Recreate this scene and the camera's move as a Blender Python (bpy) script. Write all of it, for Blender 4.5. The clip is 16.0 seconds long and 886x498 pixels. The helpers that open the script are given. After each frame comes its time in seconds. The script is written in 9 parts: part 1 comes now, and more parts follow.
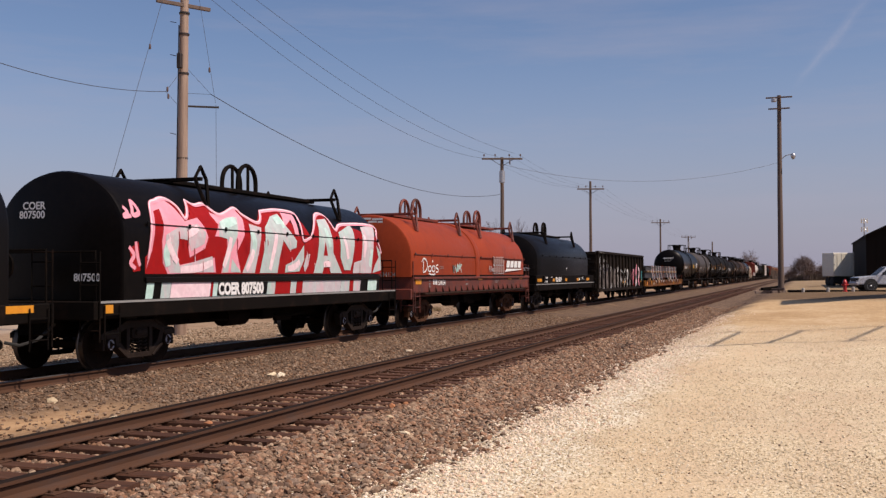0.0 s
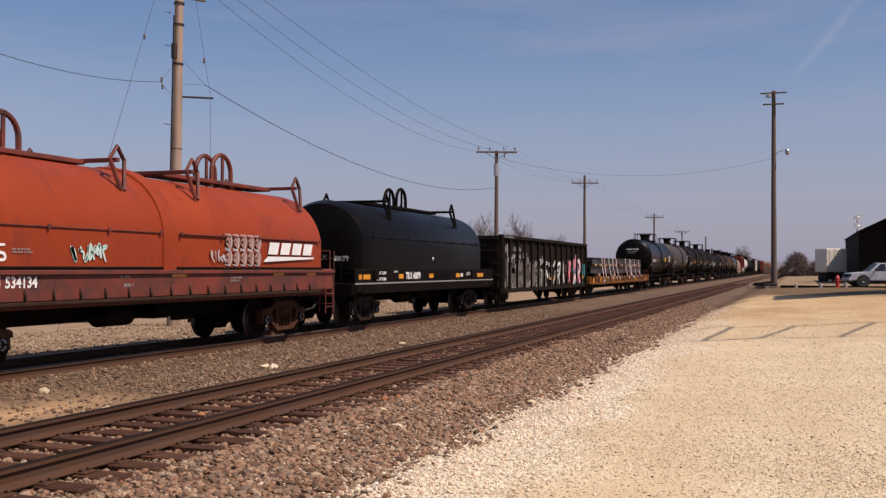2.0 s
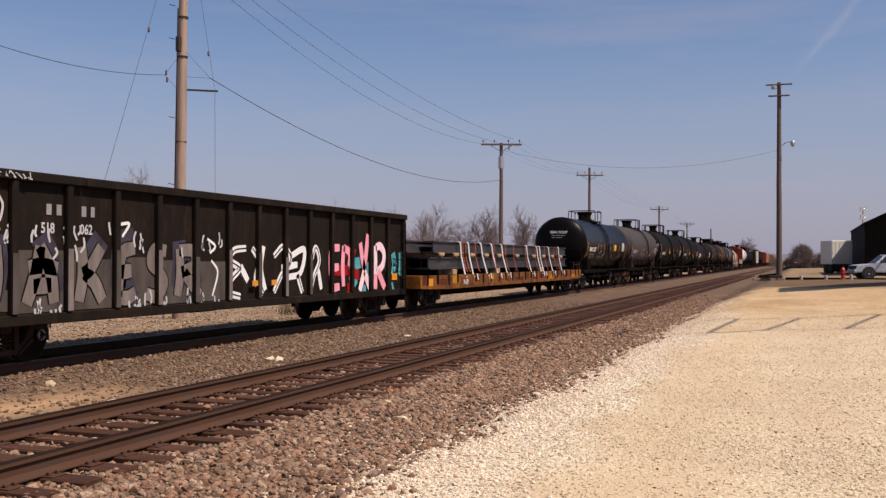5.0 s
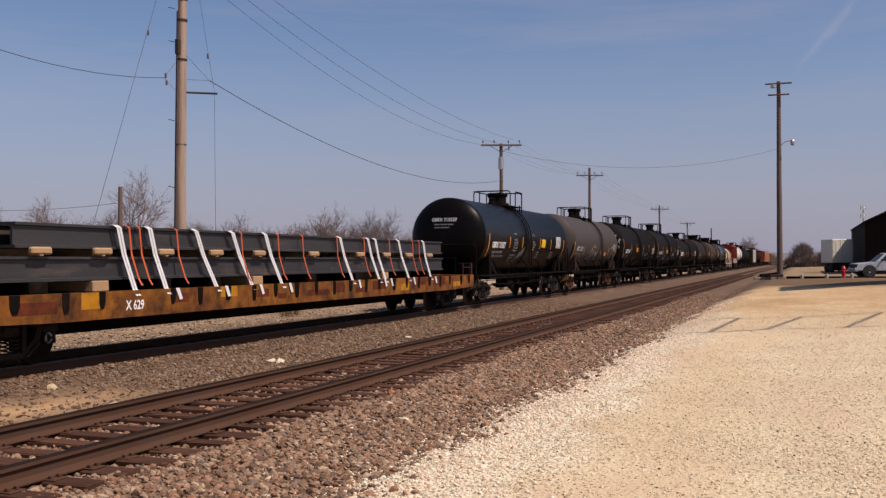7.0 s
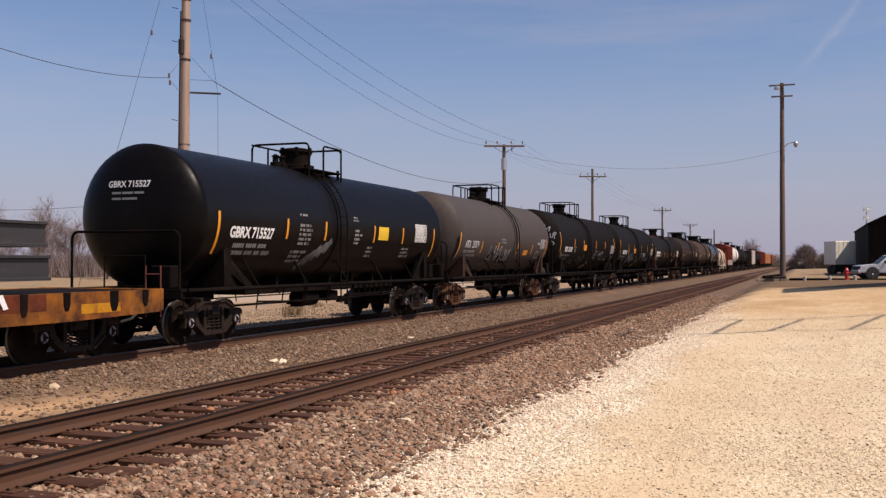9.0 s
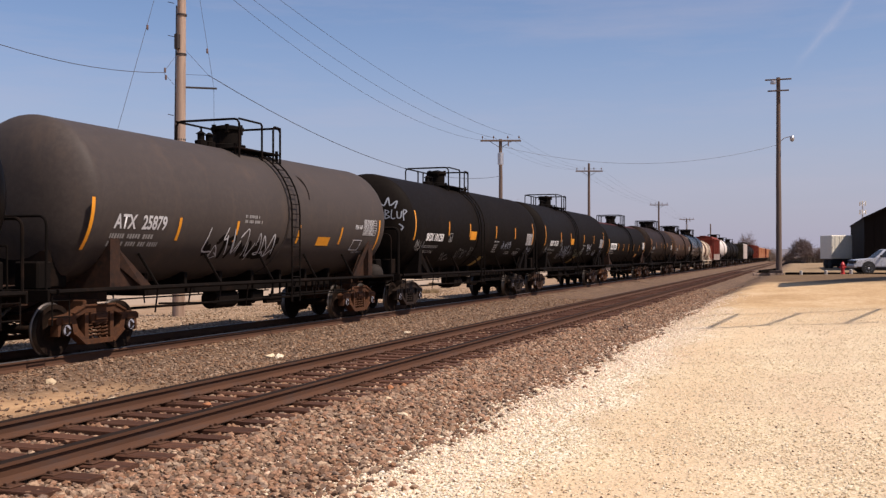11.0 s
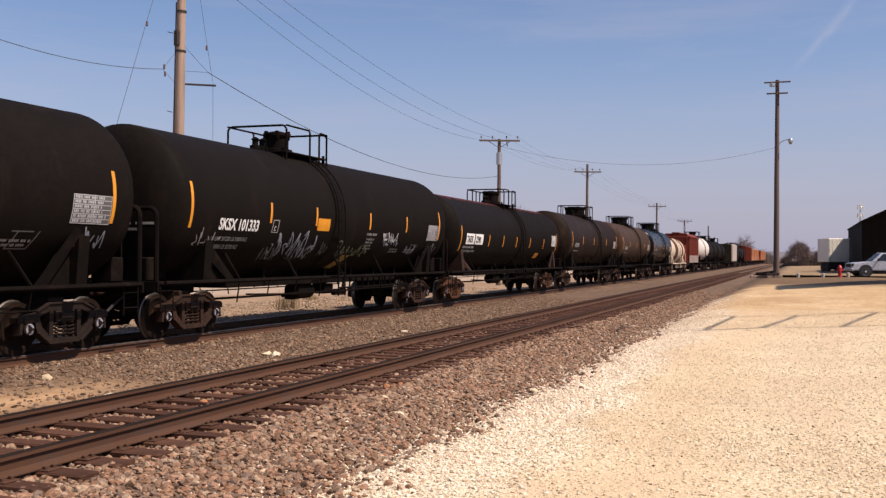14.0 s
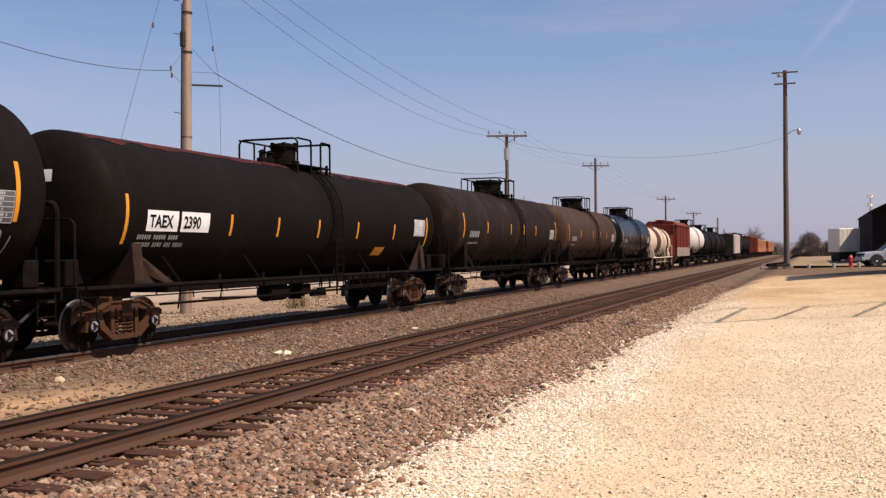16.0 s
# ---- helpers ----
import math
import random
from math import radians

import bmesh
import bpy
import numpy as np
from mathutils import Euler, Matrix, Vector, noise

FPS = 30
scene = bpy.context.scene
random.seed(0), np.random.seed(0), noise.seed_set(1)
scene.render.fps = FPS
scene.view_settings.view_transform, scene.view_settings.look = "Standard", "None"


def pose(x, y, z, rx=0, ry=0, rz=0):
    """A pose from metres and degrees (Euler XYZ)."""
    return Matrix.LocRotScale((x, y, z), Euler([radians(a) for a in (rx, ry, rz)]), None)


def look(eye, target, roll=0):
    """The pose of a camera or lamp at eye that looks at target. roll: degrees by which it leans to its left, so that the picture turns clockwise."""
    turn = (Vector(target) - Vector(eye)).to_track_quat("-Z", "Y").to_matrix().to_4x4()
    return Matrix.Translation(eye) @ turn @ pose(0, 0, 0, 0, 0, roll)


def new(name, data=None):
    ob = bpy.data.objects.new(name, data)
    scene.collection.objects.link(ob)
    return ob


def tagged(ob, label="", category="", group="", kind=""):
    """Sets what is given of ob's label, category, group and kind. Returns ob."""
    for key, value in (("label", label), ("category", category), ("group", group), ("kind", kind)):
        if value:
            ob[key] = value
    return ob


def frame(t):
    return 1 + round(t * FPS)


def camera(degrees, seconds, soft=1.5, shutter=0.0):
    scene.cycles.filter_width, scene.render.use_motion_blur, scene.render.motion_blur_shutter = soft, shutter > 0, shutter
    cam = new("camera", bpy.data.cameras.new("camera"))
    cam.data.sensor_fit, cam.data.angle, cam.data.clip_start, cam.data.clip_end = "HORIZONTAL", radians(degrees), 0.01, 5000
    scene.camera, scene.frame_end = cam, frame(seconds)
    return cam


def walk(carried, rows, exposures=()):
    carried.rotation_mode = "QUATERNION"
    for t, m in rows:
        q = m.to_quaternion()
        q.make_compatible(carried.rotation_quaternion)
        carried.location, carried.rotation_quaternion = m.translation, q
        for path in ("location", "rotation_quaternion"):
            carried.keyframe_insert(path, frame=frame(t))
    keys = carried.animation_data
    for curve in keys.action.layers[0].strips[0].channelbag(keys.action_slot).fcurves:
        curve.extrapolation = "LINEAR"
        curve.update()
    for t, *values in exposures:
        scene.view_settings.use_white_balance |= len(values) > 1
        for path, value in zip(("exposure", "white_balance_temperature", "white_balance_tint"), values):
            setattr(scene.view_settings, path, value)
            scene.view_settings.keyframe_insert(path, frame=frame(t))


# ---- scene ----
from mathutils import geometry


# ------------------------------------------------------------------ camera
EYE = (0.0, 0.0, 1.84)
cam = camera(47.35, 16.0, soft=1.35)
# seconds, turn left, tilt up, lean (degrees)
PATH = [
    (0.0, 19.690, 1.449, -0.169),
    (0.5, 19.565, 1.293, 0.224),
    (1.0, 19.412, 1.044, 0.143),
    (1.5, 19.295, 0.987, 0.103),
    (2.0, 19.340, 1.048, 0.260),
    (2.5, 19.478, 1.025, 0.267),
    (3.0, 19.604, 1.010, 0.306),
    (3.5, 19.615, 0.981, 0.027),
    (4.0, 19.611, 0.822, 0.216),
    (6.5, 19.599, 0.539, -0.034),
    (7.0, 19.637, 0.684, -0.189),
    (7.5, 19.569, 0.701, 0.215),
    (8.0, 19.578, 0.829, 0.130),
    (8.5, 19.618, 0.861, 0.202),
    (9.0, 19.787, 0.724, -0.012),
    (11.5, 19.509, 0.410, -0.016),
    (12.0, 19.377, 0.483, 0.376),
    (12.5, 19.458, 0.414, 0.439),
    (13.0, 19.507, 0.416, 0.416),
    (13.5, 19.417, 0.506, 0.292),
    (14.0, 19.467, 0.389, 0.465),
    (14.5, 19.696, 0.261, 0.417),
    (15.0, 19.708, 0.111, 0.115),
    (15.5, 19.843, 0.073, -0.555),
    (16.0, 19.983, 0.188, -0.471),
]
walk(cam, [(t, pose(*EYE, 90, 0, turn) @ pose(0, 0, 0, up) @ pose(0, 0, 0, 0, 0, lean))
           for t, turn, up, lean in PATH],
     [(0.0, -0.06, 6600, 21), (1.5, -0.07, 6600, 21), (3.5, 0.05, 6600, 21), (7.0, -0.10, 6600, 21), (9.0, 0.12, 6600, 21), (12.5, 0.24, 6600, 21), (16.0, 0.28, 6600, 21)])

# metres that the train has rolled since the start
ROLLED = [(0.5 * k, 4.86 * k + 0.0015 * k * k) for k in range(33)]      # a steady roll, gaining a little

# ------------------------------------------------------------------ light
SUN_EL, SUN_OFF = 54.5, -8.0     # height; turn of the sun from straight across the tracks, towards the far end
sx, sy = math.cos(radians(SUN_OFF)), math.sin(radians(SUN_OFF))
world = bpy.data.worlds.new("sky")
scene.world = world
world.use_nodes = True
wn, wl = world.node_tree.nodes, world.node_tree.links
sky = wn.new("ShaderNodeTexSky")
sky.sky_type = "NISHITA"
sky.sun_disc = False
sky.sun_elevation = radians(SUN_EL)
sky.sun_rotation = math.atan2(sx, sy)
sky.air_density, sky.dust_density, sky.ozone_density = 1.0, 0.8, 4.6
wn["Background"].inputs["Strength"].default_value = 0.097
# pale haze towards the horizon, the same all round
way = wn.new("ShaderNodeTexCoord").outputs["Generated"]
split = wn.new("ShaderNodeSeparateXYZ")
wl.new(way, split.inputs[0])
low = wn.new("ShaderNodeMapRange")
low.interpolation_type = "SMOOTHSTEP"
for key, value in (("From Min", 0.24), ("From Max", -0.03), ("To Min", 0.0), ("To Max", 0.85)):
    low.inputs[key].default_value = value
wl.new(split.outputs[2], low.inputs["Value"])
haze = wn.new("ShaderNodeMix")
haze.data_type = "RGBA"
haze.inputs[7].default_value = (3.5, 3.58, 4.62, 1)
wl.new(low.outputs[0], haze.inputs[0])
wl.new(sky.outputs[0], haze.inputs[6])
# thin streaks of high cloud all over the sky
drawn = wn.new("ShaderNodeMapping")
drawn.inputs["Scale"].default_value = (1.4, 1.4, 11.0)
drawn.inputs["Rotation"].default_value = (radians(7), radians(-5), 0)
wl.new(way, drawn.inputs[0])
wisp = wn.new("ShaderNodeTexNoise")
wisp.inputs["Scale"].default_value, wisp.inputs["Detail"].default_value, wisp.inputs["Roughness"].default_value = 1.6, 7, 0.62
wl.new(drawn.outputs[0], wisp.inputs["Vector"])
thin = wn.new("ShaderNodeMapRange")
for key, value in (("From Min", 0.50), ("From Max", 0.78), ("To Min", 0.0), ("To Max", 0.34)):
    thin.inputs[key].default_value = value
wl.new(wisp.outputs["Fac"], thin.inputs["Value"])
cloud = wn.new("ShaderNodeMix")
cloud.data_type = "RGBA"
cloud.inputs[7].default_value = (4.3, 4.3, 5.0, 1)
wl.new(thin.outputs[0], cloud.inputs[0])
wl.new(haze.outputs[2], cloud.inputs[6])
wl.new(cloud.outputs[2], wn["Background"].inputs["Color"])
sun_data = bpy.data.lights.new("sun", "SUN")
sun_data.energy, sun_data.angle, sun_data.color = 5.0, radians(0.53), (1.0, 0.92, 0.78)
sun = new("sun", sun_data)
sun.matrix_world = look((sx * 60, sy * 60, 60 * math.tan(radians(SUN_EL))), (0, 0, 0))


# ------------------------------------------------------------------ materials
def ramp(nt, src, stops):
    r = nt.nodes.new("ShaderNodeValToRGB")
    while len(r.color_ramp.elements) < len(stops):
        r.color_ramp.elements.new(0.5)
    for e, (p, c) in zip(r.color_ramp.elements, stops):
        e.position, e.color = p, (*c, 1) if len(c) == 3 else c
    nt.links.new(src, r.inputs[0])
    return r.outputs[0]


def noise_tex(nt, vec, scale, detail=4, rough=0.55, stretch=None):
    if stretch:
        mp = nt.nodes.new("ShaderNodeMapping")
        mp.inputs["Scale"].default_value = stretch
        nt.links.new(vec, mp.inputs[0])
        vec = mp.outputs[0]
    n = nt.nodes.new("ShaderNodeTexNoise")
    n.inputs["Scale"].default_value, n.inputs["Detail"].default_value, n.inputs["Roughness"].default_value = scale, detail, rough
    nt.links.new(vec, n.inputs["Vector"])
    return n.outputs["Fac"]


def mix(nt, fac, a, b, kind="MIX"):
    m = nt.nodes.new("ShaderNodeMix")
    m.data_type, m.blend_type = "RGBA", kind
    for sock, val in ((m.inputs[0], fac), (m.inputs[6], a), (m.inputs[7], b)):
        if isinstance(val, (int, float)):
            sock.default_value = val
        elif isinstance(val, tuple):
            sock.default_value = (*val, 1)
        else:
            nt.links.new(val, sock)
    return m.outputs[2]


def maths(nt, op, a, b=0.0, clamp=False):
    m = nt.nodes.new("ShaderNodeMath")
    m.operation, m.use_clamp = op, clamp
    for sock, val in zip(m.inputs, (a, b)):
        if isinstance(val, (int, float)):
            sock.default_value = val
        else:
            nt.links.new(val, sock)
    return m.outputs[0]


def blank(name):
    m = bpy.data.materials.new(name)
    m.use_nodes = True
    nt = m.node_tree
    return m, nt, nt.nodes["Principled BSDF"]


def add_bump(nt, bsdf, height, strength, dist):
    b = nt.nodes.new("ShaderNodeBump")
    b.inputs["Strength"].default_value, b.inputs["Distance"].default_value = strength, dist
    nt.links.new(height, b.inputs["Height"])
    nt.links.new(b.outputs[0], bsdf.inputs["Normal"])


def surface(name, base, other, rough=0.6, metal=0.0, big=0.6, fine=14.0, dirt=None, dirt_amount=0.35,
            bump=0.15, streak=None, vary=0.0, dist=0.01, spec=0.5):
    """Two colours blended at a large and a fine scale, with dirt patches and relief."""
    m, nt, b = blank(name)
    vec = nt.nodes.new("ShaderNodeTexCoord").outputs["Object"]
    n1 = noise_tex(nt, vec, big, 5, 0.6, streak)
    n2 = noise_tex(nt, vec, fine, 4, 0.65)
    col = mix(nt, ramp(nt, n1, [(0.3, (0, 0, 0)), (0.7, (1, 1, 1))]), base, other)
    dark = tuple(c * 0.72 for c in base)
    col = mix(nt, ramp(nt, n2, [(0.42, (0.45, 0.45, 0.45)), (0.62, (0, 0, 0))]), col, dark)
    if dirt:
        n3 = noise_tex(nt, vec, big * 2.3, 6, 0.7, streak)
        k = ramp(nt, n3, [(0.62 - dirt_amount * 0.4, (0, 0, 0)), (0.8 - dirt_amount * 0.2, (1, 1, 1))])
        col = mix(nt, k, col, dirt)
    if vary:
        inf = nt.nodes.new("ShaderNodeObjectInfo").outputs["Random"]
        col = mix(nt, maths(nt, "MULTIPLY", inf, vary), col, tuple(c * 0.45 for c in base))
    nt.links.new(col, b.inputs["Base Color"])
    r = maths(nt, "ADD", maths(nt, "MULTIPLY", n2, 0.3), rough - 0.15, True)
    nt.links.new(r, b.inputs["Roughness"])
    b.inputs["Metallic"].default_value = metal
    b.inputs["Specular IOR Level"].default_value = spec
    if bump:
        add_bump(nt, b, n2, bump, dist)
    return m


BLACK = surface("black_car_paint", (0.0038, 0.0028, 0.0024), (0.0056, 0.0042, 0.0036), 0.36, fine=9, spec=0.09, dirt=(0.010, 0.0072, 0.0054), dirt_amount=0.15, bump=0.05, streak=(1, 1, 0.35))
BLACK_OLD = surface("worn_black_car_paint", (0.0082, 0.0063, 0.0051), (0.0118, 0.0091, 0.0074), 0.62, fine=9, spec=0.03, dirt=(0.018, 0.0125, 0.009), dirt_amount=0.15, bump=0.05, streak=(1, 1, 0.3))
GREY_BROWN = surface("dusty_grey_tank_paint", (0.052, 0.042, 0.037), (0.064, 0.051, 0.044), 0.6, fine=9, spec=0.15, dirt=(0.075, 0.055, 0.043), dirt_amount=0.2, bump=0.05, streak=(1, 1, 0.3))
BROWN_TANK = surface("brown_tank_paint", (0.040, 0.023, 0.0155), (0.060, 0.034, 0.022), 0.6, fine=9, spec=0.05, dirt=(0.080, 0.047, 0.031), dirt_amount=0.35, bump=0.05, streak=(1, 1, 0.3))
BLUE_TANK = surface("dark_blue_tank_paint", (0.0052, 0.0055, 0.0068), (0.0078, 0.0082, 0.0098), 0.26, fine=9, spec=0.07, bump=0.02)
ORANGE = surface("red_orange_car_paint", (0.32, 0.050, 0.015), (0.25, 0.037, 0.013), 0.5, big=0.7, fine=6, spec=0.12, dirt=(0.17, 0.032, 0.017), dirt_amount=0.25, bump=0.04, streak=(1, 1, 0.4))
GONDOLA_BLACK = surface("rust_dusted_black_paint", (0.012, 0.009, 0.007), (0.019, 0.0135, 0.0098), 0.75, big=1.2, fine=9, spec=0.06, dirt=(0.032, 0.020, 0.013), dirt_amount=0.3, bump=0.1, streak=(1, 1, 0.3))
ORANGE_DIRTY = surface("rusty_red_underframe", (0.21, 0.034, 0.016), (0.12, 0.024, 0.013), 0.7, fine=8, dirt=(0.03, 0.018, 0.015), dirt_amount=0.5, bump=0.1)
YELLOW_DECK = surface("worn_yellow_flatcar_paint", (0.36, 0.135, 0.012), (0.16, 0.042, 0.010), 0.6, big=1.0, fine=10, spec=0.2, dirt=(0.035, 0.014, 0.008), dirt_amount=0.65, bump=0.1)
UNDER = surface("grimy_underframe_steel", (0.005, 0.0037, 0.003), (0.0085, 0.006, 0.0045), 0.8, fine=12, spec=0.06, dirt=(0.022, 0.012, 0.008), dirt_amount=0.25, bump=0.15)
TRUCK_STEEL = surface("brown_truck_steel", (0.034, 0.017, 0.0105), (0.056, 0.026, 0.015), 0.8, big=2.5, fine=14, spec=0.15, dirt=(0.016, 0.011, 0.009), dirt_amount=0.5, bump=0.2)
TRUCK_DARK = surface("oily_black_truck_steel", (0.013, 0.0075, 0.005), (0.024, 0.0135, 0.0085), 0.7, big=2.5, fine=14, spec=0.2, dirt=(0.032, 0.02, 0.014), dirt_amount=0.3, bump=0.2)
TRUCK_RUST = surface("orange_rusted_truck_steel", (0.068, 0.027, 0.012), (0.10, 0.042, 0.019), 0.85, big=2.5, fine=14, spec=0.15, dirt=(0.04, 0.021, 0.014), dirt_amount=0.45, bump=0.25)
WHEEL = surface("wheel_steel", (0.012, 0.0085, 0.0065), (0.026, 0.0145, 0.0095), 0.85, 0.0, big=4, fine=20, spec=0.05, bump=0.1)
TREAD = surface("polished_wheel_tread", (0.20, 0.175, 0.155), (0.11, 0.09, 0.078), 0.5, 1.0, fine=20, bump=0.03)
CAP_BLUE = surface("pale_bearing_cap", (0.34, 0.345, 0.40), (0.20, 0.195, 0.21), 0.6, big=9, fine=30, spec=0.2, dirt=(0.03, 0.02, 0.015), dirt_amount=0.5, bump=0.1)
WHITE = surface("white_lettering_paint", (0.84, 0.82, 0.78), (0.72, 0.70, 0.66), 0.6, big=3, fine=25, bump=0.0)
LETTER_DIM = surface("faded_lettering_paint", (0.30, 0.29, 0.27), (0.22, 0.21, 0.2), 0.6, big=3, fine=25, bump=0.0)
REFLECT = surface("amber_reflector_strip", (0.75, 0.30, 0.015), (0.62, 0.22, 0.01), 0.4, big=4, fine=30, bump=0.0)
YELLOW = surface("yellow_sign_paint", (0.80, 0.50, 0.02), (0.7, 0.42, 0.02), 0.5, big=4, fine=30, bump=0.0)
PINK = surface("pink_spray_paint", (0.85, 0.36, 0.42), (0.8, 0.27, 0.34), 0.6, big=2, fine=6, bump=0.0, spec=0.15)
PALE_PINK = surface("pale_pink_spray_paint", (0.86, 0.58, 0.62), (0.84, 0.7, 0.7), 0.6, big=2, fine=6, bump=0.0, spec=0.15)
MINT = surface("mint_spray_paint", (0.44, 0.68, 0.58), (0.62, 0.7, 0.68), 0.6, big=1.5, fine=6, bump=0.0, spec=0.15)
RED = surface("red_spray_paint", (0.37, 0.0085, 0.007), (0.26, 0.006, 0.006), 0.55, big=2, fine=6, bump=0.0, spec=0.15)
TEAL = surface("teal_spray_paint", (0.06, 0.30, 0.33), (0.09, 0.38, 0.4), 0.6, big=2, fine=6, bump=0.0, spec=0.15)
SPRAY_WHITE = surface("white_spray_paint", (0.55, 0.54, 0.53), (0.4, 0.39, 0.39), 0.6, big=2, fine=8, bump=0.0, spec=0.15)
STEEL_BEAM = surface("mill_scale_steel", (0.032, 0.030, 0.032), (0.048, 0.044, 0.045), 0.55, 0.2, big=1.2, fine=18, dirt=(0.11, 0.08, 0.065), dirt_amount=0.15, bump=0.05, streak=(1, 0.15, 1))
STRAP_W = surface("white_web_strap", (0.8, 0.79, 0.77), (0.7, 0.69, 0.68), 0.6, big=3, fine=40, bump=0.1)
STRAP_O = surface("orange_web_strap", (0.62, 0.12, 0.03), (0.5, 0.09, 0.03), 0.6, big=3, fine=40, bump=0.1)
TIMBER = surface("pale_blocking_timber", (0.42, 0.26, 0.13), (0.34, 0.2, 0.1), 0.75, big=2, fine=20, bump=0.2, streak=(1, 0.2, 1))
POLE_WOOD = surface("sunbleached_pole_wood", (0.43, 0.305, 0.225), (0.31, 0.215, 0.155), 0.8, big=3, fine=30, dirt=(0.17, 0.11, 0.075), dirt_amount=0.45, bump=0.5, streak=(1, 1, 0.05), vary=0.0)
POLE_DARK = surface("creosoted_pole_wood", (0.15, 0.10, 0.075), (0.10, 0.068, 0.05), 0.85, big=3, fine=30, bump=0.4, streak=(1, 1, 0.06))
IRON = surface("dark_iron", (0.03, 0.024, 0.022), (0.06, 0.04, 0.03), 0.6, 0.3, fine=20, bump=0.1)
GALV = surface("galvanised_metal", (0.55, 0.55, 0.56), (0.42, 0.42, 0.43), 0.4, 0.7, fine=20, bump=0.05)
CABLE = surface("dark_cable", (0.035, 0.033, 0.035), (0.05, 0.045, 0.045), 0.6, fine=20, bump=0.0)
PORCELAIN = surface("brown_porcelain", (0.12, 0.07, 0.05), (0.16, 0.1, 0.08), 0.25, fine=20, bump=0.0)
RAIL_RUST = surface("rusty_rail_web", (0.094, 0.043, 0.023), (0.066, 0.031, 0.017), 0.8, spec=0.2, big=3, fine=40, dirt=(0.06, 0.038, 0.03), dirt_amount=0.3, bump=0.3, streak=(1, 0.2, 1), dist=0.004)
RAIL_HEAD = surface("dull_running_surface", (0.014, 0.009, 0.007), (0.024, 0.015, 0.011), 0.85, 0.0, spec=0.1, big=4, fine=50, bump=0.05)
RAIL_SHINE = surface("polished_running_surface", (0.20, 0.185, 0.175), (0.14, 0.125, 0.115), 0.42, 0.8, big=4, fine=50, bump=0.03)
TIE_WOOD = surface("weathered_sleeper_timber", (0.095, 0.042, 0.025), (0.135, 0.062, 0.036), 0.85, big=4, fine=22, spec=0.15, dirt=(0.035, 0.02, 0.015), dirt_amount=0.3, bump=0.6, streak=(0.12, 1, 1), vary=0.7)
TARP_WHITE = surface("white_car_paint", (0.74, 0.66, 0.58), (0.66, 0.57, 0.5), 0.5, big=1, fine=8, dirt=(0.45, 0.32, 0.25), dirt_amount=0.3, bump=0.03, streak=(1, 1, 0.3))
RED_CAR = surface("faded_red_boxcar_paint", (0.23, 0.048, 0.027), (0.18, 0.038, 0.023), 0.65, big=0.6, fine=6, spec=0.12, dirt=(0.13, 0.06, 0.04), dirt_amount=0.35, bump=0.05, streak=(1, 1, 0.3))
CREAM_TANK = surface("cream_tank_paint", (0.66, 0.53, 0.39), (0.58, 0.45, 0.32), 0.55, big=1, fine=8, spec=0.2, dirt=(0.34, 0.22, 0.14), dirt_amount=0.3, bump=0.03, streak=(1, 1, 0.3))
TAN_CAR = surface("faded_orange_boxcar_paint", (0.62, 0.30, 0.15), (0.55, 0.24, 0.11), 0.6, big=0.6, fine=6, dirt=(0.2, 0.1, 0.06), dirt_amount=0.3, bump=0.05, streak=(1, 1, 0.3))
TRAILER_WHITE = surface("chalky_trailer_panel", (0.88, 0.83, 0.69), (0.85, 0.79, 0.64), 0.5, big=0.8, fine=8, dirt=(0.5, 0.46, 0.38), dirt_amount=0.15, bump=0.05, streak=(1, 1, 0.2))
# near black: the barn's unlit look is put into the wall colour
BARN = surface("shade_dark_corrugated_wall", (0.010, 0.0075, 0.0065), (0.016, 0.012, 0.01), 0.85, spec=0.1, big=0.5, fine=6, bump=0.1, streak=(1, 1, 0.2))
SILVER = surface("silver_truck_paint", (0.58, 0.59, 0.61), (0.54, 0.55, 0.57), 0.3, 0.35, big=0.8, fine=8, bump=0.0)
RUBBER = surface("tyre_rubber", (0.022, 0.021, 0.02), (0.035, 0.033, 0.03), 0.85, fine=20, bump=0.2)
HYDRANT_RED = surface("red_hydrant_paint", (0.50, 0.03, 0.025), (0.42, 0.025, 0.02), 0.45, big=4, fine=20, bump=0.05)
CONCRETE = surface("pale_concrete", (0.45, 0.42, 0.37), (0.36, 0.33, 0.29), 0.85, big=2, fine=20, bump=0.3)
BARK = surface("bare_winter_bark", (0.17, 0.13, 0.11), (0.11, 0.085, 0.075), 0.9, big=1, fine=6, bump=0.3)
TWIGS = surface("bare_twigs", (0.19, 0.14, 0.125), (0.14, 0.10, 0.09), 0.9, big=0.2, fine=3, bump=0.0)
CEDAR = surface("dull_brush_foliage", (0.13, 0.095, 0.07), (0.17, 0.125, 0.095), 0.9, big=0.6, fine=3, bump=0.0)
# distance haze over the ridge is mixed into this grey-violet colour
HILL = surface("haze_toned_far_wood", (0.16, 0.15, 0.17), (0.19, 0.175, 0.19), 0.95, big=0.01, fine=0.08, bump=0.0)

mg, ntg, glass_bsdf = blank("dark_window_glass")
glass_bsdf.inputs["Base Color"].default_value = (0.02, 0.022, 0.025, 1)
glass_bsdf.inputs["Roughness"].default_value = 0.06
GLASS = mg


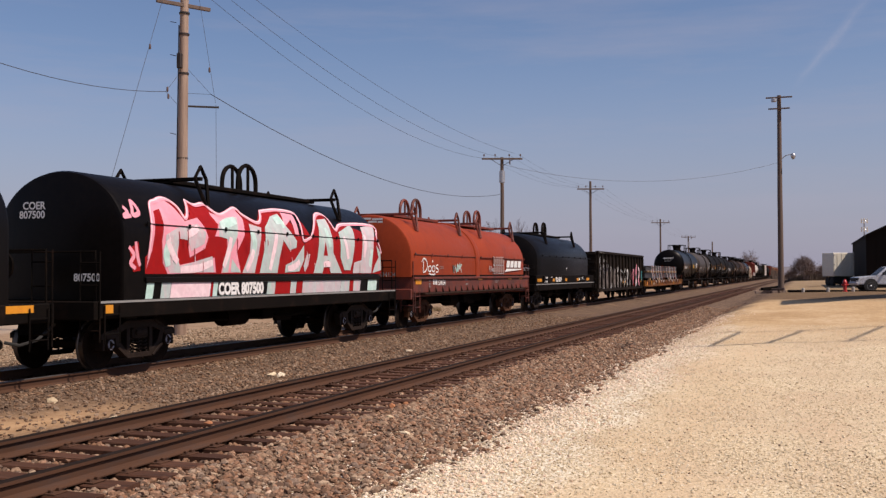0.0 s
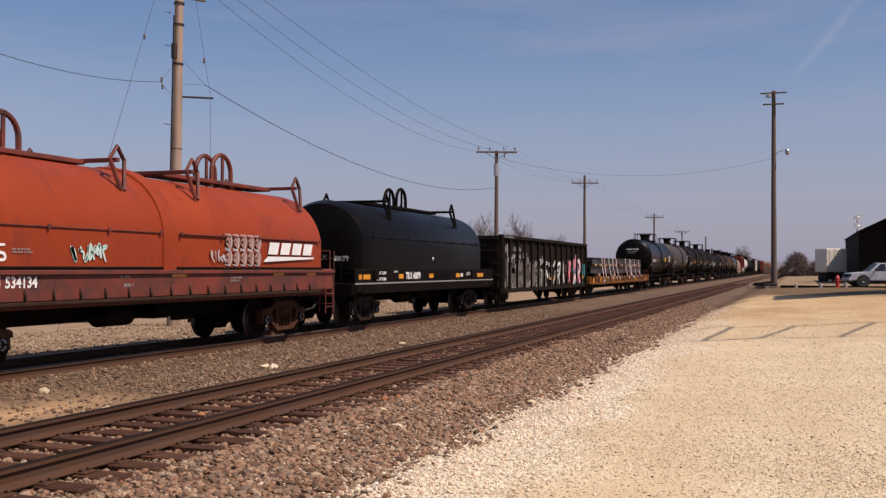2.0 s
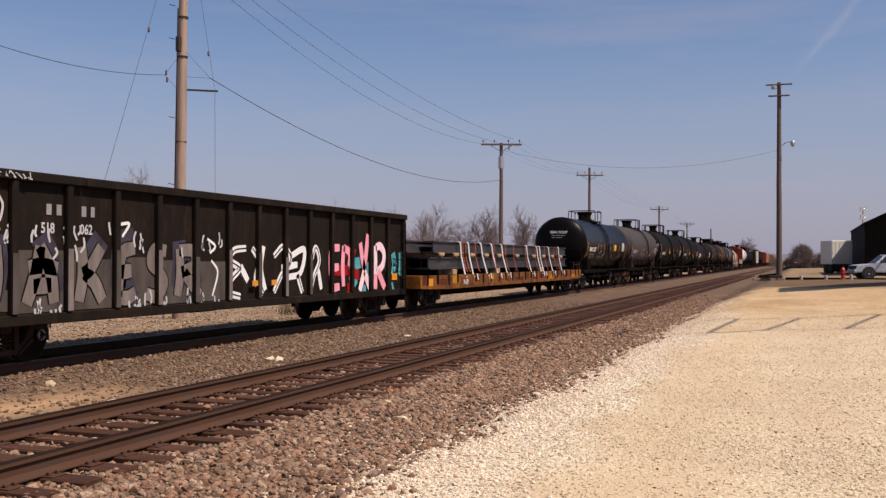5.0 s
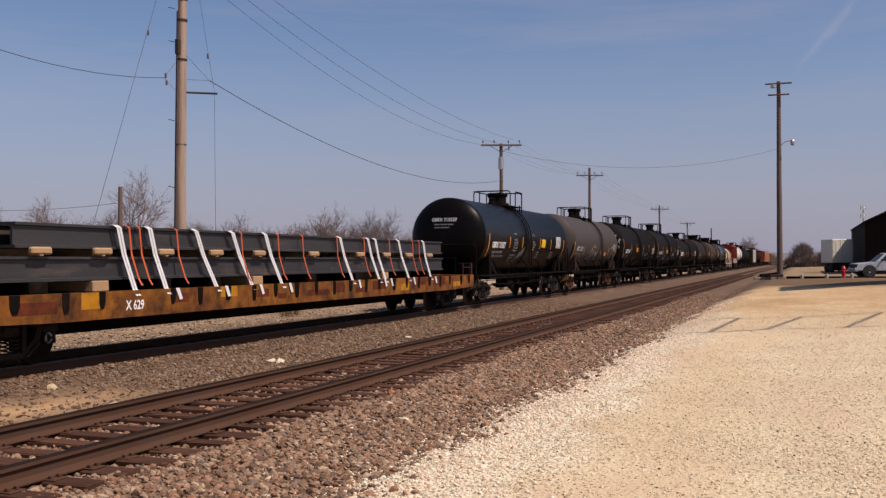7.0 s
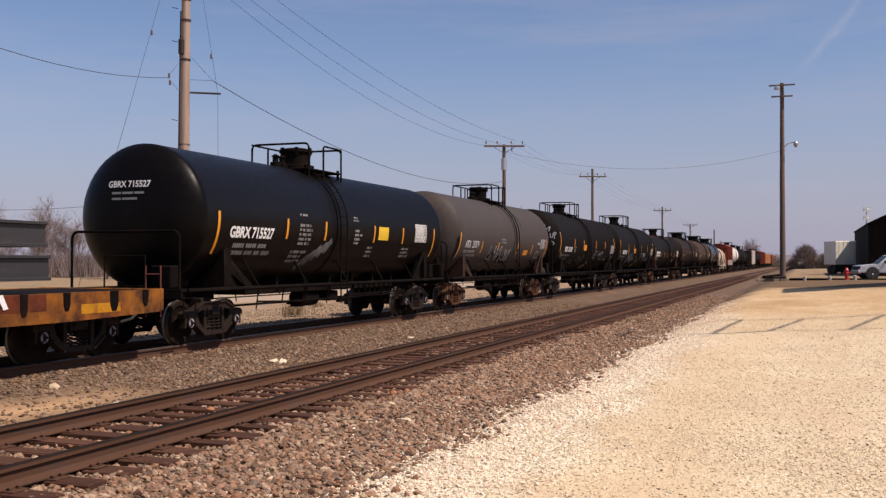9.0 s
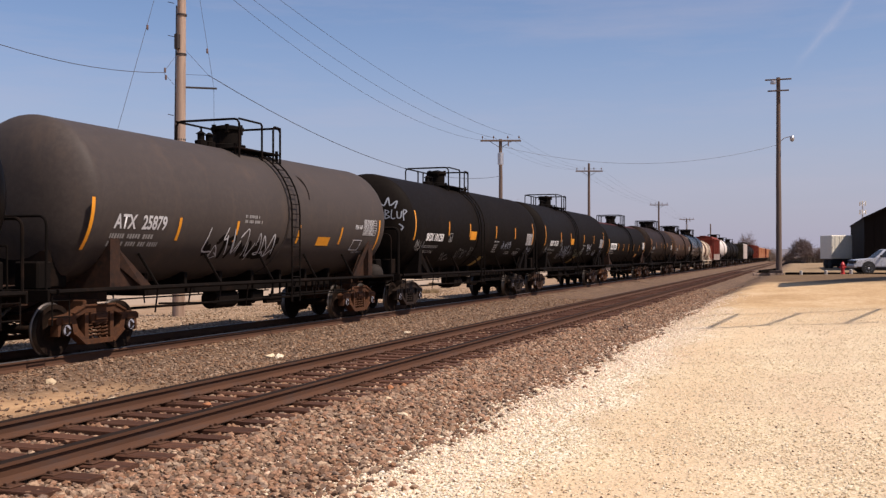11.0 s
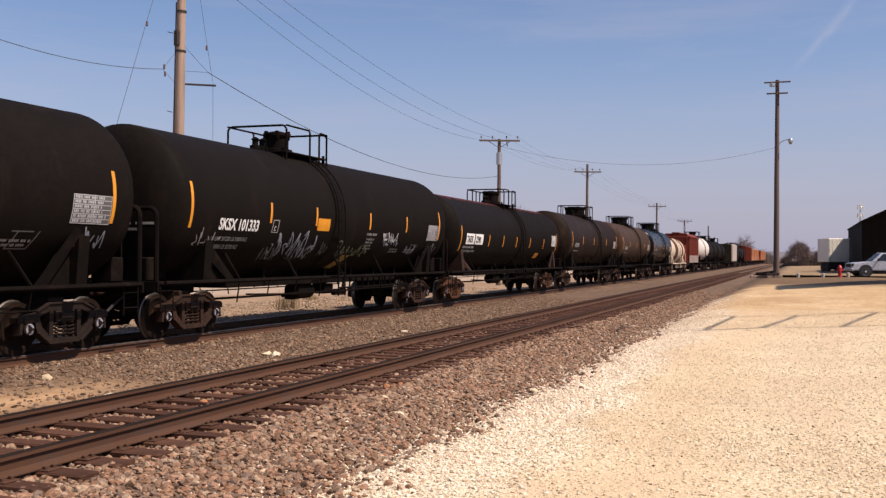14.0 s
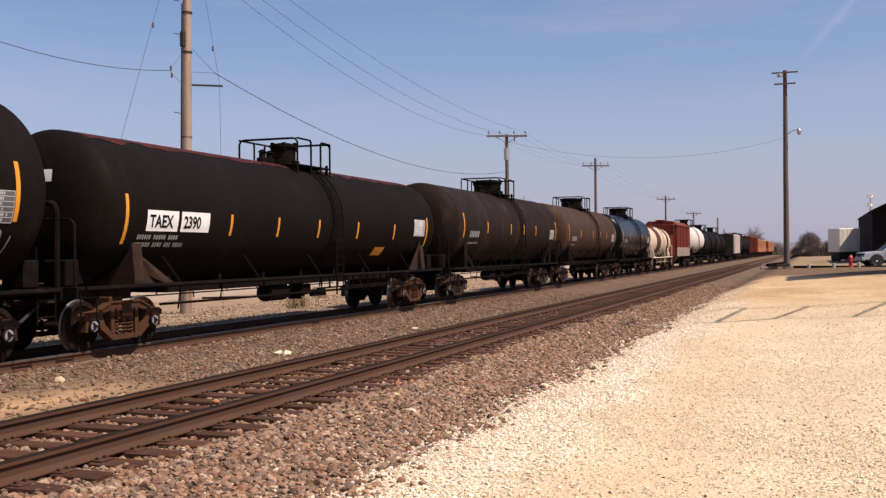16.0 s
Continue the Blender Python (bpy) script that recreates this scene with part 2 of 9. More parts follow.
def stones_mat(name, colours, crack, rough=0.9):
    m, nt, b = blank(name)
    isl = nt.nodes.new("ShaderNodeNewGeometry").outputs["Random Per Island"]
    vec = nt.nodes.new("ShaderNodeTexCoord").outputs["Object"]
    n = len(colours)
    col = ramp(nt, isl, [((i + 0.5) / n, c) for i, c in enumerate(colours)])
    n2 = noise_tex(nt, vec, 45, 3)
    col = mix(nt, ramp(nt, n2, [(0.35, (0.5, 0.5, 0.5)), (0.6, (0, 0, 0))]), col, crack)
    nt.links.new(col, b.inputs["Base Color"])
    b.inputs["Roughness"].default_value = rough
    b.inputs["Specular IOR Level"].default_value = 0.2
    add_bump(nt, b, n2, 0.3, 0.006)
    return m


BALLAST_STONE = stones_mat("pink_grey_ballast_stone", [(0.246, 0.127, 0.070), (0.328, 0.217, 0.139), (0.172, 0.115, 0.082), (0.295, 0.148, 0.082), (0.459, 0.328, 0.217), (0.205, 0.143, 0.107), (0.107, 0.059, 0.035), (0.361, 0.205, 0.127)], (0.082, 0.049, 0.030))
YARD_STONE = stones_mat("tan_yard_gravel", [(0.28, 0.19, 0.12), (0.48, 0.38, 0.27), (0.20, 0.14, 0.09), (0.32, 0.23, 0.15)], (0.15, 0.10, 0.065))
OLD_BALLAST = stones_mat("weathered_ballast_stone", [(0.185, 0.102, 0.059), (0.244, 0.168, 0.109), (0.134, 0.091, 0.064), (0.210, 0.113, 0.060), (0.370, 0.265, 0.181), (0.160, 0.109, 0.076), (0.101, 0.059, 0.037), (0.269, 0.161, 0.094)], (0.071, 0.044, 0.027))
BERM_STONE = stones_mat("pinkish_white_berm_stone", [(0.84, 0.73, 0.57), (0.72, 0.50, 0.36), (0.90, 0.82, 0.68), (0.58, 0.38, 0.26), (0.86, 0.70, 0.53), (0.78, 0.64, 0.47), (0.66, 0.56, 0.44)], (0.52, 0.37, 0.24))
GRAVEL_STONE = stones_mat("cream_limestone_gravel", [(0.64, 0.53, 0.355), (0.74, 0.635, 0.455), (0.54, 0.435, 0.285), (0.68, 0.555, 0.37), (0.82, 0.715, 0.535), (0.50, 0.39, 0.25)], (0.46, 0.35, 0.22))


def ground_material():
    m, nt, b = blank("railway_ground")
    pos = nt.nodes.new("ShaderNodeNewGeometry").outputs["Position"]
    sep = nt.nodes.new("ShaderNodeSeparateXYZ")
    nt.links.new(pos, sep.inputs[0])
    x, y = sep.outputs[0], sep.outputs[1]
    warp = maths(nt, "SUBTRACT", noise_tex(nt, pos, 0.35, 5, 0.6), 0.5)
    warp2 = maths(nt, "SUBTRACT", noise_tex(nt, pos, 2.2, 5, 0.7), 0.5)
    drift = maths(nt, "MULTIPLY", ramp(nt, maths(nt, "DIVIDE", y, 100.0), [(0.42, (0, 0, 0)), (0.62, (1, 1, 1))]), -1.6)
    xx = maths(nt, "ADD", drift, maths(nt, "ADD", maths(nt, "ADD", x, maths(nt, "MULTIPLY", warp, 2.0)), maths(nt, "MULTIPLY", warp2, 1.0)))
    grit = maths(nt, "SUBTRACT", noise_tex(nt, pos, 13.0, 3, 0.7), 0.5)
    vor = nt.nodes.new("ShaderNodeTexVoronoi")
    vor.inputs["Scale"].default_value = 19.0
    nt.links.new(pos, vor.inputs["Vector"])
    cell, edge = vor.outputs["Color"], vor.outputs["Distance"]
    hue = nt.nodes.new("ShaderNodeSeparateColor")
    nt.links.new(cell, hue.inputs[0])
    ballast = ramp(nt, hue.outputs[0], [(0.0, (0.089, 0.053, 0.031)), (0.3, (0.157, 0.099, 0.060)), (0.55, (0.119, 0.079, 0.053)), (0.8, (0.196, 0.126, 0.080)), (1.0, (0.264, 0.178, 0.117))])
    ballast = mix(nt, ramp(nt, edge, [(0.25, (0, 0, 0)), (0.75, (0.75, 0.75, 0.75))]), ballast, (0.08, 0.05, 0.034))
    sandy = ramp(nt, noise_tex(nt, pos, 6, 6, 0.7), [(0.3, (0.42, 0.24, 0.115)), (0.7, (0.50, 0.33, 0.18))])
    spot = ramp(nt, noise_tex(nt, pos, 0.8, 4, 0.6), [(0.56, (0, 0, 0)), (0.68, (0.8, 0.8, 0.8))])
    vor2 = nt.nodes.new("ShaderNodeTexVoronoi")
    vor2.inputs["Scale"].default_value = 42.0
    nt.links.new(pos, vor2.inputs["Vector"])
    hue2 = nt.nodes.new("ShaderNodeSeparateColor")
    nt.links.new(vor2.outputs["Color"], hue2.inputs[0])
    gravel = ramp(nt, hue2.outputs[0], [(0.0, (0.52, 0.41, 0.25)), (0.35, (0.66, 0.535, 0.345)), (0.75, (0.74, 0.615, 0.415)), (1.0, (0.88, 0.78, 0.58))])
    gravel = mix(nt, ramp(nt, noise_tex(nt, pos, 0.5, 6, 0.65), [(0.4, (0, 0, 0)), (0.62, (0.75, 0.75, 0.75))]), gravel, (0.58, 0.44, 0.29))
    patchy = maths(nt, "ADD", maths(nt, "MULTIPLY", noise_tex(nt, pos, 0.35, 6, 0.7, (1, 0.6, 1)), 0.6), maths(nt, "MULTIPLY", noise_tex(nt, pos, 5.0, 5, 0.75, (1, 0.35, 1)), 0.4))
    dirt = ramp(nt, patchy, [(0.3, (0.32, 0.195, 0.09)), (0.5, (0.48, 0.325, 0.17)), (0.72, (0.64, 0.49, 0.32))])
    grass = ramp(nt, noise_tex(nt, pos, 0.25, 8, 0.7), [(0.3, (0.20, 0.135, 0.075)), (0.6, (0.30, 0.21, 0.12)), (0.75, (0.38, 0.285, 0.175))])
    chink = ramp(nt, vor2.outputs["Distance"], [(0.4, (0, 0, 0)), (0.8, (0.55, 0.55, 0.55))])
    white = ramp(nt, hue2.outputs[0], [(0.0, (0.58, 0.50, 0.365)), (0.3, (0.82, 0.745, 0.575)), (1.0, (0.92, 0.87, 0.72))])
    berm = maths(nt, "SUBTRACT", 1.0, maths(nt, "MULTIPLY", maths(nt, "ABSOLUTE", maths(nt, "ADD", xx, 2.95)), 1.0), True)
    gravel = mix(nt, ramp(nt, berm, [(0.0, (0, 0, 0)), (0.45, (0.95, 0.95, 0.95))]), gravel, white)
    rut = noise_tex(nt, pos, 0.55, 5, 0.6, (1, 0.22, 1))
    gravel = mix(nt, ramp(nt, rut, [(0.5, (0, 0, 0)), (0.62, (0.55, 0.55, 0.55))]), gravel, (0.60, 0.43, 0.28))
    gravel = mix(nt, chink, gravel, (0.40, 0.28, 0.16))
    wheel_path = maths(nt, "SUBTRACT", 1.0, maths(nt, "ABSOLUTE", maths(nt, "SUBTRACT", maths(nt, "ADD", x, maths(nt, "MULTIPLY", warp, 3.0)), -1.35)), True)
    gravel = mix(nt, maths(nt, "MULTIPLY", wheel_path, 0.55), gravel, (0.60, 0.44, 0.265))
    # lot: gravel near, packed earth farther, dry grass far off
    yy = maths(nt, "ADD", y, maths(nt, "MULTIPLY", warp, 14.0))
    far1 = ramp(nt, maths(nt, "DIVIDE", yy, 100.0), [(0.24, (0, 0, 0)), (0.36, (1, 1, 1))])
    far2 = ramp(nt, maths(nt, "DIVIDE", yy, 200.0), [(0.40, (0, 0, 0)), (0.46, (1, 1, 1))])
    worn = ramp(nt, noise_tex(nt, pos, 0.6, 7, 0.7), [(0.3, (0.10, 0.06, 0.031)), (0.6, (0.165, 0.105, 0.055)), (0.8, (0.26, 0.175, 0.098))])
    far3 = ramp(nt, maths(nt, "DIVIDE", maths(nt, "ADD", y, maths(nt, "MULTIPLY", warp, 5.0)), 100.0), [(0.54, (0, 0, 0)), (0.60, (1, 1, 1))])
    lot = mix(nt, far2, mix(nt, far3, mix(nt, far1, gravel, dirt), worn), grass)
    # ballast with a sandy streak between the tracks
    mid = maths(nt, "SUBTRACT", 1.0, maths(nt, "MULTIPLY", maths(nt, "ABSOLUTE", maths(nt, "ADD", xx, 10.3)), 0.8), True)
    near_y = ramp(nt, maths(nt, "DIVIDE", y, 40.0), [(0.29, (1, 1, 1)), (0.37, (0, 0, 0))])
    bed = mix(nt, maths(nt, "MULTIPLY", maths(nt, "MULTIPLY", mid, near_y), 0.95), ballast, sandy)
    bed = mix(nt, maths(nt, "MULTIPLY", spot, 0.25), bed, sandy)
    ragged = maths(nt, "ADD", xx, maths(nt, "MULTIPLY", grit, 1.5))
    right = ramp(nt, maths(nt, "DIVIDE", maths(nt, "ADD", ragged, 10.0), 10.0), [(0.60, (0, 0, 0)), (0.70, (1, 1, 1))])
    left = ramp(nt, maths(nt, "DIVIDE", maths(nt, "ADD", xx, 30.0), 20.0), [(0.60, (1, 1, 1)), (0.68, (0, 0, 0))])
    pale = ramp(nt, noise_tex(nt, pos, 1.3, 7, 0.7), [(0.3, (0.22, 0.14, 0.08)), (0.55, (0.31, 0.21, 0.13)), (0.8, (0.42, 0.31, 0.21))])
    field = mix(nt, ramp(nt, maths(nt, "DIVIDE", maths(nt, "MULTIPLY", xx, -1.0), 100.0), [(0.26, (0, 0, 0)), (0.36, (1, 1, 1))]), pale, grass)
    # the train's shadow, painted as a dark strip on the ground beyond its track
    train_shade = maths(nt, "SUBTRACT", 1.0, maths(nt, "MULTIPLY", maths(nt, "ABSOLUTE", maths(nt, "ADD", xx, 15.4)), 0.75), True)
    road_band = maths(nt, "SUBTRACT", 1.0, maths(nt, "MULTIPLY", maths(nt, "ABSOLUTE", maths(nt, "ADD", xx, 31.0)), 0.17), True)
    field = mix(nt, ramp(nt, road_band, [(0.05, (0, 0, 0)), (0.2, (0.85, 0.85, 0.85))]), field, (0.38, 0.29, 0.21))
    field = mix(nt, ramp(nt, train_shade, [(0.15, (0, 0, 0)), (0.45, (0.9, 0.9, 0.9))]), field, (0.045, 0.034, 0.028))
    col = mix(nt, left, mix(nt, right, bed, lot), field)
    nt.links.new(col, b.inputs["Base Color"])
    b.inputs["Roughness"].default_value = 0.95
    b.inputs["Specular IOR Level"].default_value = 0.2
    h = maths(nt, "ADD", maths(nt, "ADD", maths(nt, "MULTIPLY", edge, -0.4), maths(nt, "MULTIPLY", vor2.outputs["Distance"], -0.4)), maths(nt, "MULTIPLY", noise_tex(nt, pos, 30, 4), 0.6))
    add_bump(nt, b, h, 0.7, 0.03)
    return m


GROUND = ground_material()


# ------------------------------------------------------------------ mesh helpers
def part(name, bm, material, parent, label="", smooth=False):
    """Links a bmesh (or a ready mesh) as one mesh object under a thing."""
    if isinstance(bm, bpy.types.Mesh):
        me = bm
    else:
        me = bpy.data.meshes.new(name)
        bm.to_mesh(me)
        bm.free()
        for mt in material if isinstance(material, (list, tuple)) else [material]:
            me.materials.append(mt)
        if smooth:
            me.shade_smooth()
            me.set_sharp_from_angle(angle=radians(40))
    ob = new(name, me)
    ob.parent = parent
    if label:
        ob["label"] = label
    return ob


def thing(name, label, category, x=0, y=0, z=0, rz=0, group="", kind=""):
    ob = new(name)
    ob.empty_display_size = 0.1
    ob.matrix_world = pose(x, y, z, 0, 0, rz)
    return tagged(ob, label, category, group, kind)


def box(bm, x0, x1, y0, y1, z0, z1, bevel=0.0, mat=0):
    r = bmesh.ops.create_cube(bm, size=1)
    vs = r["verts"]
    for v in vs:
        v.co = Vector((x0 if v.co.x < 0 else x1, y0 if v.co.y < 0 else y1, z0 if v.co.z < 0 else z1))
    fs = set(f for v in vs for f in v.link_faces)
    for f in fs:
        f.material_index = mat
    if bevel:
        es = list(set(e for v in vs for e in v.link_edges))
        bmesh.ops.bevel(bm, geom=es, offset=bevel, segments=1, affect="EDGES", clamp_overlap=True)
    return bm


def tube(bm, points, r, n=6, r2=None, cap=True, mat=0):
    """A round bar along points; r2: the radius at its end."""
    pts = [Vector(p) for p in points]
    rings = []
    k = len(pts)
    for i, p in enumerate(pts):
        d = (pts[min(i + 1, k - 1)] - pts[max(i - 1, 0)]).normalized()
        a = d.orthogonal().normalized() if i == 0 else (a - d * a.dot(d)).normalized()
        c = d.cross(a)
        rad = r if r2 is None else r + (r2 - r) * i / max(k - 1, 1)
        rings.append([bm.verts.new(p + (a * math.cos(2 * math.pi * j / n) + c * math.sin(2 * math.pi * j / n)) * rad) for j in range(n)])
    for u, w in zip(rings, rings[1:]):
        for j in range(n):
            bm.faces.new((u[j], u[(j + 1) % n], w[(j + 1) % n], w[j])).material_index = mat
    if cap:
        bm.faces.new(rings[0][::-1]).material_index = mat
        bm.faces.new(rings[-1]).material_index = mat
    return bm


def lathe(bm, profile, axis="z", n=24, at=(0, 0, 0), mats=None):
    """Turns (radius, height) pairs about an axis through at."""
    rings = []
    for r, h in profile:
        ring = []
        for j in range(n):
            a = 2 * math.pi * j / n
            p = (r * math.cos(a), r * math.sin(a), h)
            if axis == "x":
                p = (p[2], p[0], p[1])
            elif axis == "y":
                p = (p[1], p[2], p[0])
            ring.append(bm.verts.new(Vector(p) + Vector(at)))
        rings.append(ring)
    for i, (u, w) in enumerate(zip(rings, rings[1:])):
        for j in range(n):
            f = bm.faces.new((u[j], u[(j + 1) % n], w[(j + 1) % n], w[j]))
            f.material_index = mats[i] if mats else 0
    bm.faces.new(rings[0][::-1]).material_index = mats[0] if mats else 0
    bm.faces.new(rings[-1]).material_index = mats[-1] if mats else 0
    return bm


def prism(bm, outline, y0, y1, axis="y", mat=0):
    """Extrudes an outline of (x, z) from y0 to y1 (axis x: (y, z) from x0 to x1)."""
    def at(p, q):
        return (p[0], q, p[1]) if axis == "y" else (q, p[0], p[1])
    a = [bm.verts.new(at(p, y0)) for p in outline]
    b = [bm.verts.new(at(p, y1)) for p in outline]
    n = len(outline)
    for i in range(n):
        bm.faces.new((a[i], a[(i + 1) % n], b[(i + 1) % n], b[i])).material_index = mat
    bm.faces.new(a[::-1]).material_index = mat
    bm.faces.new(b).material_index = mat
    return bm


def fixed(bm):
    bmesh.ops.recalc_face_normals(bm, faces=bm.faces[:])
    return bm


def smooth_line(points, steps=5):
    """A Catmull-Rom line through 2D points."""
    p = [np.array(q, float) for q in points]
    p = [2 * p[0] - p[1]] + p + [2 * p[-1] - p[-2]]
    out = []
    for a, b, c, d in zip(p, p[1:], p[2:], p[3:]):
        for i in range(steps):
            t = i / steps
            out.append(0.5 * (2 * b + (c - a) * t + (2 * a - 5 * b + 4 * c - d) * t * t + (3 * b - a - 3 * c + d) * t ** 3))
    out.append(p[-2])
    return out


def stroke(bm, points, width, wrap, lift, steps=5, taper=0.25):
    """A painted stroke of (y, z) points, laid on a surface x = wrap(z)."""
    line = smooth_line(points, steps)
    k = len(line)
    rows = []
    for i, p in enumerate(line):
        d = line[min(i + 1, k - 1)] - line[max(i - 1, 0)]
        d = d / (np.hypot(*d) + 1e-9)
        nrm = np.array((-d[1], d[0]))
        w = width * (1 - taper * abs(2 * i / (k - 1) - 1) ** 2) / 2
        row = []
        for s in (-1, -0.4, 0.4, 1):
            q = p + nrm * w * s
            row.append(bm.verts.new((wrap(q[1]) + lift, q[0], q[1])))
        rows.append(row)
    for u, v in zip(rows, rows[1:]):
        for j in range(3):
            bm.faces.new((u[j], v[j], v[j + 1], u[j + 1]))
    return bm


def plate(bm, y0, y1, z0, z1, wrap, lift, lean=0.0):
    """A painted rectangle on a surface x = wrap(z)."""
    n = max(1, int((z1 - z0) / 0.12))
    rows = []
    for i in range(n + 1):
        z = z0 + (z1 - z0) * i / n
        s = lean * (z - z0)
        rows.append([bm.verts.new((wrap(z) + lift, y + s, z)) for y in (y0, y1)])
    for u, v in zip(rows, rows[1:]):
        bm.faces.new((u[0], u[1], v[1], v[0]))
    return bm


def lettering(body, size, y, z, wrap, lift, stretch=1.0, flat_end=False, bold=0.026):
    """Words as a mesh: from y on, base line at z, on x = wrap(z); flat_end: on an end wall y = wrap(x, z) that faces back."""
    cu = bpy.data.curves.new("lettering", "FONT")
    cu.body, cu.size, cu.offset, cu.resolution_u = body, size, bold * size, 3
    ob = bpy.data.objects.new("lettering", cu)
    scene.collection.objects.link(ob)
    deps = bpy.context.evaluated_depsgraph_get()
    me = bpy.data.meshes.new_from_object(ob.evaluated_get(deps))
    bpy.data.objects.remove(ob)
    bpy.data.curves.remove(cu)
    for v in me.vertices:
        a, b = v.co.x * stretch, v.co.y
        if flat_end:
            v.co = (y + a, wrap(y + a, z + b) + lift, z + b)
        else:
            v.co = (wrap(z + b) + lift, y + a, z + b)
    me.materials.clear()
    return me


def words(name, body, size, y, z, wrap, lift, material, parent, stretch=1.0, flat_end=False, bold=0.026):
    """Painted words, each one a part, spaced as in one line."""
    def end_of(text):
        probe = lettering(text, size, 0.0, 0.0, (lambda x, z: 0.0) if flat_end else (lambda z: 0.0), 0.0, stretch, flat_end, bold)
        far = max((v.co.x if flat_end else v.co.y) for v in probe.vertices)
        bpy.data.meshes.remove(probe)
        return far
    done = []
    for word in body.split():
        done.append(word)
        gap = end_of(" ".join(done)) - end_of(word) if len(done) > 1 else 0.0
        me = lettering(word, size, y + gap, z, wrap, lift, stretch, flat_end, bold)
        me.materials.append(material)
        part(name, me, material, parent, "painted white lettering")


def end_stroke(bm, points, width, face, lift=-0.008, steps=5):
    """A painted stroke of (x, z) points on an end wall y = face(x, z)."""
    line = smooth_line(points, steps)
    k = len(line)
    rows = []
    for i, p in enumerate(line):
        d = line[min(i + 1, k - 1)] - line[max(i - 1, 0)]
        d = d / (np.hypot(*d) + 1e-9)
        nrm = np.array((-d[1], d[0]))
        rows.append([bm.verts.new((q[0], face(q[0], q[1]) + lift, q[1])) for q in (p - nrm * width / 2, p, p + nrm * width / 2)])
    for u, v in zip(rows, rows[1:]):
        for j in range(2):
            bm.faces.new((u[j], u[j + 1], v[j + 1], v[j]))
    return bm


def end_plate(bm, x0, x1, z0, z1, face, lift=-0.008):
    n = 4
    g = [[bm.verts.new((x0 + (x1 - x0) * i / n, face(x0 + (x1 - x0) * i / n, z0 + (z1 - z0) * j / n) + lift, z0 + (z1 - z0) * j / n)) for i in range(n + 1)] for j in range(n + 1)]
    for j in range(n):
        for i in range(n):
            bm.faces.new((g[j][i], g[j][i + 1], g[j + 1][i + 1], g[j + 1][i]))
    return bm


def bars(bm, y, z, width, rows, wrap, lift, size=0.07, gap=1.6, seed=1):
    """Small print that cannot be read: broken rows of bars."""
    rnd = random.Random(seed)
    for i in range(rows):
        zz = z - i * size * gap
        yy = y
        end = y + width * rnd.uniform(0.7, 1.0)
        while yy < end:
            for _ in range(rnd.randint(2, 6)):
                w = size * rnd.uniform(0.35, 0.75)
                if yy + w < end:
                    plate(bm, yy, yy + w, zz - size * rnd.uniform(0.85, 1.0), zz, wrap, lift)
                yy += w + size * 0.28
            yy += size * 0.8
    return bm


# ------------------------------------------------------------------ ground
TRACK_X, TRAIN_X, TRAIN_Z = -6.858, -13.15, -0.088


def smooth01(t):
    t = min(1.0, max(0.0, t))
    return t * t * (3 - 2 * t)


def ground_z(x, y):
    bed = -0.05 - 0.16 * smooth01((abs(x - TRACK_X) - 1.35) / 1.2)
    bed = max(bed, TRAIN_Z + 0.012 - 0.24 * smooth01((abs(x - TRAIN_X) - 1.0) / 1.9))
    lot = 0.02 + 0.45 * smooth01((y - 8) / 65.0) + 0.08 * smooth01((x + 2) / 6)
    side = smooth01((x + 4.6) / 2.6)
    z = bed + (lot - bed) * side
    if x < -16:
        z += (-0.12 - z) * smooth01((-16 - x) / 3)
    far = smooth01((abs(y) - 160) / 300.0)
    z -= 0.30 * far * side
    rough = 0.02 if -16 < x < -3.5 else 0.012
    return z + rough * noise.noise((x * 1.1, y * 1.1, 0.0)) + 0.02 * noise.noise((x * 0.25, y * 0.25, 3.0))


def build_ground():
    xs = [-3000, -1500, -700, -350, -200, -120, -80, -60, -45, -36, -30] + [-26 + 0.25 * i for i in range(129)] + [7, 8, 10, 13, 18, 26, 40, 70, 120, 200, 350, 700, 1500, 3000]
    ys = [-400, -150, -60, -25, -10, 0] + [0.25 * i for i in range(1, 160)] + [40 + 0.8 * i for i in range(100)] + [122, 126, 132, 140, 150, 165, 185, 215, 260, 330, 450, 650, 1000, 1700, 2900, 4500]
    verts = [(x, y, ground_z(x, y)) for y in ys for x in xs]
    nx = len(xs)
    faces = [(j * nx + i, j * nx + i + 1, (j + 1) * nx + i + 1, (j + 1) * nx + i) for j in range(len(ys) - 1) for i in range(nx - 1)]
    me = bpy.data.meshes.new("ground")
    me.from_pydata(verts, [], faces)
    me.materials.append(GROUND)
    me.shade_smooth()
    tagged(new("ground", me), "railway ground of ballast, pale gravel and packed earth", "ground", kind="structure")


build_ground()


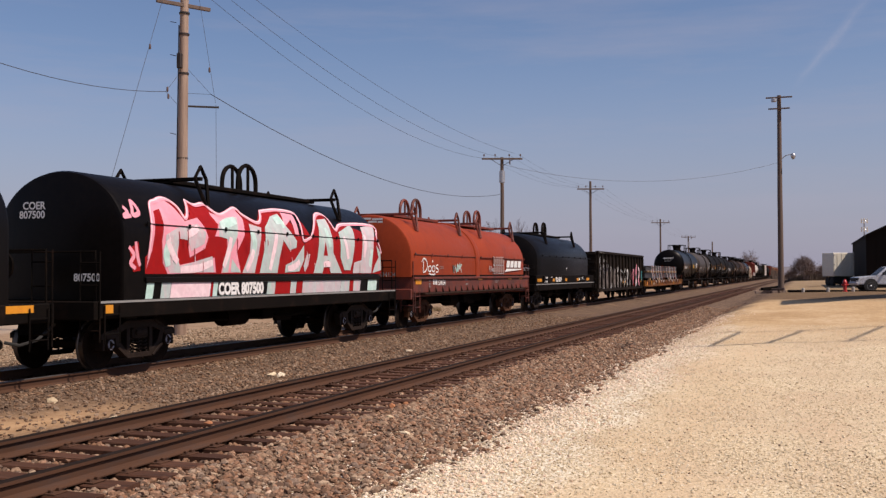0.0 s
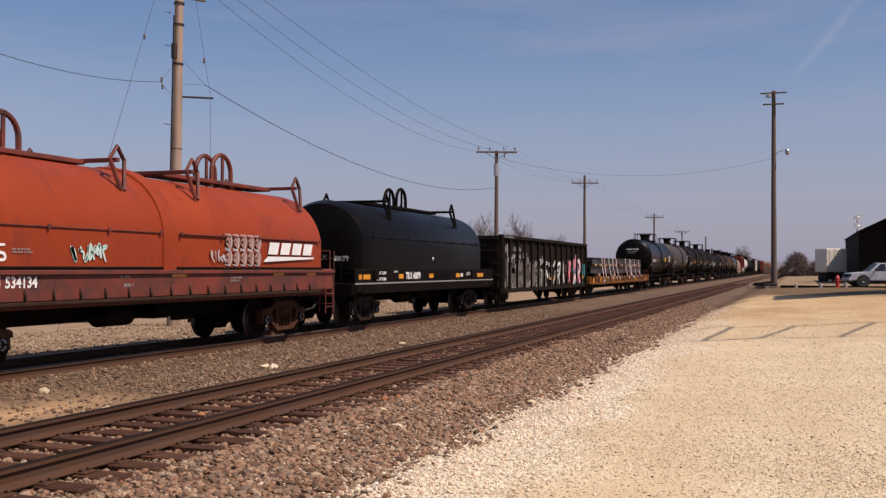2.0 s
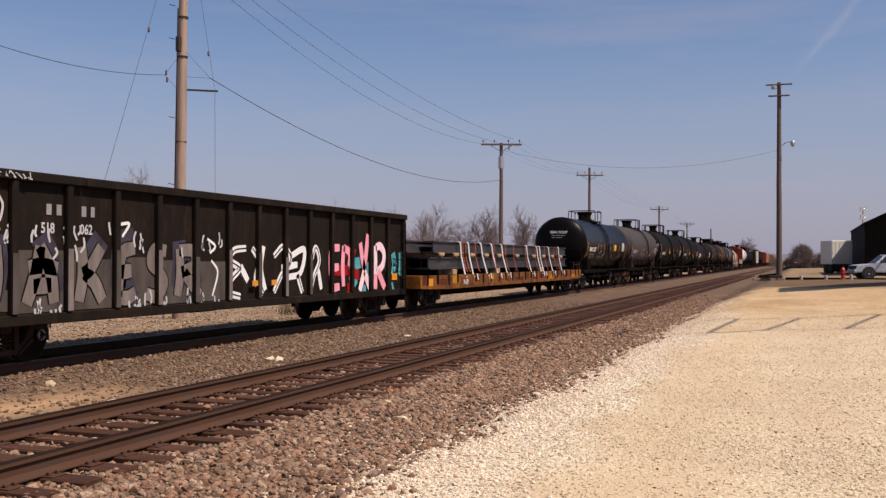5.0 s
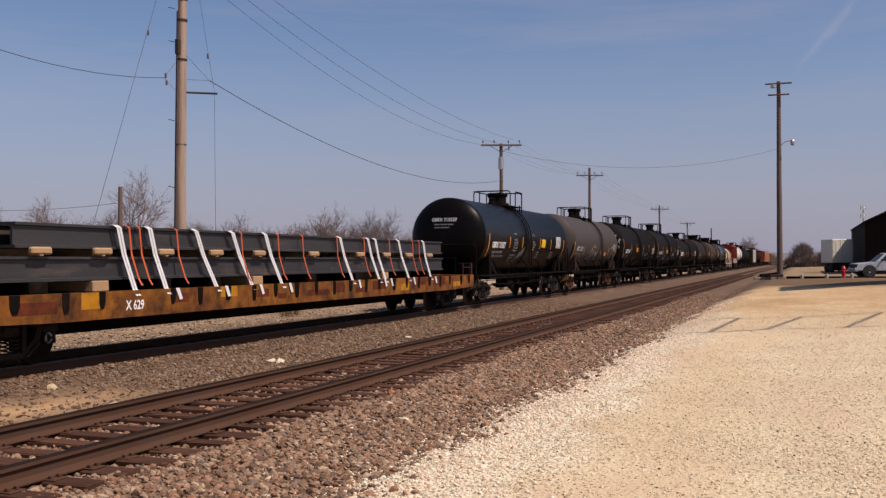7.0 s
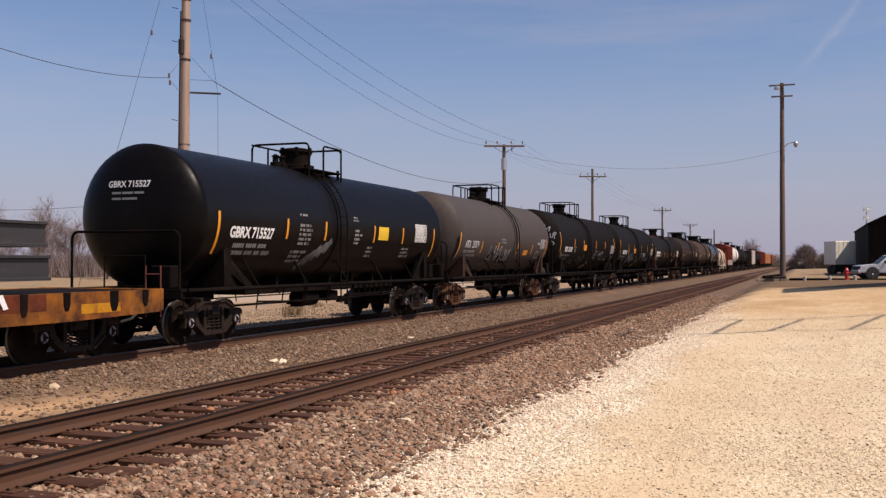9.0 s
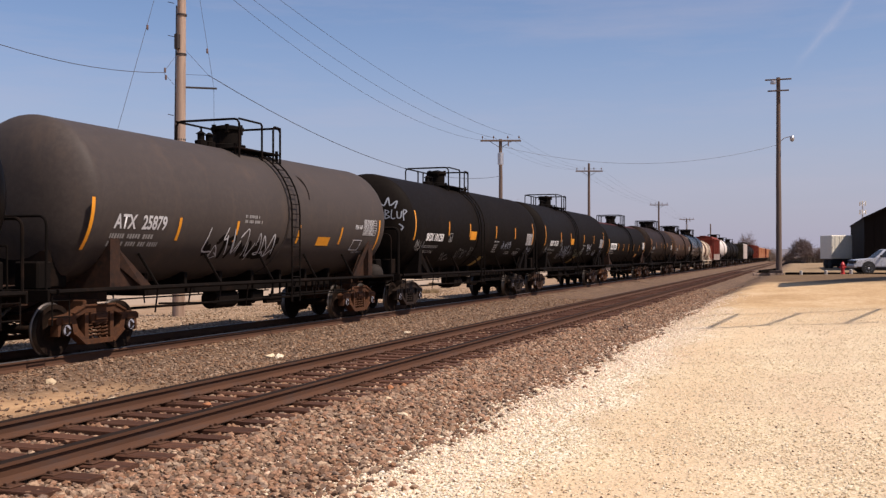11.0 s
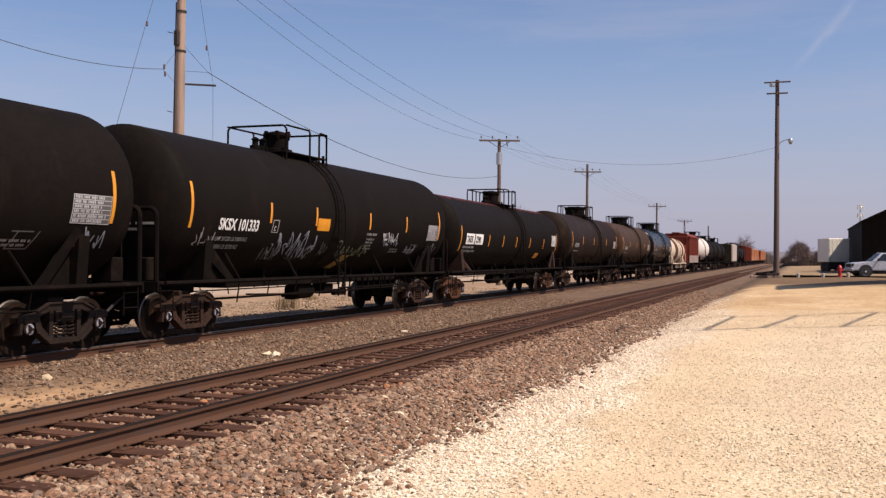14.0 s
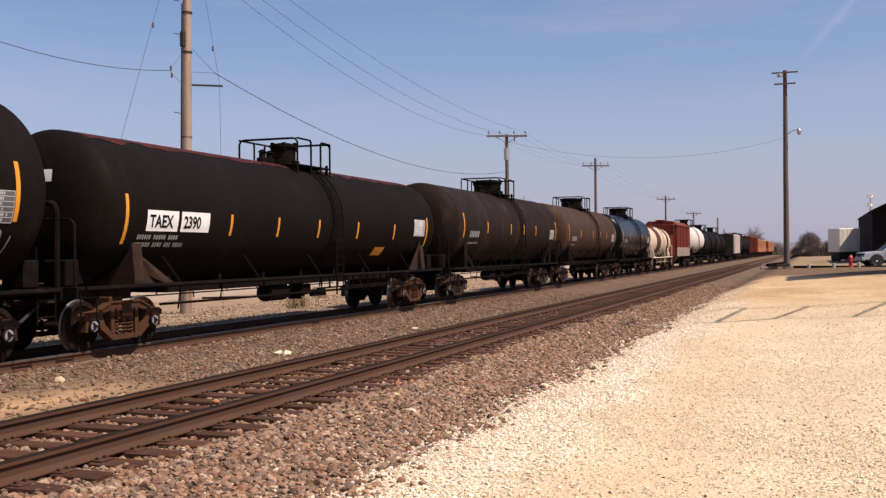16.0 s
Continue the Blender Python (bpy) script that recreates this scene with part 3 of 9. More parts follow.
def rocks(name, label, material, places, base_verts, base_faces):
    """One object of many stones: places are (x, y, size)."""
    rng = np.random.default_rng(len(places))
    bv, bf = np.array(base_verts, float), np.array(base_faces, int)
    n, k = len(places), len(bv)
    p = np.array(places)
    v = bv[None] * (1 + rng.uniform(-0.28, 0.28, (n, k, 1)))
    v = v * rng.uniform((0.7, 0.7, 0.4), (1.3, 1.3, 0.85), (n, 1, 3))
    a, b = rng.uniform(0, 6.283, (2, n))
    b = b * 0.12
    ca, sa, cb, sb = np.cos(a), np.sin(a), np.cos(b), np.sin(b)
    x, y, z = v[..., 0], v[..., 1] * cb[:, None] - v[..., 2] * sb[:, None], v[..., 1] * sb[:, None] + v[..., 2] * cb[:, None]
    v = np.stack((x * ca[:, None] - y * sa[:, None], x * sa[:, None] + y * ca[:, None], z), -1) * p[:, None, 2:3]
    gz = np.array([ground_z(q[0], q[1]) for q in places])
    v += np.stack((p[:, 0], p[:, 1], gz + p[:, 2] * 0.30), -1)[:, None]
    f = (bf[None] + (np.arange(n) * k)[:, None, None]).reshape(-1, 3)
    me = bpy.data.meshes.new(name)
    me.from_pydata(v.reshape(-1, 3).tolist(), [], f.tolist())
    me.materials.append(material)
    return tagged(new(name, me), label, "gravel", kind="stuff")


def ico():
    bm = bmesh.new()
    bmesh.ops.create_icosphere(bm, subdivisions=1, radius=1)
    bm.verts.ensure_lookup_table()
    out = [tuple(v.co) for v in bm.verts], [tuple(v.index for v in f.verts) for f in bm.faces]
    bm.free()
    return out


OCTA = ([(1, 0, 0), (-1, 0, 0), (0, 1, 0), (0, -1, 0), (0, 0, 1), (0, 0, -1)],
        [(0, 2, 4), (2, 1, 4), (1, 3, 4), (3, 0, 4), (2, 0, 5), (1, 2, 5), (3, 1, 5), (0, 3, 5)])
ICO = ico()


def scatter(x0, x1, y0, y1, dense, size0, size1, seed, fade=14.0, edge=None):
    rng = np.random.default_rng(seed)
    out = []
    n = int((x1 - x0) * (y1 - y0) * dense)
    xs, ys, ss, kk = rng.uniform(x0, x1, n), rng.uniform(y0, y1, n), rng.uniform(0, 1, n), rng.uniform(0, 1, n)
    for x, y, s, k in zip(xs, ys, ss, kk):
        d = math.hypot(x, y)
        if k > min(1.0, (fade / d) ** 1.6):
            continue
        if not -46 < math.degrees(math.atan2(x, y)) < 6:
            continue
        if edge and edge(x, y) < rng.uniform():
            continue
        out.append((x, y, size0 + (size1 - size0) * s ** 2.2))
    return out


def lot_edge(x, y):
    return smooth01((x + 3.85 + 0.7 * noise.noise((y * 0.35, 2.0, 0.0)) + 0.3 * noise.noise((y * 1.7, x * 1.7, 0.0))) / 1.5 + 0.5)


rocks("ballast_stones", "pinkish grey crushed ballast stones beside the rails", BALLAST_STONE,
      scatter(-5.75, -2.9, 4.5, 60, 520, 0.017, 0.05, 1, 19, lambda x, y: 1 - lot_edge(x, y))
      + scatter(-8.1, -5.7, 4, 40, 260, 0.018, 0.045, 3, 16), *ICO)
rocks("old_ballast_stones", "weathered brown-grey ballast stones between the tracks", OLD_BALLAST,
      scatter(-12.25, -7.95, 8, 48, 260, 0.016, 0.045, 2, 20, lambda x, y: 0.15 if abs(x + 10.2 + 0.5 * noise.noise((x, y, 3.0))) < 0.9 and y < 13.6 + 1.6 * noise.noise((x, y, 0.0)) else 1.0), *ICO)
rocks("yard_gravel", "tan and pale gravel beyond the far track", YARD_STONE,
      scatter(-21.0, -15.6, 16, 60, 90, 0.02, 0.06, 9, 24), *OCTA)
rocks("lot_gravel", "cream crushed limestone gravel on the lot", GRAVEL_STONE,
      scatter(-4.9, -3.2, 4.5, 32, 70, 0.008, 0.024, 14, 12.0)
      + scatter(-2.4, 2.5, 4.0, 26, 40, 0.010, 0.022, 24, 14.0)
      + scatter(-4.6, 2.5, 4.0, 34, 1000, 0.006, 0.019, 4, 10.0, lambda x, y: lot_edge(x, y) * (0.4 + 0.45 * smooth01(0.7 + 1.6 * noise.noise((x * 0.45, y * 0.45, 8.0))) + (0.4 if x < -2.1 else 0.0))), *OCTA)
rocks("berm_gravel", "loose pinkish white crushed stone heaped along the lot's edge", BERM_STONE,
      scatter(-5.2, -1.7, 4.2, 46, 400, 0.008, 0.027, 44, 16.0, lambda x, y: math.exp(-((x + 3.25 + 0.6 * noise.noise((y * 0.3, 7.0, 0.0))) / 0.7) ** 2))
      + scatter(-5.6, -2.0, 4.2, 40, 55, 0.008, 0.026, 45, 15.0, lambda x, y: math.exp(-((x + 3.9 + 0.6 * noise.noise((y * 0.5, 9.0, 0.0))) / 0.9) ** 2)), *ICO)
rocks("dark_chips", "scattered dark stone chips on the pale lot", OLD_BALLAST,
      scatter(-3.6, 2.5, 4.2, 30, 5, 0.008, 0.017, 54, 14.0), *ICO)
rocks("pale_stones", "single larger pale stones lying in the ballast", GRAVEL_STONE,
      [(-10.2, 18.2, 0.11), (-9.97, 18.12, 0.085), (-10.1, 18.42, 0.07), (-4.72, 11.75, 0.06), (-5.2, 12.4, 0.06), (-11.3, 13.1, 0.09), (-9.2, 11.9, 0.07), (-9.9, 25.0, 0.09), (-3.6, 14.2, 0.07)], *ICO)


# ------------------------------------------------------------------ tracks
def rail_mesh(name, y0, y1, head):
    prof = [(-0.075, 0), (0.075, 0), (0.075, 0.012), (0.018, 0.034), (0.009, 0.05), (0.009, 0.125), (0.037, 0.138), (0.037, 0.168), (0.026, 0.18), (-0.026, 0.18), (-0.037, 0.168), (-0.037, 0.138), (-0.009, 0.125), (-0.009, 0.05), (-0.018, 0.034), (-0.075, 0.012)]
    bm = bmesh.new()
    step = [y0, 30, 90, y1]
    for a, b in zip(step, step[1:]):
        prism(bm, prof, a, b)
    bmesh.ops.remove_doubles(bm, verts=bm.verts[:], dist=1e-5)
    fixed(bm)
    for f in bm.faces:
        if f.normal.z > 0.5 and f.calc_center_median().z > 0.15:
            f.material_index = 1
    me = bpy.data.meshes.new(name)
    bm.to_mesh(me)
    bm.free()
    me.materials.append(RAIL_RUST)
    me.materials.append(head)
    return me


def tie_meshes():
    out = []
    for k in range(5):
        bm = bmesh.new()
        w, l = 0.115 + 0.006 * k, 1.30 + 0.02 * ((k * 7) % 5 - 2)
        box(bm, -l, l, -w, w, -0.18, 0.0, 0.012)
        rnd = random.Random(k)
        for v in bm.verts:
            v.co += Vector((rnd.uniform(-0.015, 0.015), rnd.uniform(-0.008, 0.008), rnd.uniform(-0.008, 0.004)))
        me = bpy.data.meshes.new("tie")
        bm.to_mesh(me)
        bm.free()
        me.materials.append(TIE_WOOD)
        out.append(me)
    return out


def plate_mesh():
    bm = bmesh.new()
    box(bm, -0.17, 0.17, -0.09, 0.09, 0.0, 0.012, 0.004)
    for x, y in ((-0.1, -0.05), (-0.1, 0.05), (0.1, 0.05), (0.1, -0.05)):
        box(bm, x - 0.018, x + 0.018, y - 0.015, y + 0.015, 0.01, 0.038, 0.004)
    me = bpy.data.meshes.new("tie_plate")
    bm.to_mesh(me)
    bm.free()
    me.materials.append(RAIL_RUST)
    return me


def build_track(name, label, x, z, head, first, count, ends):
    tr = thing(name, label, "railway track", x, 0, z, kind="structure")
    for s in (-1, 1):
        ob = part("rail", rail_mesh("rail", -6.0, 900.0, head), None, tr, "rusty steel rail")
        ob.location = (s * 0.7525, 0, 0.008)
    ties, pl = tie_meshes(), plate_mesh()
    rnd = random.Random(5)
    far = bmesh.new()
    for k in range(ends):
        y = first + 0.495 * k
        if k < count:
            ob = part("tie", ties[rnd.randrange(5)], None, tr)
            ob.location = (rnd.uniform(-0.06, 0.06), y + rnd.uniform(-0.03, 0.03), 0)
            ob.rotation_euler = (0, 0, radians(rnd.uniform(-1.2, 1.2)))
            for s in (-1, 1):
                p = part("tie_plate", pl, None, tr)
                p.location = (s * 0.7525, y, -0.002)
        else:
            box(far, -1.3, 1.3, y - 0.115, y + 0.115, -0.18, 0.0)
    tagged(part("far_ties", far, TIE_WOOD, tr), kind="stuff")
    return tr


build_track("near_track", "empty railway track with rusty rails on wooden ties", TRACK_X, 0.0, RAIL_HEAD, 1.55, 110, 260)
build_track("train_track", "railway track with rails and ties under the train", TRAIN_X, TRAIN_Z, RAIL_SHINE, 6.0, 100, 240)
RAIL_TOP = 0.268      # datum of the cars
TRUCK_DROP = TRAIN_Z + 0.188 - RAIL_TOP


def ballast_clods():
    """Lumps of rust-coloured clay and a leaf-like scrap beside the near rail."""
    for x, y, r in ((-5.5, 13.2, 0.055), (-5.45, 13.6, 0.045), (-7.0, 10.9, 0.06), (-8.05, 12.3, 0.05)):
        bm = bmesh.new()
        bmesh.ops.create_icosphere(bm, subdivisions=2, radius=r)
        for v in bm.verts:
            v.co *= 1 + 0.5 * noise.noise(v.co * 22 + Vector((x, y, 0)))
            v.co.z *= 0.7
        ob = part("clay_lump", bm, CLAY, None, smooth=True)
        ob.location = (x, y, ground_z(x, y) + r * 0.5)
        tagged(ob, "orange-brown lump of clay beside the rail", "clay lump", "clay lumps")


CLAY = surface("orange_clay", (0.40, 0.17, 0.07), (0.32, 0.12, 0.05), 0.9, big=6, fine=30, bump=0.4)
ballast_clods()


# ------------------------------------------------------------------ rolling stock: shared pieces
TRAIN = []        # (car, place along the track at the start)
WHEELSETS = []    # wheel pairs that turn


def slack(y):
    """Give in the couplings, added up along the train."""
    return float(np.interp(y, (6, 21, 36, 51, 68, 91, 111, 127, 144, 162, 180), (0.0, 0.07, 0.7, 1.2, 1.5, 1.88, 1.6, 1.25, 0.93, 0.56, 0.1)))


def car_thing(name, label, category, y):
    y += slack(y)
    ob = thing(name, label, category, TRAIN_X, y, RAIL_TOP)
    TRAIN.append((ob, y))
    return ob


def wheelset_mesh():
    bm = bmesh.new()
    R = 0.46
    for s in (-1, 1):
        # plate, flange, tread and rim face
        prof = [(0.09, 0.69), (0.30, 0.70), (0.37, 0.66), (R + 0.025, 0.66), (R + 0.025, 0.685), (R, 0.70), (R - 0.006, 0.79), (0.37, 0.79), (0.33, 0.755), (0.16, 0.735), (0.10, 0.79)]
        prof = [(r, s * h) for r, h in prof]
        lathe(bm, prof, "x", 28, mats=[0, 0, 0, 1, 1, 1, 0, 0, 0, 0])
    lathe(bm, [(0.08, -0.75), (0.08, 0.75)], "x", 12)
    fixed(bm)
    me = bpy.data.meshes.new("wheelset")
    bm.to_mesh(me)
    bm.free()
    me.materials.append(WHEEL)
    me.materials.append(TREAD)
    me.shade_smooth()
    me.set_sharp_from_angle(angle=radians(35))
    return me


def bearing_mesh(s):
    bm = bmesh.new()
    if s:
        lathe(bm, [(0.115, s * 0.93), (0.12, s * 1.05), (0.095, s * 1.07), (0.05, s * 1.075), (0.045, s * 1.085), (0.01, s * 1.087)], "x", 16, mats=[1, 1, 0, 1, 1])
        for k in range(3):
            a = 2 * math.pi * k / 3
            c = (s * 1.085, 0.068 * math.cos(a), 0.068 * math.sin(a))
            box(bm, c[0] - 0.012, c[0] + 0.012, c[1] - 0.014, c[1] + 0.014, c[2] - 0.014, c[2] + 0.014, mat=1)
    fixed(bm)
    me = bpy.data.meshes.new("bearing_cap")
    bm.to_mesh(me)
    bm.free()
    me.materials.append(CAP_BLUE)
    me.materials.append(WHEEL)
    return me


def frame_mesh(s):
    """Cast side frame with a window, journal jaws and spring opening."""
    bm = bmesh.new()
    if s:
        x0, x1 = (0.87, 1.05) if s > 0 else (-1.05, -0.87)
        top = [(-1.14, 0.66), (-1.06, 0.70), (-0.72, 0.74), (-0.42, 0.86), (0.42, 0.86), (0.72, 0.74), (1.06, 0.70), (1.14, 0.66), (1.14, 0.56), (1.02, 0.60), (0.78, 0.60), (0.72, 0.62), (0.40, 0.74), (-0.40, 0.74), (-0.72, 0.62), (-0.78, 0.60), (-1.02, 0.60), (-1.14, 0.56)]
        prism(bm, top, x0, x1, "x")
        for e in (-1, 1):
            leg = [(e * 0.76, 0.64), (e * 0.70, 0.40), (e * 0.42, 0.20), (e * 0.30, 0.20), (e * 0.30, 0.30), (e * 0.40, 0.32), (e * 0.58, 0.48), (e * 0.64, 0.66)]
            prism(bm, leg, x0 + 0.002, x1 - 0.002, "x")
            col = [(e * 0.30, 0.25), (e * 0.40, 0.25), (e * 0.40, 0.80), (e * 0.30, 0.80)]
            prism(bm, col, x0 + 0.004, x1 - 0.004, "x")
            jaw = [(e * 1.00, 0.62), (e * 1.08, 0.62), (e * 1.10, 0.36), (e * 1.04, 0.36)]
            prism(bm, jaw, x0 + 0.006, x1 - 0.006, "x")
        prism(bm, [(-0.42, 0.17), (0.42, 0.17), (0.42, 0.26), (-0.42, 0.26)], x0 - 0.003, x1 + 0.003, "x")
        xo = s * 1.05
        for e in (-1, 1):           # bearing adapters, flanges and wear plates
            box(bm, min(xo - s * 0.2, xo + s * 0.02), max(xo - s * 0.2, xo + s * 0.02), e * 0.889 - 0.13, e * 0.889 + 0.13, 0.56, 0.68, 0.02)
            prism(bm, [(e * 0.44, 0.84), (e * 0.74, 0.72), (e * 0.74, 0.76), (e * 0.44, 0.89)], xo - 0.03, xo + 0.03, "x")
            prism(bm, [(e * 0.70, 0.38), (e * 0.40, 0.17), (e * 0.36, 0.20), (e * 0.66, 0.42)], xo - 0.03, xo + 0.03, "x")
        box(bm, xo - 0.03, xo + 0.03, -0.44, 0.44, 0.85, 0.89, 0.008)
        box(bm, min(xo, xo + s * 0.05), max(xo, xo + s * 0.05), -0.16, 0.16, 0.60, 0.70, 0.015)
    fixed(bm)
    bmesh.ops.bevel(bm, geom=[ed for ed in bm.edges if len(ed.link_faces) == 2 and ed.calc_face_angle() > 0.6], offset=0.008, segments=1, affect="EDGES", clamp_overlap=True)
    me = bpy.data.meshes.new("side_frame")
    bm.to_mesh(me)
    bm.free()
    me.materials.append(TRUCK_STEEL)
    return me


def spring_mesh():
    bm = bmesh.new()
    for s in (-1, 1):
        for dy in (-0.2, 0.0, 0.2):
            pts = [(s * 0.965 + 0.07 * math.cos(a), dy + 0.075 * math.sin(a), 0.27 + 0.26 * i / 30) for i, a in ((i, i * 0.84) for i in range(31))]
            tube(bm, pts, 0.016, 5)
    box(bm, -1.06, 1.06, -0.24, 0.24, 0.54, 0.74, 0.02)
    box(bm, -0.85, 0.85, -0.2, 0.2, 0.72, 0.96, 0.02)
    me = bpy.data.meshes.new("bolster_springs")
    bm.to_mesh(me)
    bm.free()
    me.materials.append(TRUCK_STEEL)
    return me


WHEELSET_ME, SPRING_ME = wheelset_mesh(), spring_mesh()
CAP_MES, FRAME_MES = [bearing_mesh(s) for s in (-1, 1)], [frame_mesh(s) for s in (-1, 1)]


TRUCK_SETS = {}


def painted_meshes(meshes, material):
    """Copies of shared meshes in another material, made once each."""
    if material.name not in TRUCK_SETS:
        TRUCK_SETS[material.name] = [me.copy() for me in meshes]
        for me in TRUCK_SETS[material.name]:
            me.materials[0] = material
    return TRUCK_SETS[material.name]


def trucks(car, at, turning=True, steel=None):
    spring, *frames = painted_meshes([SPRING_ME] + FRAME_MES, steel or TRUCK_STEEL)
    look_of = {TRUCK_DARK.name: "oily black", TRUCK_RUST.name: "orange rusted"}.get((steel or TRUCK_STEEL).name, "brown")
    for y in at:
        tr = part("truck", spring, None, car, look_of + " cast four-wheel railway truck")
        tr.location = (0, y, TRUCK_DROP)
        for me in frames:
            part("side_frame", me, None, tr)
        for dy in (-0.889, 0.889):
            w = part("wheelset", WHEELSET_ME, None, tr)
            w.location = (0, dy, 0.46)
            for me in CAP_MES:
                cap = part("bearing_cap", me, None, tr, "pale bearing end cap with three bolts")
                cap.location = (0, dy, 0.46)
            if turning:
                WHEELSETS.append((w, dy))


def coupler(car, y, sgn, material=None):
    bm = bmesh.new()
    box(bm, -0.09, 0.09, min(y + sgn * 0.2, y - sgn * 0.8), max(y + sgn * 0.2, y - sgn * 0.8), 0.78, 0.94, 0.02)
    box(bm, -0.2, 0.16, min(y - sgn * 0.05, y + sgn * 0.14), max(y - sgn * 0.05, y + sgn * 0.14), 0.74, 1.0, 0.04)
    part("coupler", bm, material or TRUCK_STEEL, car, "rusty knuckle coupler")
    bm = bmesh.new()
    tube(bm, [(0.35, y - sgn * 0.6, 0.7), (0.3, y - sgn * 0.2, 0.42), (0.1, y, 0.34), (-0.1, y + sgn * 0.15, 0.4)], 0.03, 6)
    part("brake_hose", bm, RUBBER, car)


def ladder(bm, x, y, z0, z1, w, along="x", rungs=5, r=0.014):
    for e in (-1, 1):
        p = (x + e * w / 2, y) if along == "x" else (x, y + e * w / 2)
        tube(bm, [(*p, z0), (*p, z1)], r, 5)
    for i in range(rungs):
        z = z0 + (z1 - z0) * (i + 0.5) / rungs
        a = ((x - w / 2, y, z), (x + w / 2, y, z)) if along == "x" else ((x, y - w / 2, z), (x, y + w / 2, z))
        tube(bm, a, r, 5)
    return bm


def brake_gear(car, half, material):
    bm = bmesh.new()
    lathe(bm, [(0.05, -0.5), (0.22, -0.45), (0.22, 0.45), (0.05, 0.5)], "y", 14, at=(0.55, -0.9, 0.62))
    box(bm, 0.35, 0.75, 0.2, 0.75, 0.5, 0.78, 0.03)
    tube(bm, [(0.7, -half * 0.5, 0.62), (0.72, -half * 0.2, 0.55), (0.72, half * 0.3, 0.55), (0.6, half * 0.55, 0.62)], 0.022, 5)
    tube(bm, [(-0.1, -half * 0.55, 0.5), (0.1, half * 0.55, 0.5)], 0.03, 5)
    box(bm, 0.5, 0.62, 1.1, 1.9, 0.42, 0.6, 0.02)
    part("brake_gear", bm, material, car)


# ------------------------------------------------------------------ tank cars
def tank_wrap(r, zc):
    return lambda z: math.sqrt(max(r * r - (z - zc) ** 2, 0.0))


def tank_head(hl, r, zc, head=0.62):
    """Place y of the head that faces back, at (x, z)."""
    def face(x, z):
        q = min(math.hypot(x, z - zc) / r, 1.0) ** (1 / 0.62)
        return -hl - head * (1 - q * q) ** 0.75 * 0.75
    return face


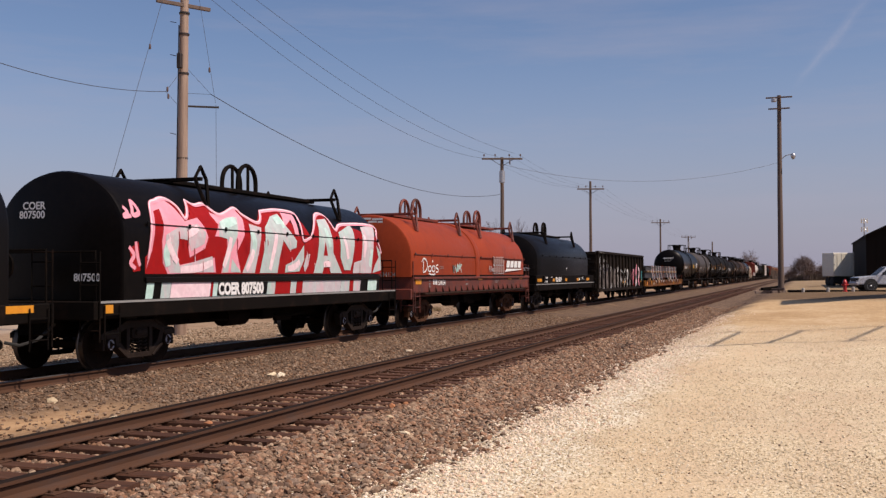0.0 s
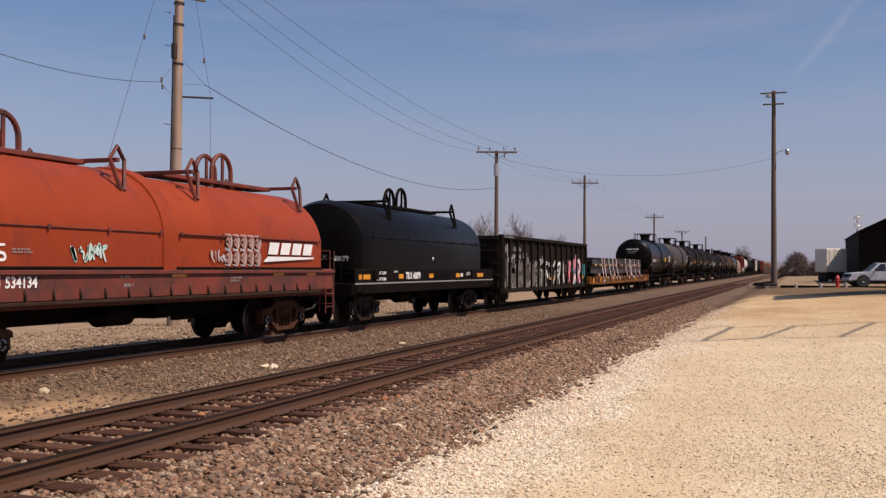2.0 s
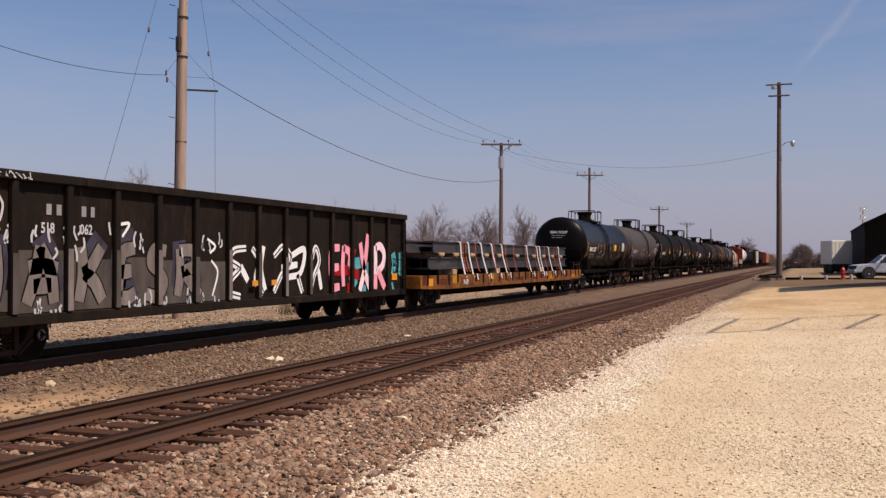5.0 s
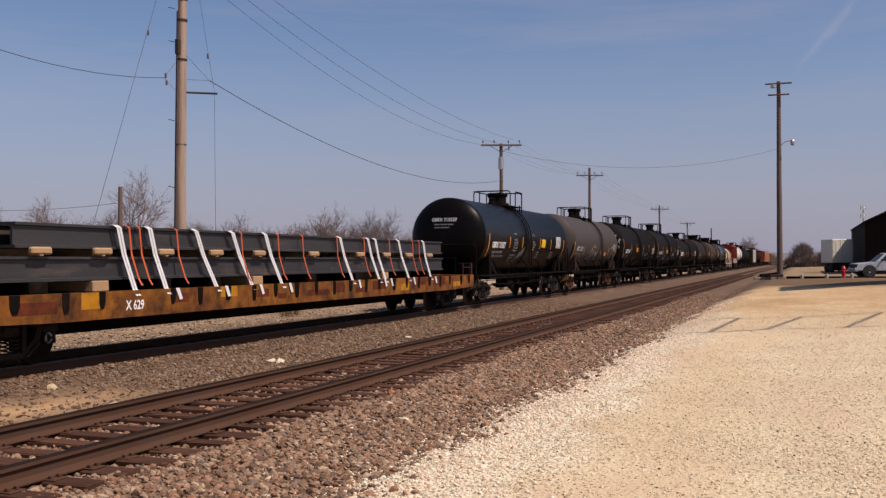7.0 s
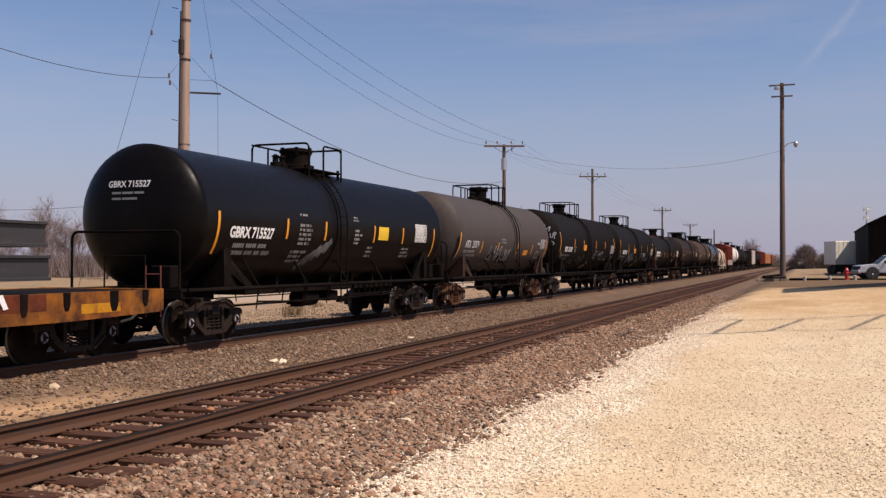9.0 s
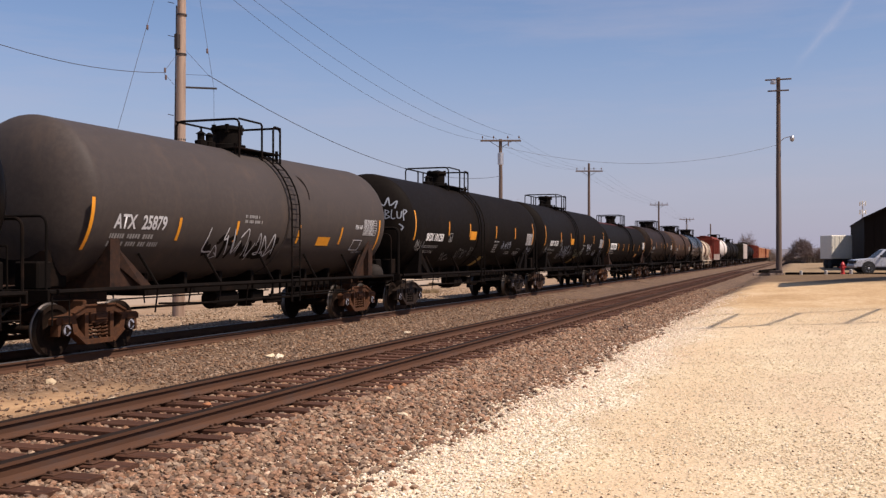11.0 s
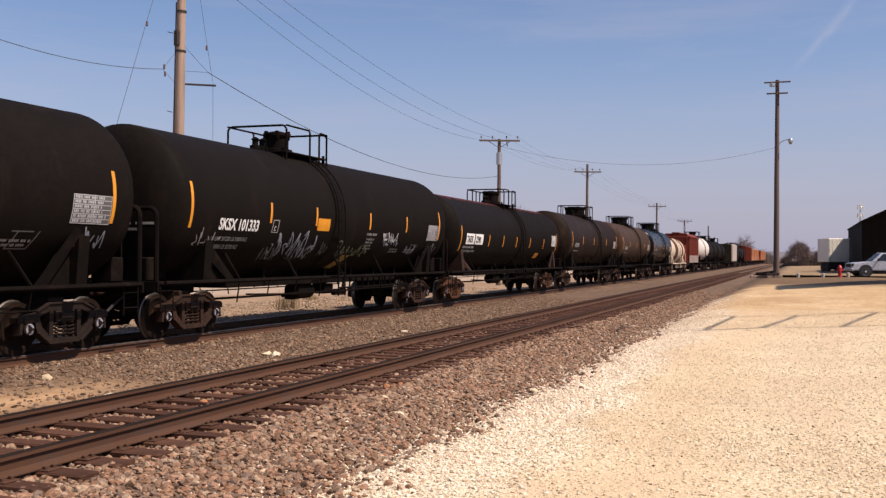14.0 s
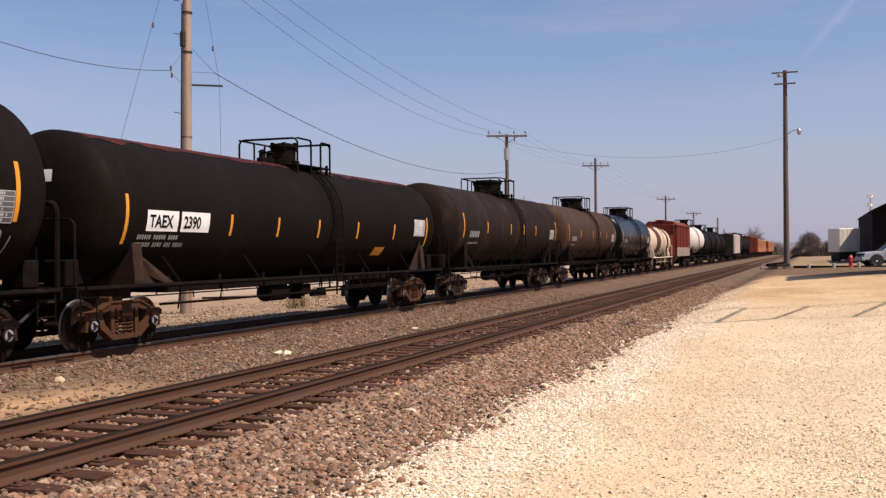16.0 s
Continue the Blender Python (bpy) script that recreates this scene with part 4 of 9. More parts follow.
def tank_car(name, label, y0, y1, paint, r=1.53, zc=2.54, head=0.62, detail=True, ladder_y=-0.68, dome=0.42, turning=True, rail=None, cage=(-0.55, 1.4), inset=1.05, truck=None, hoop=(2.1, 0.03), gusset=None, bare=False):
    """A tank car between the coupling points y0 and y1. Returns the car, its centre and half tank length."""
    yc, half = (y0 + y1) / 2, (y1 - y0) / 2
    car = car_thing(name, label, "tank car", yc)
    hl = half - inset                       # tank without its bulging heads
    n = 48 if detail else 28
    bm = bmesh.new()
    prof = []
    for i in range(9):
        a = math.pi / 2 * i / 8
        prof.append((max(r * math.sin(a) ** 0.62, 0.02), -hl - head * math.cos(a) ** 1.5 * 0.75))
    prof += [(r + 0.004, -hl + 0.12), (r, -hl + 0.14), (r, 0), (r, hl - 0.14), (r + 0.004, hl - 0.12)] + [(q, -h) for q, h in prof[::-1]]
    lathe(bm, prof, "y", n, at=(0, 0, zc))
    part("tank", bm, paint, car, smooth=True)
    rail = rail or UNDER
    # raised band and the ladder at mid length
    bm = bmesh.new()
    ly = ladder_y
    lathe(bm, [(r - 0.05, ly - 0.22), (r + 0.02, ly - 0.22), (r + 0.02, ly - 0.14), (r - 0.05, ly - 0.14)], "y", n, at=(0, 0, zc))
    part("band", bm, paint, car)
    bm = bmesh.new()
    for e in (-0.2, 0.2):
        pts = [(math.cos(a) * (r + 0.09), ly + e, zc + math.sin(a) * (r + 0.09)) for a in [radians(k) for k in range(0, 76, 8)]]
        tube(bm, [(r + 0.09, ly + e, 0.5), (r + 0.09, ly + e, zc - 0.8)] + pts, 0.022, 5)
    for k in range(17):
        if k < 8:
            p = (r + 0.09, 0.62 + k * (zc - 0.7) / 8)
        else:
            a = radians((k - 8) * 8.2)
            p = (math.cos(a) * (r + 0.09), zc + math.sin(a) * (r + 0.09))
        tube(bm, [(p[0], ly - 0.2, p[1]), (p[0], ly + 0.2, p[1])], 0.014, 4)
    part("ladder", bm, rail, car, "black curved steel ladder")
    # top platform, cage and manway
    zt = zc + r
    if not bare:
        bm = bmesh.new()
        c0, c1 = ly + cage[0], ly + cage[1]
        dy0 = (c0 + c1) / 2 - 0.1
        for x in (-0.75, 0.75):
            for y in (c0, c1):
                box(bm, x - 0.03, x + 0.03, y - 0.03, y + 0.03, zc + math.sqrt(r * r - 0.72 ** 2) - 0.1, zt + 0.06)
        box(bm, -0.85, 0.85, c0 - 0.05, c1 + 0.05, zt - 0.06, zt - 0.02, 0.01)
        part("platform", bm, rail, car)
        bm = bmesh.new()
        zr = zt + 0.63
        zb = zc + math.sqrt(r * r - 0.8 ** 2) - 0.05
        for x in (-0.85, 0.85):
            g0, g1 = ly - 0.25, ly + 0.3
            tube(bm, [(x, g1, zb), (x, g1, zr - 0.05), (x, g1 + 0.06, zr), (x, c1, zr), (x, c1, zb)], 0.028, 6)
            if g0 - c0 > 0.4:
                tube(bm, [(x, c0, zr), (x, g0 - 0.06, zr), (x, g0, zr - 0.05), (x, g0, zb)], 0.028, 6)
        for y in (c0, c1):
            tube(bm, [(-0.85, y, zb), (-0.85, y, zr - 0.1), (-0.8, y, zr - 0.02), (-0.72, y, zr), (0.72, y, zr), (0.8, y, zr - 0.02), (0.85, y, zr - 0.1), (0.85, y, zb)], 0.028, 6)
        tube(bm, [(-0.85, c0, zr), (-0.85, c1, zr)], 0.028, 6)
        part("safety_railing", bm, rail, car, "black tubular steel safety cage on the tank top")
        bm = bmesh.new()
        lathe(bm, [(dome + 0.08, zt - 0.1), (dome + 0.08, zt + 0.12), (dome - 0.02, zt + 0.14), (dome - 0.02, zt + 0.46), (dome + 0.04, zt + 0.48), (dome + 0.04, zt + 0.55), (dome - 0.15, zt + 0.6), (0.06, zt + 0.62)], "z", 20, at=(0, dy0, 0))
        cover = part("manway_dome", bm, rail, car, "dark bolted manway dome", smooth=True)
        for k in range(6):
            a = k * math.pi / 3
            part("clamp", box(bmesh.new(), dome * math.cos(a) - 0.04, dome * math.cos(a) + 0.04, dy0 + dome * math.sin(a) - 0.04, dy0 + dome * math.sin(a) + 0.04, zt + 0.4, zt + 0.6), rail, cover)
        bm = bmesh.new()
        for dy in (-0.95, -1.3):
            lathe(bm, [(0.14, zt - 0.05), (0.14, zt + 0.1), (0.08, zt + 0.12), (0.08, zt + 0.24), (0.12, zt + 0.26), (0.03, zt + 0.32)], "z", 12, at=(0.1, dy0 + dy, 0))
        part("valve", bm, rail, car)
    # saddles, stub sills, side pipe, hangers
    for s in (-1, 1):
        yb = s * (half - 2.15)
        bm = bmesh.new()
        box(bm, -0.28, 0.28, min(yb - s * 1.2, s * (half - 0.55)), max(yb - s * 1.2, s * (half - 0.55)), 0.70, 1.08, 0.02)
        sad = [(-1.36, 0.96), (1.36, 0.96), (1.38, 1.1)] + [(math.cos(a) * (r - 0.02), zc + math.sin(a) * (r - 0.02)) for a in [radians(-k) for k in range(25, 156, 10)]] + [(-1.38, 1.1)]
        prism(bm, sad, yb - 0.14, yb + 0.14)
        dip = 0.35 if s < 0 else 0.0
        for x in (-1, 1):
            v = [bm.verts.new(p) for p in ((x * 1.36, yb - s * 0.85, 1.0), (x * 1.36, yb - s * 1.15, 1.0), (x * (r - 0.10 - dip * 0.5), yb - s * 0.14, zc - 0.45 - dip), (x * (r - 0.16 - dip * 0.5), yb - s * 0.14, zc - 0.75 - dip))]
            w = [bm.verts.new((q.co.x - x * 0.03, q.co.y, q.co.z)) for q in v]
            bm.faces.new(v), bm.faces.new(w[::-1])
            for i in range(4):
                bm.faces.new((v[i], w[i], w[(i + 1) % 4], v[(i + 1) % 4]))
            # web plate between bolster and tank side
            w0 = [(yb - s * 0.95, 1.0), (yb + s * 0.1, 1.0), (yb + s * 0.1, zc - 0.62 - dip), (yb - s * 0.06, zc - 0.58 - dip)]
            prism(bm, w0, min(x * 1.20, x * 1.23), max(x * 1.20, x * 1.23), "x")
        fixed(bm)
        part("saddle", bm, gusset or rail, car)
        bm = bmesh.new()
        ye = s * (half - 0.45)
        box(bm, -1.4, 1.4, min(ye, ye - s * 0.5), max(ye, ye - s * 0.5), 0.96, 1.02, 0.01)
        box(bm, -1.4, 1.4, min(ye, ye + s * 0.05), max(ye, ye + s * 0.05), 0.82, 1.03, 0.01)
        part("end_platform", bm, UNDER, car)
        bm = bmesh.new()
        hz, hr = hoop
        bend = [(1.32 - 0.16 * (1 - math.cos(a)), hz - 0.16 * (1 - math.sin(a))) for a in [math.pi / 2 * i / 4 for i in range(5)]]
        tube(bm, [(-1.32, ye, 1.0)] + [(-x, ye, z) for x, z in bend] + [(x, ye, z) for x, z in bend[::-1]] + [(1.32, ye, 1.0)], hr, 7)
        tube(bm, [(-0.5, ye, 1.0), (-0.5, ye, hz - 0.5), (0.5, ye, hz - 0.5), (0.5, ye, 1.0)], 0.02, 5)
        for x in (-1.36, 1.36):
            ladder(bm, x, ye - s * 0.3, 0.42, 0.98, 0.42, "y", 2)
        part("handrail", bm, rail, car, "bent steel end handrail")
        bm = bmesh.new()
        yh = s * (half - 1.15)
        box(bm, -0.75, 0.75, min(yh, yh - s * 0.5), max(yh, yh - s * 0.5), 1.02, 1.72, 0.04)
        box(bm, 0.55, 1.05, min(ye - s * 0.1, ye - s * 0.45), max(ye - s * 0.1, ye - s * 0.45), 1.02, 1.5, 0.03)
        tube(bm, [(-1.2, ye - s * 0.2, 0.9), (-0.4, ye - s * 0.3, 0.62), (0.5, ye - s * 0.3, 0.6), (1.2, ye - s * 0.2, 0.86)], 0.03, 5)
        part("end_brace", bm, UNDER, car, "dark end brace and brake box under the tank head")
        coupler(car, s * (half - 0.08), s)
    bm = bmesh.new()
    for x in (-1.42, 1.42):
        tube(bm, [(x, -half + 0.6, 0.99), (x, half - 0.6, 0.99)], 0.045, 6)
        for k in range(5):
            yy = -half + 3.4 + k * (2 * half - 6.8) / 4
            tube(bm, [(x, yy, 1.0), (x * 0.86, yy - 0.35, zc - r * 0.62)], 0.03, 5)
        tube(bm, [(x * 0.95, -half + 3.2, 0.62), (x * 0.95, half - 3.2, 0.62)], 0.018, 5)
        for k in range(9):
            yy = -half + 3.4 + k * (2 * half - 6.8) / 8
            tube(bm, [(x, yy, 1.0), (x * 0.95, yy, 0.5 if k % 3 == 0 else 0.62)], 0.016, 4)
    part("side_pipe", bm, rail, car, "long steel pipe rail along the tank foot")
    bm = bmesh.new()
    span = 2 * half - 7.6
    for x in (-0.8, 0.8):
        box(bm, x - 0.06, x + 0.06, -span / 2, span / 2, 0.80, 1.0, 0.02)
    for k in range(7):
        y = -span / 2 + span * k / 6
        box(bm, -0.86, 0.86, y - 0.05, y + 0.05, 0.80, zc - r + 0.2, 0.01)
    for k in range(12):
        y = span * (k / 24 + 0.02)
        box(bm, 1.30, 1.33, y - 0.02, y + 0.02, 0.66, 0.98)
    box(bm, 1.29, 1.34, 0.0, span / 2, 0.66, 0.70)
    part("underside_frame", bm, UNDER, car, "dark pipe frame and hangers under the tank")
    bm = bmesh.new()
    lathe(bm, [(0.2, 0.36), (0.12, 0.5), (0.16, 0.56), (0.16, zc - r + 0.06)], "z", 12, at=(0.1, ly + 0.2, 0))
    box(bm, -0.12, 0.3, ly + 0.0, ly + 0.4, 0.42, 0.5, 0.02)
    part("outlet_valve", bm, UNDER, car)
    part("belly_sump", lathe(bmesh.new(), [(0.05, -1.7), (0.45, -1.3), (0.62, -0.6), (0.62, 0.6), (0.45, 1.3), (0.05, 1.7)], "y", 16, at=(0, ly + 0.2, zc - r + 0.42)), rail, car, "dark sump under the tank", smooth=True)
    brake_gear(car, half - 1, UNDER)
    trucks(car, (-half + 2.15, half - 2.15), turning, truck)
    return car, yc, hl


def reflectors(car, yc, marks, r, zc, z0=2.3, z1=2.72, longer=(0.2, 0.27)):
    """Upright amber strips at places along the train's measure."""
    w = tank_wrap(r, zc)
    for i, y in enumerate(marks):
        bm = bmesh.new()
        tall = i in (0, len(marks) - 1)
        plate(bm, y - yc - 0.045, y - yc + 0.045, z0 - (longer[0] if tall else 0), z1 + (longer[1] if tall else 0), w, 0.006)
        part("reflector_strip", bm, REFLECT, car, "amber reflector strip")


def data_table(car, y0, y1, z0, z1, wrap, ground, ink):
    """A stencilled panel: ruled frame and rows of print on a slightly paler ground."""
    part("data_panel", plate(bmesh.new(), y0, y1, z0, z1, wrap, 0.005), ground, car, "stencilled data panel")
    bm = bmesh.new()
    t, n = 0.012, 6
    for k in range(n + 1):
        z = z0 + (z1 - z0) * k / n
        plate(bm, y0, y1, z - t / 2, z + t / 2, wrap, 0.009)
    for y in (y0, y0 + (y1 - y0) * 0.55, y1):
        plate(bm, y - t / 2, y + t / 2, z0, z1, wrap, 0.0095)
    h = (z1 - z0) / n
    for k in range(n):
        bars(bm, y0 + 0.04, z0 + h * (k + 0.82), y1 - y0 - 0.08, 1, wrap, 0.009, h * 0.6, seed=k + 5)
    tagged(part("panel_print", bm, ink, car), "ruled rows of small white print", kind="stuff")


def small_print(car, spots, wrap, material=None, lift=0.006):
    for i, (y, z, width, rows, size) in enumerate(spots):
        bm = bmesh.new()
        bars(bm, y, z, width, rows, wrap, lift, size, seed=i + 3)
        tagged(part("small_print", bm, material or LETTER_DIM, car), "rows of small faded lettering", kind="stuff")


def scribble(car, name, label, material, y, z, width, height, wrap, seed, count=9, thick=0.05, lift=0.008, twist=4):
    """Loose spray-can letters: looping strokes in a box."""
    rnd = random.Random(seed)
    for k in range(count):
        bm = bmesh.new()
        yy = y + width * (k + 0.2) / count
        w = width / count
        pts = [(yy + rnd.uniform(-0.1, 1.1) * w, z + height * (0.05 + 0.9 * rnd.random())) for _ in range(twist)]
        pts.append((yy + w * rnd.uniform(0.6, 1.1), z + height * rnd.uniform(0, 0.25)))
        stroke(bm, pts, thick * rnd.uniform(0.7, 1.3), wrap, lift + 0.0015 * k, 6)
        part(name, bm, material, car, label)


R0, ZC = 1.53, 2.54
TW = tank_wrap(R0, ZC)

# black tank car
car, yc, hl = tank_car("tank_car", "glossy black tank car with white lettering", 103.2, 119.55, BLACK, truck=TRUCK_DARK, hoop=(2.2, 0.03))
words("lettering", "GBRX  715527", 0.33, 105.25 - yc, 2.11, TW, 0.006, WHITE, car, 0.97, bold=0.035)
HF = tank_head(hl, R0, ZC)
words("end_lettering", "GBRX 715527", 0.185, -0.54, 3.12, HF, -0.008, WHITE, car, 0.95, True)
for x0, x1, z in ((-0.43, -0.2, 3.02), (-0.17, 0.1, 3.02), (0.13, 0.36, 3.02), (-0.43, -0.2, 2.9), (-0.17, 0.2, 2.9)):
    part("small_print", end_plate(bmesh.new(), x0, x1, z - 0.045, z, HF), LETTER_DIM, car)
reflectors(car, yc, (104.78, 107.78, 109.82, 112.93, 115.09, 117.8), R0, ZC, 2.12, 2.6, (0.38, 0.05))
small_print(car, [(105.5 - yc, 1.98, 1.9, 2, 0.1), (108.4 - yc, 2.75, 0.5, 1, 0.06), (108.4 - yc, 2.5, 0.7, 5, 0.07), (108.2 - yc, 1.85, 0.9, 3, 0.07), (111.5 - yc, 2.8, 0.4, 2, 0.05), (111.6 - yc, 2.45, 0.5, 4, 0.07), (112.6 - yc, 2.0, 0.4, 3, 0.07), (115.2 - yc, 2.0, 0.7, 3, 0.07)], TW)
bm = plate(bmesh.new(), 113.22 - yc, 113.94 - yc, 2.2, 2.58, TW, 0.006)
part("placard", bm, YELLOW, car, "plain yellow placard")
data_table(car, 116.1 - yc, 117.1 - yc, 2.2, 2.75, TW, LETTER_DIM, WHITE)
smear = surface("thin_wiped_grey_paint", (0.20, 0.195, 0.19), (0.035, 0.033, 0.032), 0.7, big=7, fine=14, bump=0.0, streak=(1, 1, 0.4), spec=0.1)
for k, (y, z) in enumerate(((108.95, 1.38), (109.2, 1.5), (109.45, 1.62), (109.7, 1.7), (109.95, 1.8))):
    part("graffiti", stroke(bmesh.new(), [(y - yc, z), (y + 0.1 - yc, z + 0.16), (y + 0.3 - yc, z + 0.34)], 0.2, TW, 0.006 + 0.0006 * k), smear, car, "smeared pale wiped patch")

# dusty grey tank car
car, yc, hl = tank_car("tank_car", "dusty grey-brown tank car with spray tags", 119.55, 135.35, GREY_BROWN, 1.55, 2.6, dome=0.36, ladder_y=0.72, cage=(-1.3, 0.65), inset=1.5, truck=TRUCK_RUST, hoop=(2.26, 0.024), gusset=TRUCK_STEEL)
TH = tank_wrap(1.55, 2.6)
words("lettering", "ATX", 0.36, 121.55 - yc, 2.1, TH, 0.006, SPRAY_WHITE, car, 0.85)
words("lettering", "25879", 0.36, 122.35 - yc, 2.1, TH, 0.006, SPRAY_WHITE, car, 0.85)
reflectors(car, yc, (120.9, 123.56, 125.73, 128.61, 131.02, 133.5), 1.55, 2.6, 1.9, 2.35)
small_print(car, [(121.5 - yc, 2.0, 1.7, 2, 0.09), (126.0 - yc, 2.5, 0.8, 2, 0.07)], TH)
words("lettering", "FRA AIP", 0.17, 131.85 - yc, 2.33, TH, 0.006, SPRAY_WHITE, car, 0.8)
scribble(car, "graffiti", "white outlined spray lettering", SPRAY_WHITE, 124.6 - yc, 1.5, 3.0, 0.75, TH, 8, 9, 0.032, twist=4)
scribble(car, "graffiti", "grey smeared spray fill", BLACK_OLD, 124.6 - yc, 1.5, 3.0, 0.6, TH, 18, 8, 0.14, 0.005, twist=3)
part("placard", plate(bmesh.new(), 129.7 - yc, 130.41 - yc, 1.86, 2.08, TH, 0.006), REFLECT, car, "faded orange placard")
data_table(car, 132.4 - yc, 133.28 - yc, 2.18, 2.6, TH, GREY_BROWN, SPRAY_WHITE)
part("air_reservoir", lathe(bmesh.new(), [(0.3, 0.0), (0.3, 0.1), (0.25, 0.22), (0.15, 0.3), (0.02, 0.33)], "z", 18, at=(0.95, (135.35 - 119.55) / 2 - 0.95, 1.02)), surface("dusty_pale_grey_steel", (0.026, 0.020, 0.016), (0.018, 0.0135, 0.011), 0.75, fine=12, spec=0.15, bump=0.1), car, "dusty grey domed air reservoir on the end platform", smooth=True)
small_print(car, [(132.1 - yc, 1.72, 0.9, 1, 0.05)], TH)
for u0, u1, w0, w1 in ((131.85, 132.4, 1.75, 1.77), (131.85, 132.4, 2.02, 2.04), (131.85, 131.88, 1.75, 2.04), (132.37, 132.4, 1.75, 2.04)):
    part("stencil_frame", plate(bmesh.new(), u0 - yc, u1 - yc, w0, w1, TH, 0.006, 0.2), SPRAY_WHITE, car)
bm = bmesh.new()
for k in range(5):
    stroke(bm, [(129.0 - yc + 0.04 * k, 3.6 - 0.02 * k), (129.2 - yc, 3.3), (129.15 - yc, 3.0)], 0.05, TH, 0.004)
part("oil_stain", bm, UNDER, car, "dark drip stain below the tank top")

LETTER_GREY = surface("dim_grey_spray", (0.11, 0.105, 0.10), (0.07, 0.066, 0.062), 0.6, big=3, fine=12, bump=0.0)
DULL_YELLOW = surface("faded_yellow_placard", (0.30, 0.19, 0.02), (0.22, 0.13, 0.02), 0.6, big=3, fine=20, bump=0.0)
SPRAY_GREEN = surface("dull_green_spray", (0.16, 0.17, 0.09), (0.09, 0.10, 0.05), 0.6, big=3, fine=9, bump=0.0)
SPRAY_DIM = surface("bluish_grey_spray", (0.30, 0.32, 0.36), (0.18, 0.2, 0.24), 0.6, big=3, fine=9, bump=0.0)
# two long matt black tank cars
RB, ZB = 1.61, 2.62
TB = tank_wrap(RB, ZB)
for k, (a, b, number, seed) in enumerate(((135.35, 152.95, "101258", 21), (152.95, 170.6, "101333", 33))):
    car, yc, hl = tank_car("tank_car", "matt black tank car with white number and spray tags", a, b, BLACK_OLD, RB, ZB, ladder_y=-0.72, dome=0.33, cage=(-1.55, 0.75), truck=TRUCK_DARK if k == 0 else TRUCK_STEEL, hoop=(2.46, 0.05))
    words("lettering", "SKSX " + number, 0.34, a + 2.32 - yc, 2.1, TB, 0.006, WHITE, car, 0.88, bold=0.03)
    reflectors(car, yc, (a + 1.24, a + 4.48, a + 6.82, a + 10.2, a + 13.02, a + 16.02), RB, ZB, 2.3, 2.77)
    small_print(car, [(a + 10.1 - yc, 2.2, 0.95, 1, 0.07), (a + 10.15 - yc, 2.05, 0.7, 4, 0.055), (a + 12.2 - yc, 1.78, 0.7, 2, 0.045), (a + 13.4 - yc, 1.78, 0.9, 2, 0.045)], TB)
    words("weight_lettering", "LD LMT 207200 LB 93850 KG", 0.125, a + 2.15 - yc, 1.86, TB, 0.006, LETTER_DIM, car, 0.95, bold=0.01)
    words("weight_lettering", "LT WT 78800 LB 35750 KG", 0.125, a + 2.0 - yc, 1.69, TB, 0.006, LETTER_DIM, car, 0.95, bold=0.01)
    bm = plate(bmesh.new(), a + 6.9 - yc, a + 7.6 - yc, 2.19, 2.5, TB, 0.006)
    part("placard", bm, REFLECT, car, "orange placard")
    data_table(car, a + 14.95 - yc, a + 15.95 - yc, 2.08, 2.57, TB, LETTER_GREY, SPRAY_WHITE)
    part("placard", plate(bmesh.new(), a + 8.78 - yc, a + 9.26 - yc, 1.2, 1.57, TB, 0.006, 0.95), DULL_YELLOW, car, "faded yellow slanted placard")
    for (u0, u1, w0, w1) in ((a + 4.6 - yc, a + 4.9 - yc, 2.08, 2.1), (a + 4.6 - yc, a + 4.9 - yc, 2.36, 2.38), (a + 4.6 - yc, a + 4.63 - yc, 2.08, 2.38), (a + 4.87 - yc, a + 4.9 - yc, 2.08, 2.38)):
        part("stencil_frame", plate(bmesh.new(), u0, u1, w0, w1, TB, 0.006), LETTER_DIM, car)
    words("lettering", "C", 0.15, a + 4.69 - yc, 2.13, TB, 0.006, SPRAY_WHITE, car, 0.9)
    for (u0, u1, w0, w1) in ((13.7, 14.2, 1.62, 1.64), (13.7, 14.2, 1.90, 1.92), (13.7, 13.73, 1.62, 1.92), (14.17, 14.2, 1.62, 1.92)):
        part("stencil_frame", plate(bmesh.new(), a + u0 - yc, a + u1 - yc, w0, w1, TB, 0.006, 0.5), LETTER_GREY, car)
    scribble(car, "graffiti", "thin white spray tag by the strip", SPRAY_DIM, a + 15.1 - yc, 1.6, 0.9, 0.45, TB, seed + 9, 5, 0.035, twist=3)
    scribble(car, "graffiti", "thin grey spray tag by the strip", LETTER_DIM, a + 1.5 - yc, 1.75, 0.75, 0.4, TB, seed + 11, 5, 0.03, twist=3)
    dust = surface("thin_dusty_wash", (0.017, 0.0145, 0.0125), (0.006, 0.0048, 0.004), 0.7, big=2.4, fine=11, spec=0.05, bump=0.0, streak=(1, 1, 0.5)) if k == 0 else dust
    for j, (u, z, w, h) in enumerate(((4.3, 1.42, 1.2, 0.4), (5.9, 1.36, 1.5, 0.5), (8.0, 1.42, 0.9, 0.35), (11.0, 1.5, 1.5, 0.4))):
        part("wiped_patch", stroke(bmesh.new(), [(a + u - yc, z), (a + u + w * 0.5 - yc, z + h * 0.55), (a + u + w - yc, z + h * 0.4)], h, TB, 0.004 + 0.0004 * j, taper=0.9), dust, car, "dusty wiped patch")
    scribble(car, "graffiti", "thin grey spray scrawl", LETTER_GREY, a + 4.4 - yc, 1.42, 0.95, 0.36, TB, seed, 5, 0.04, twist=3)
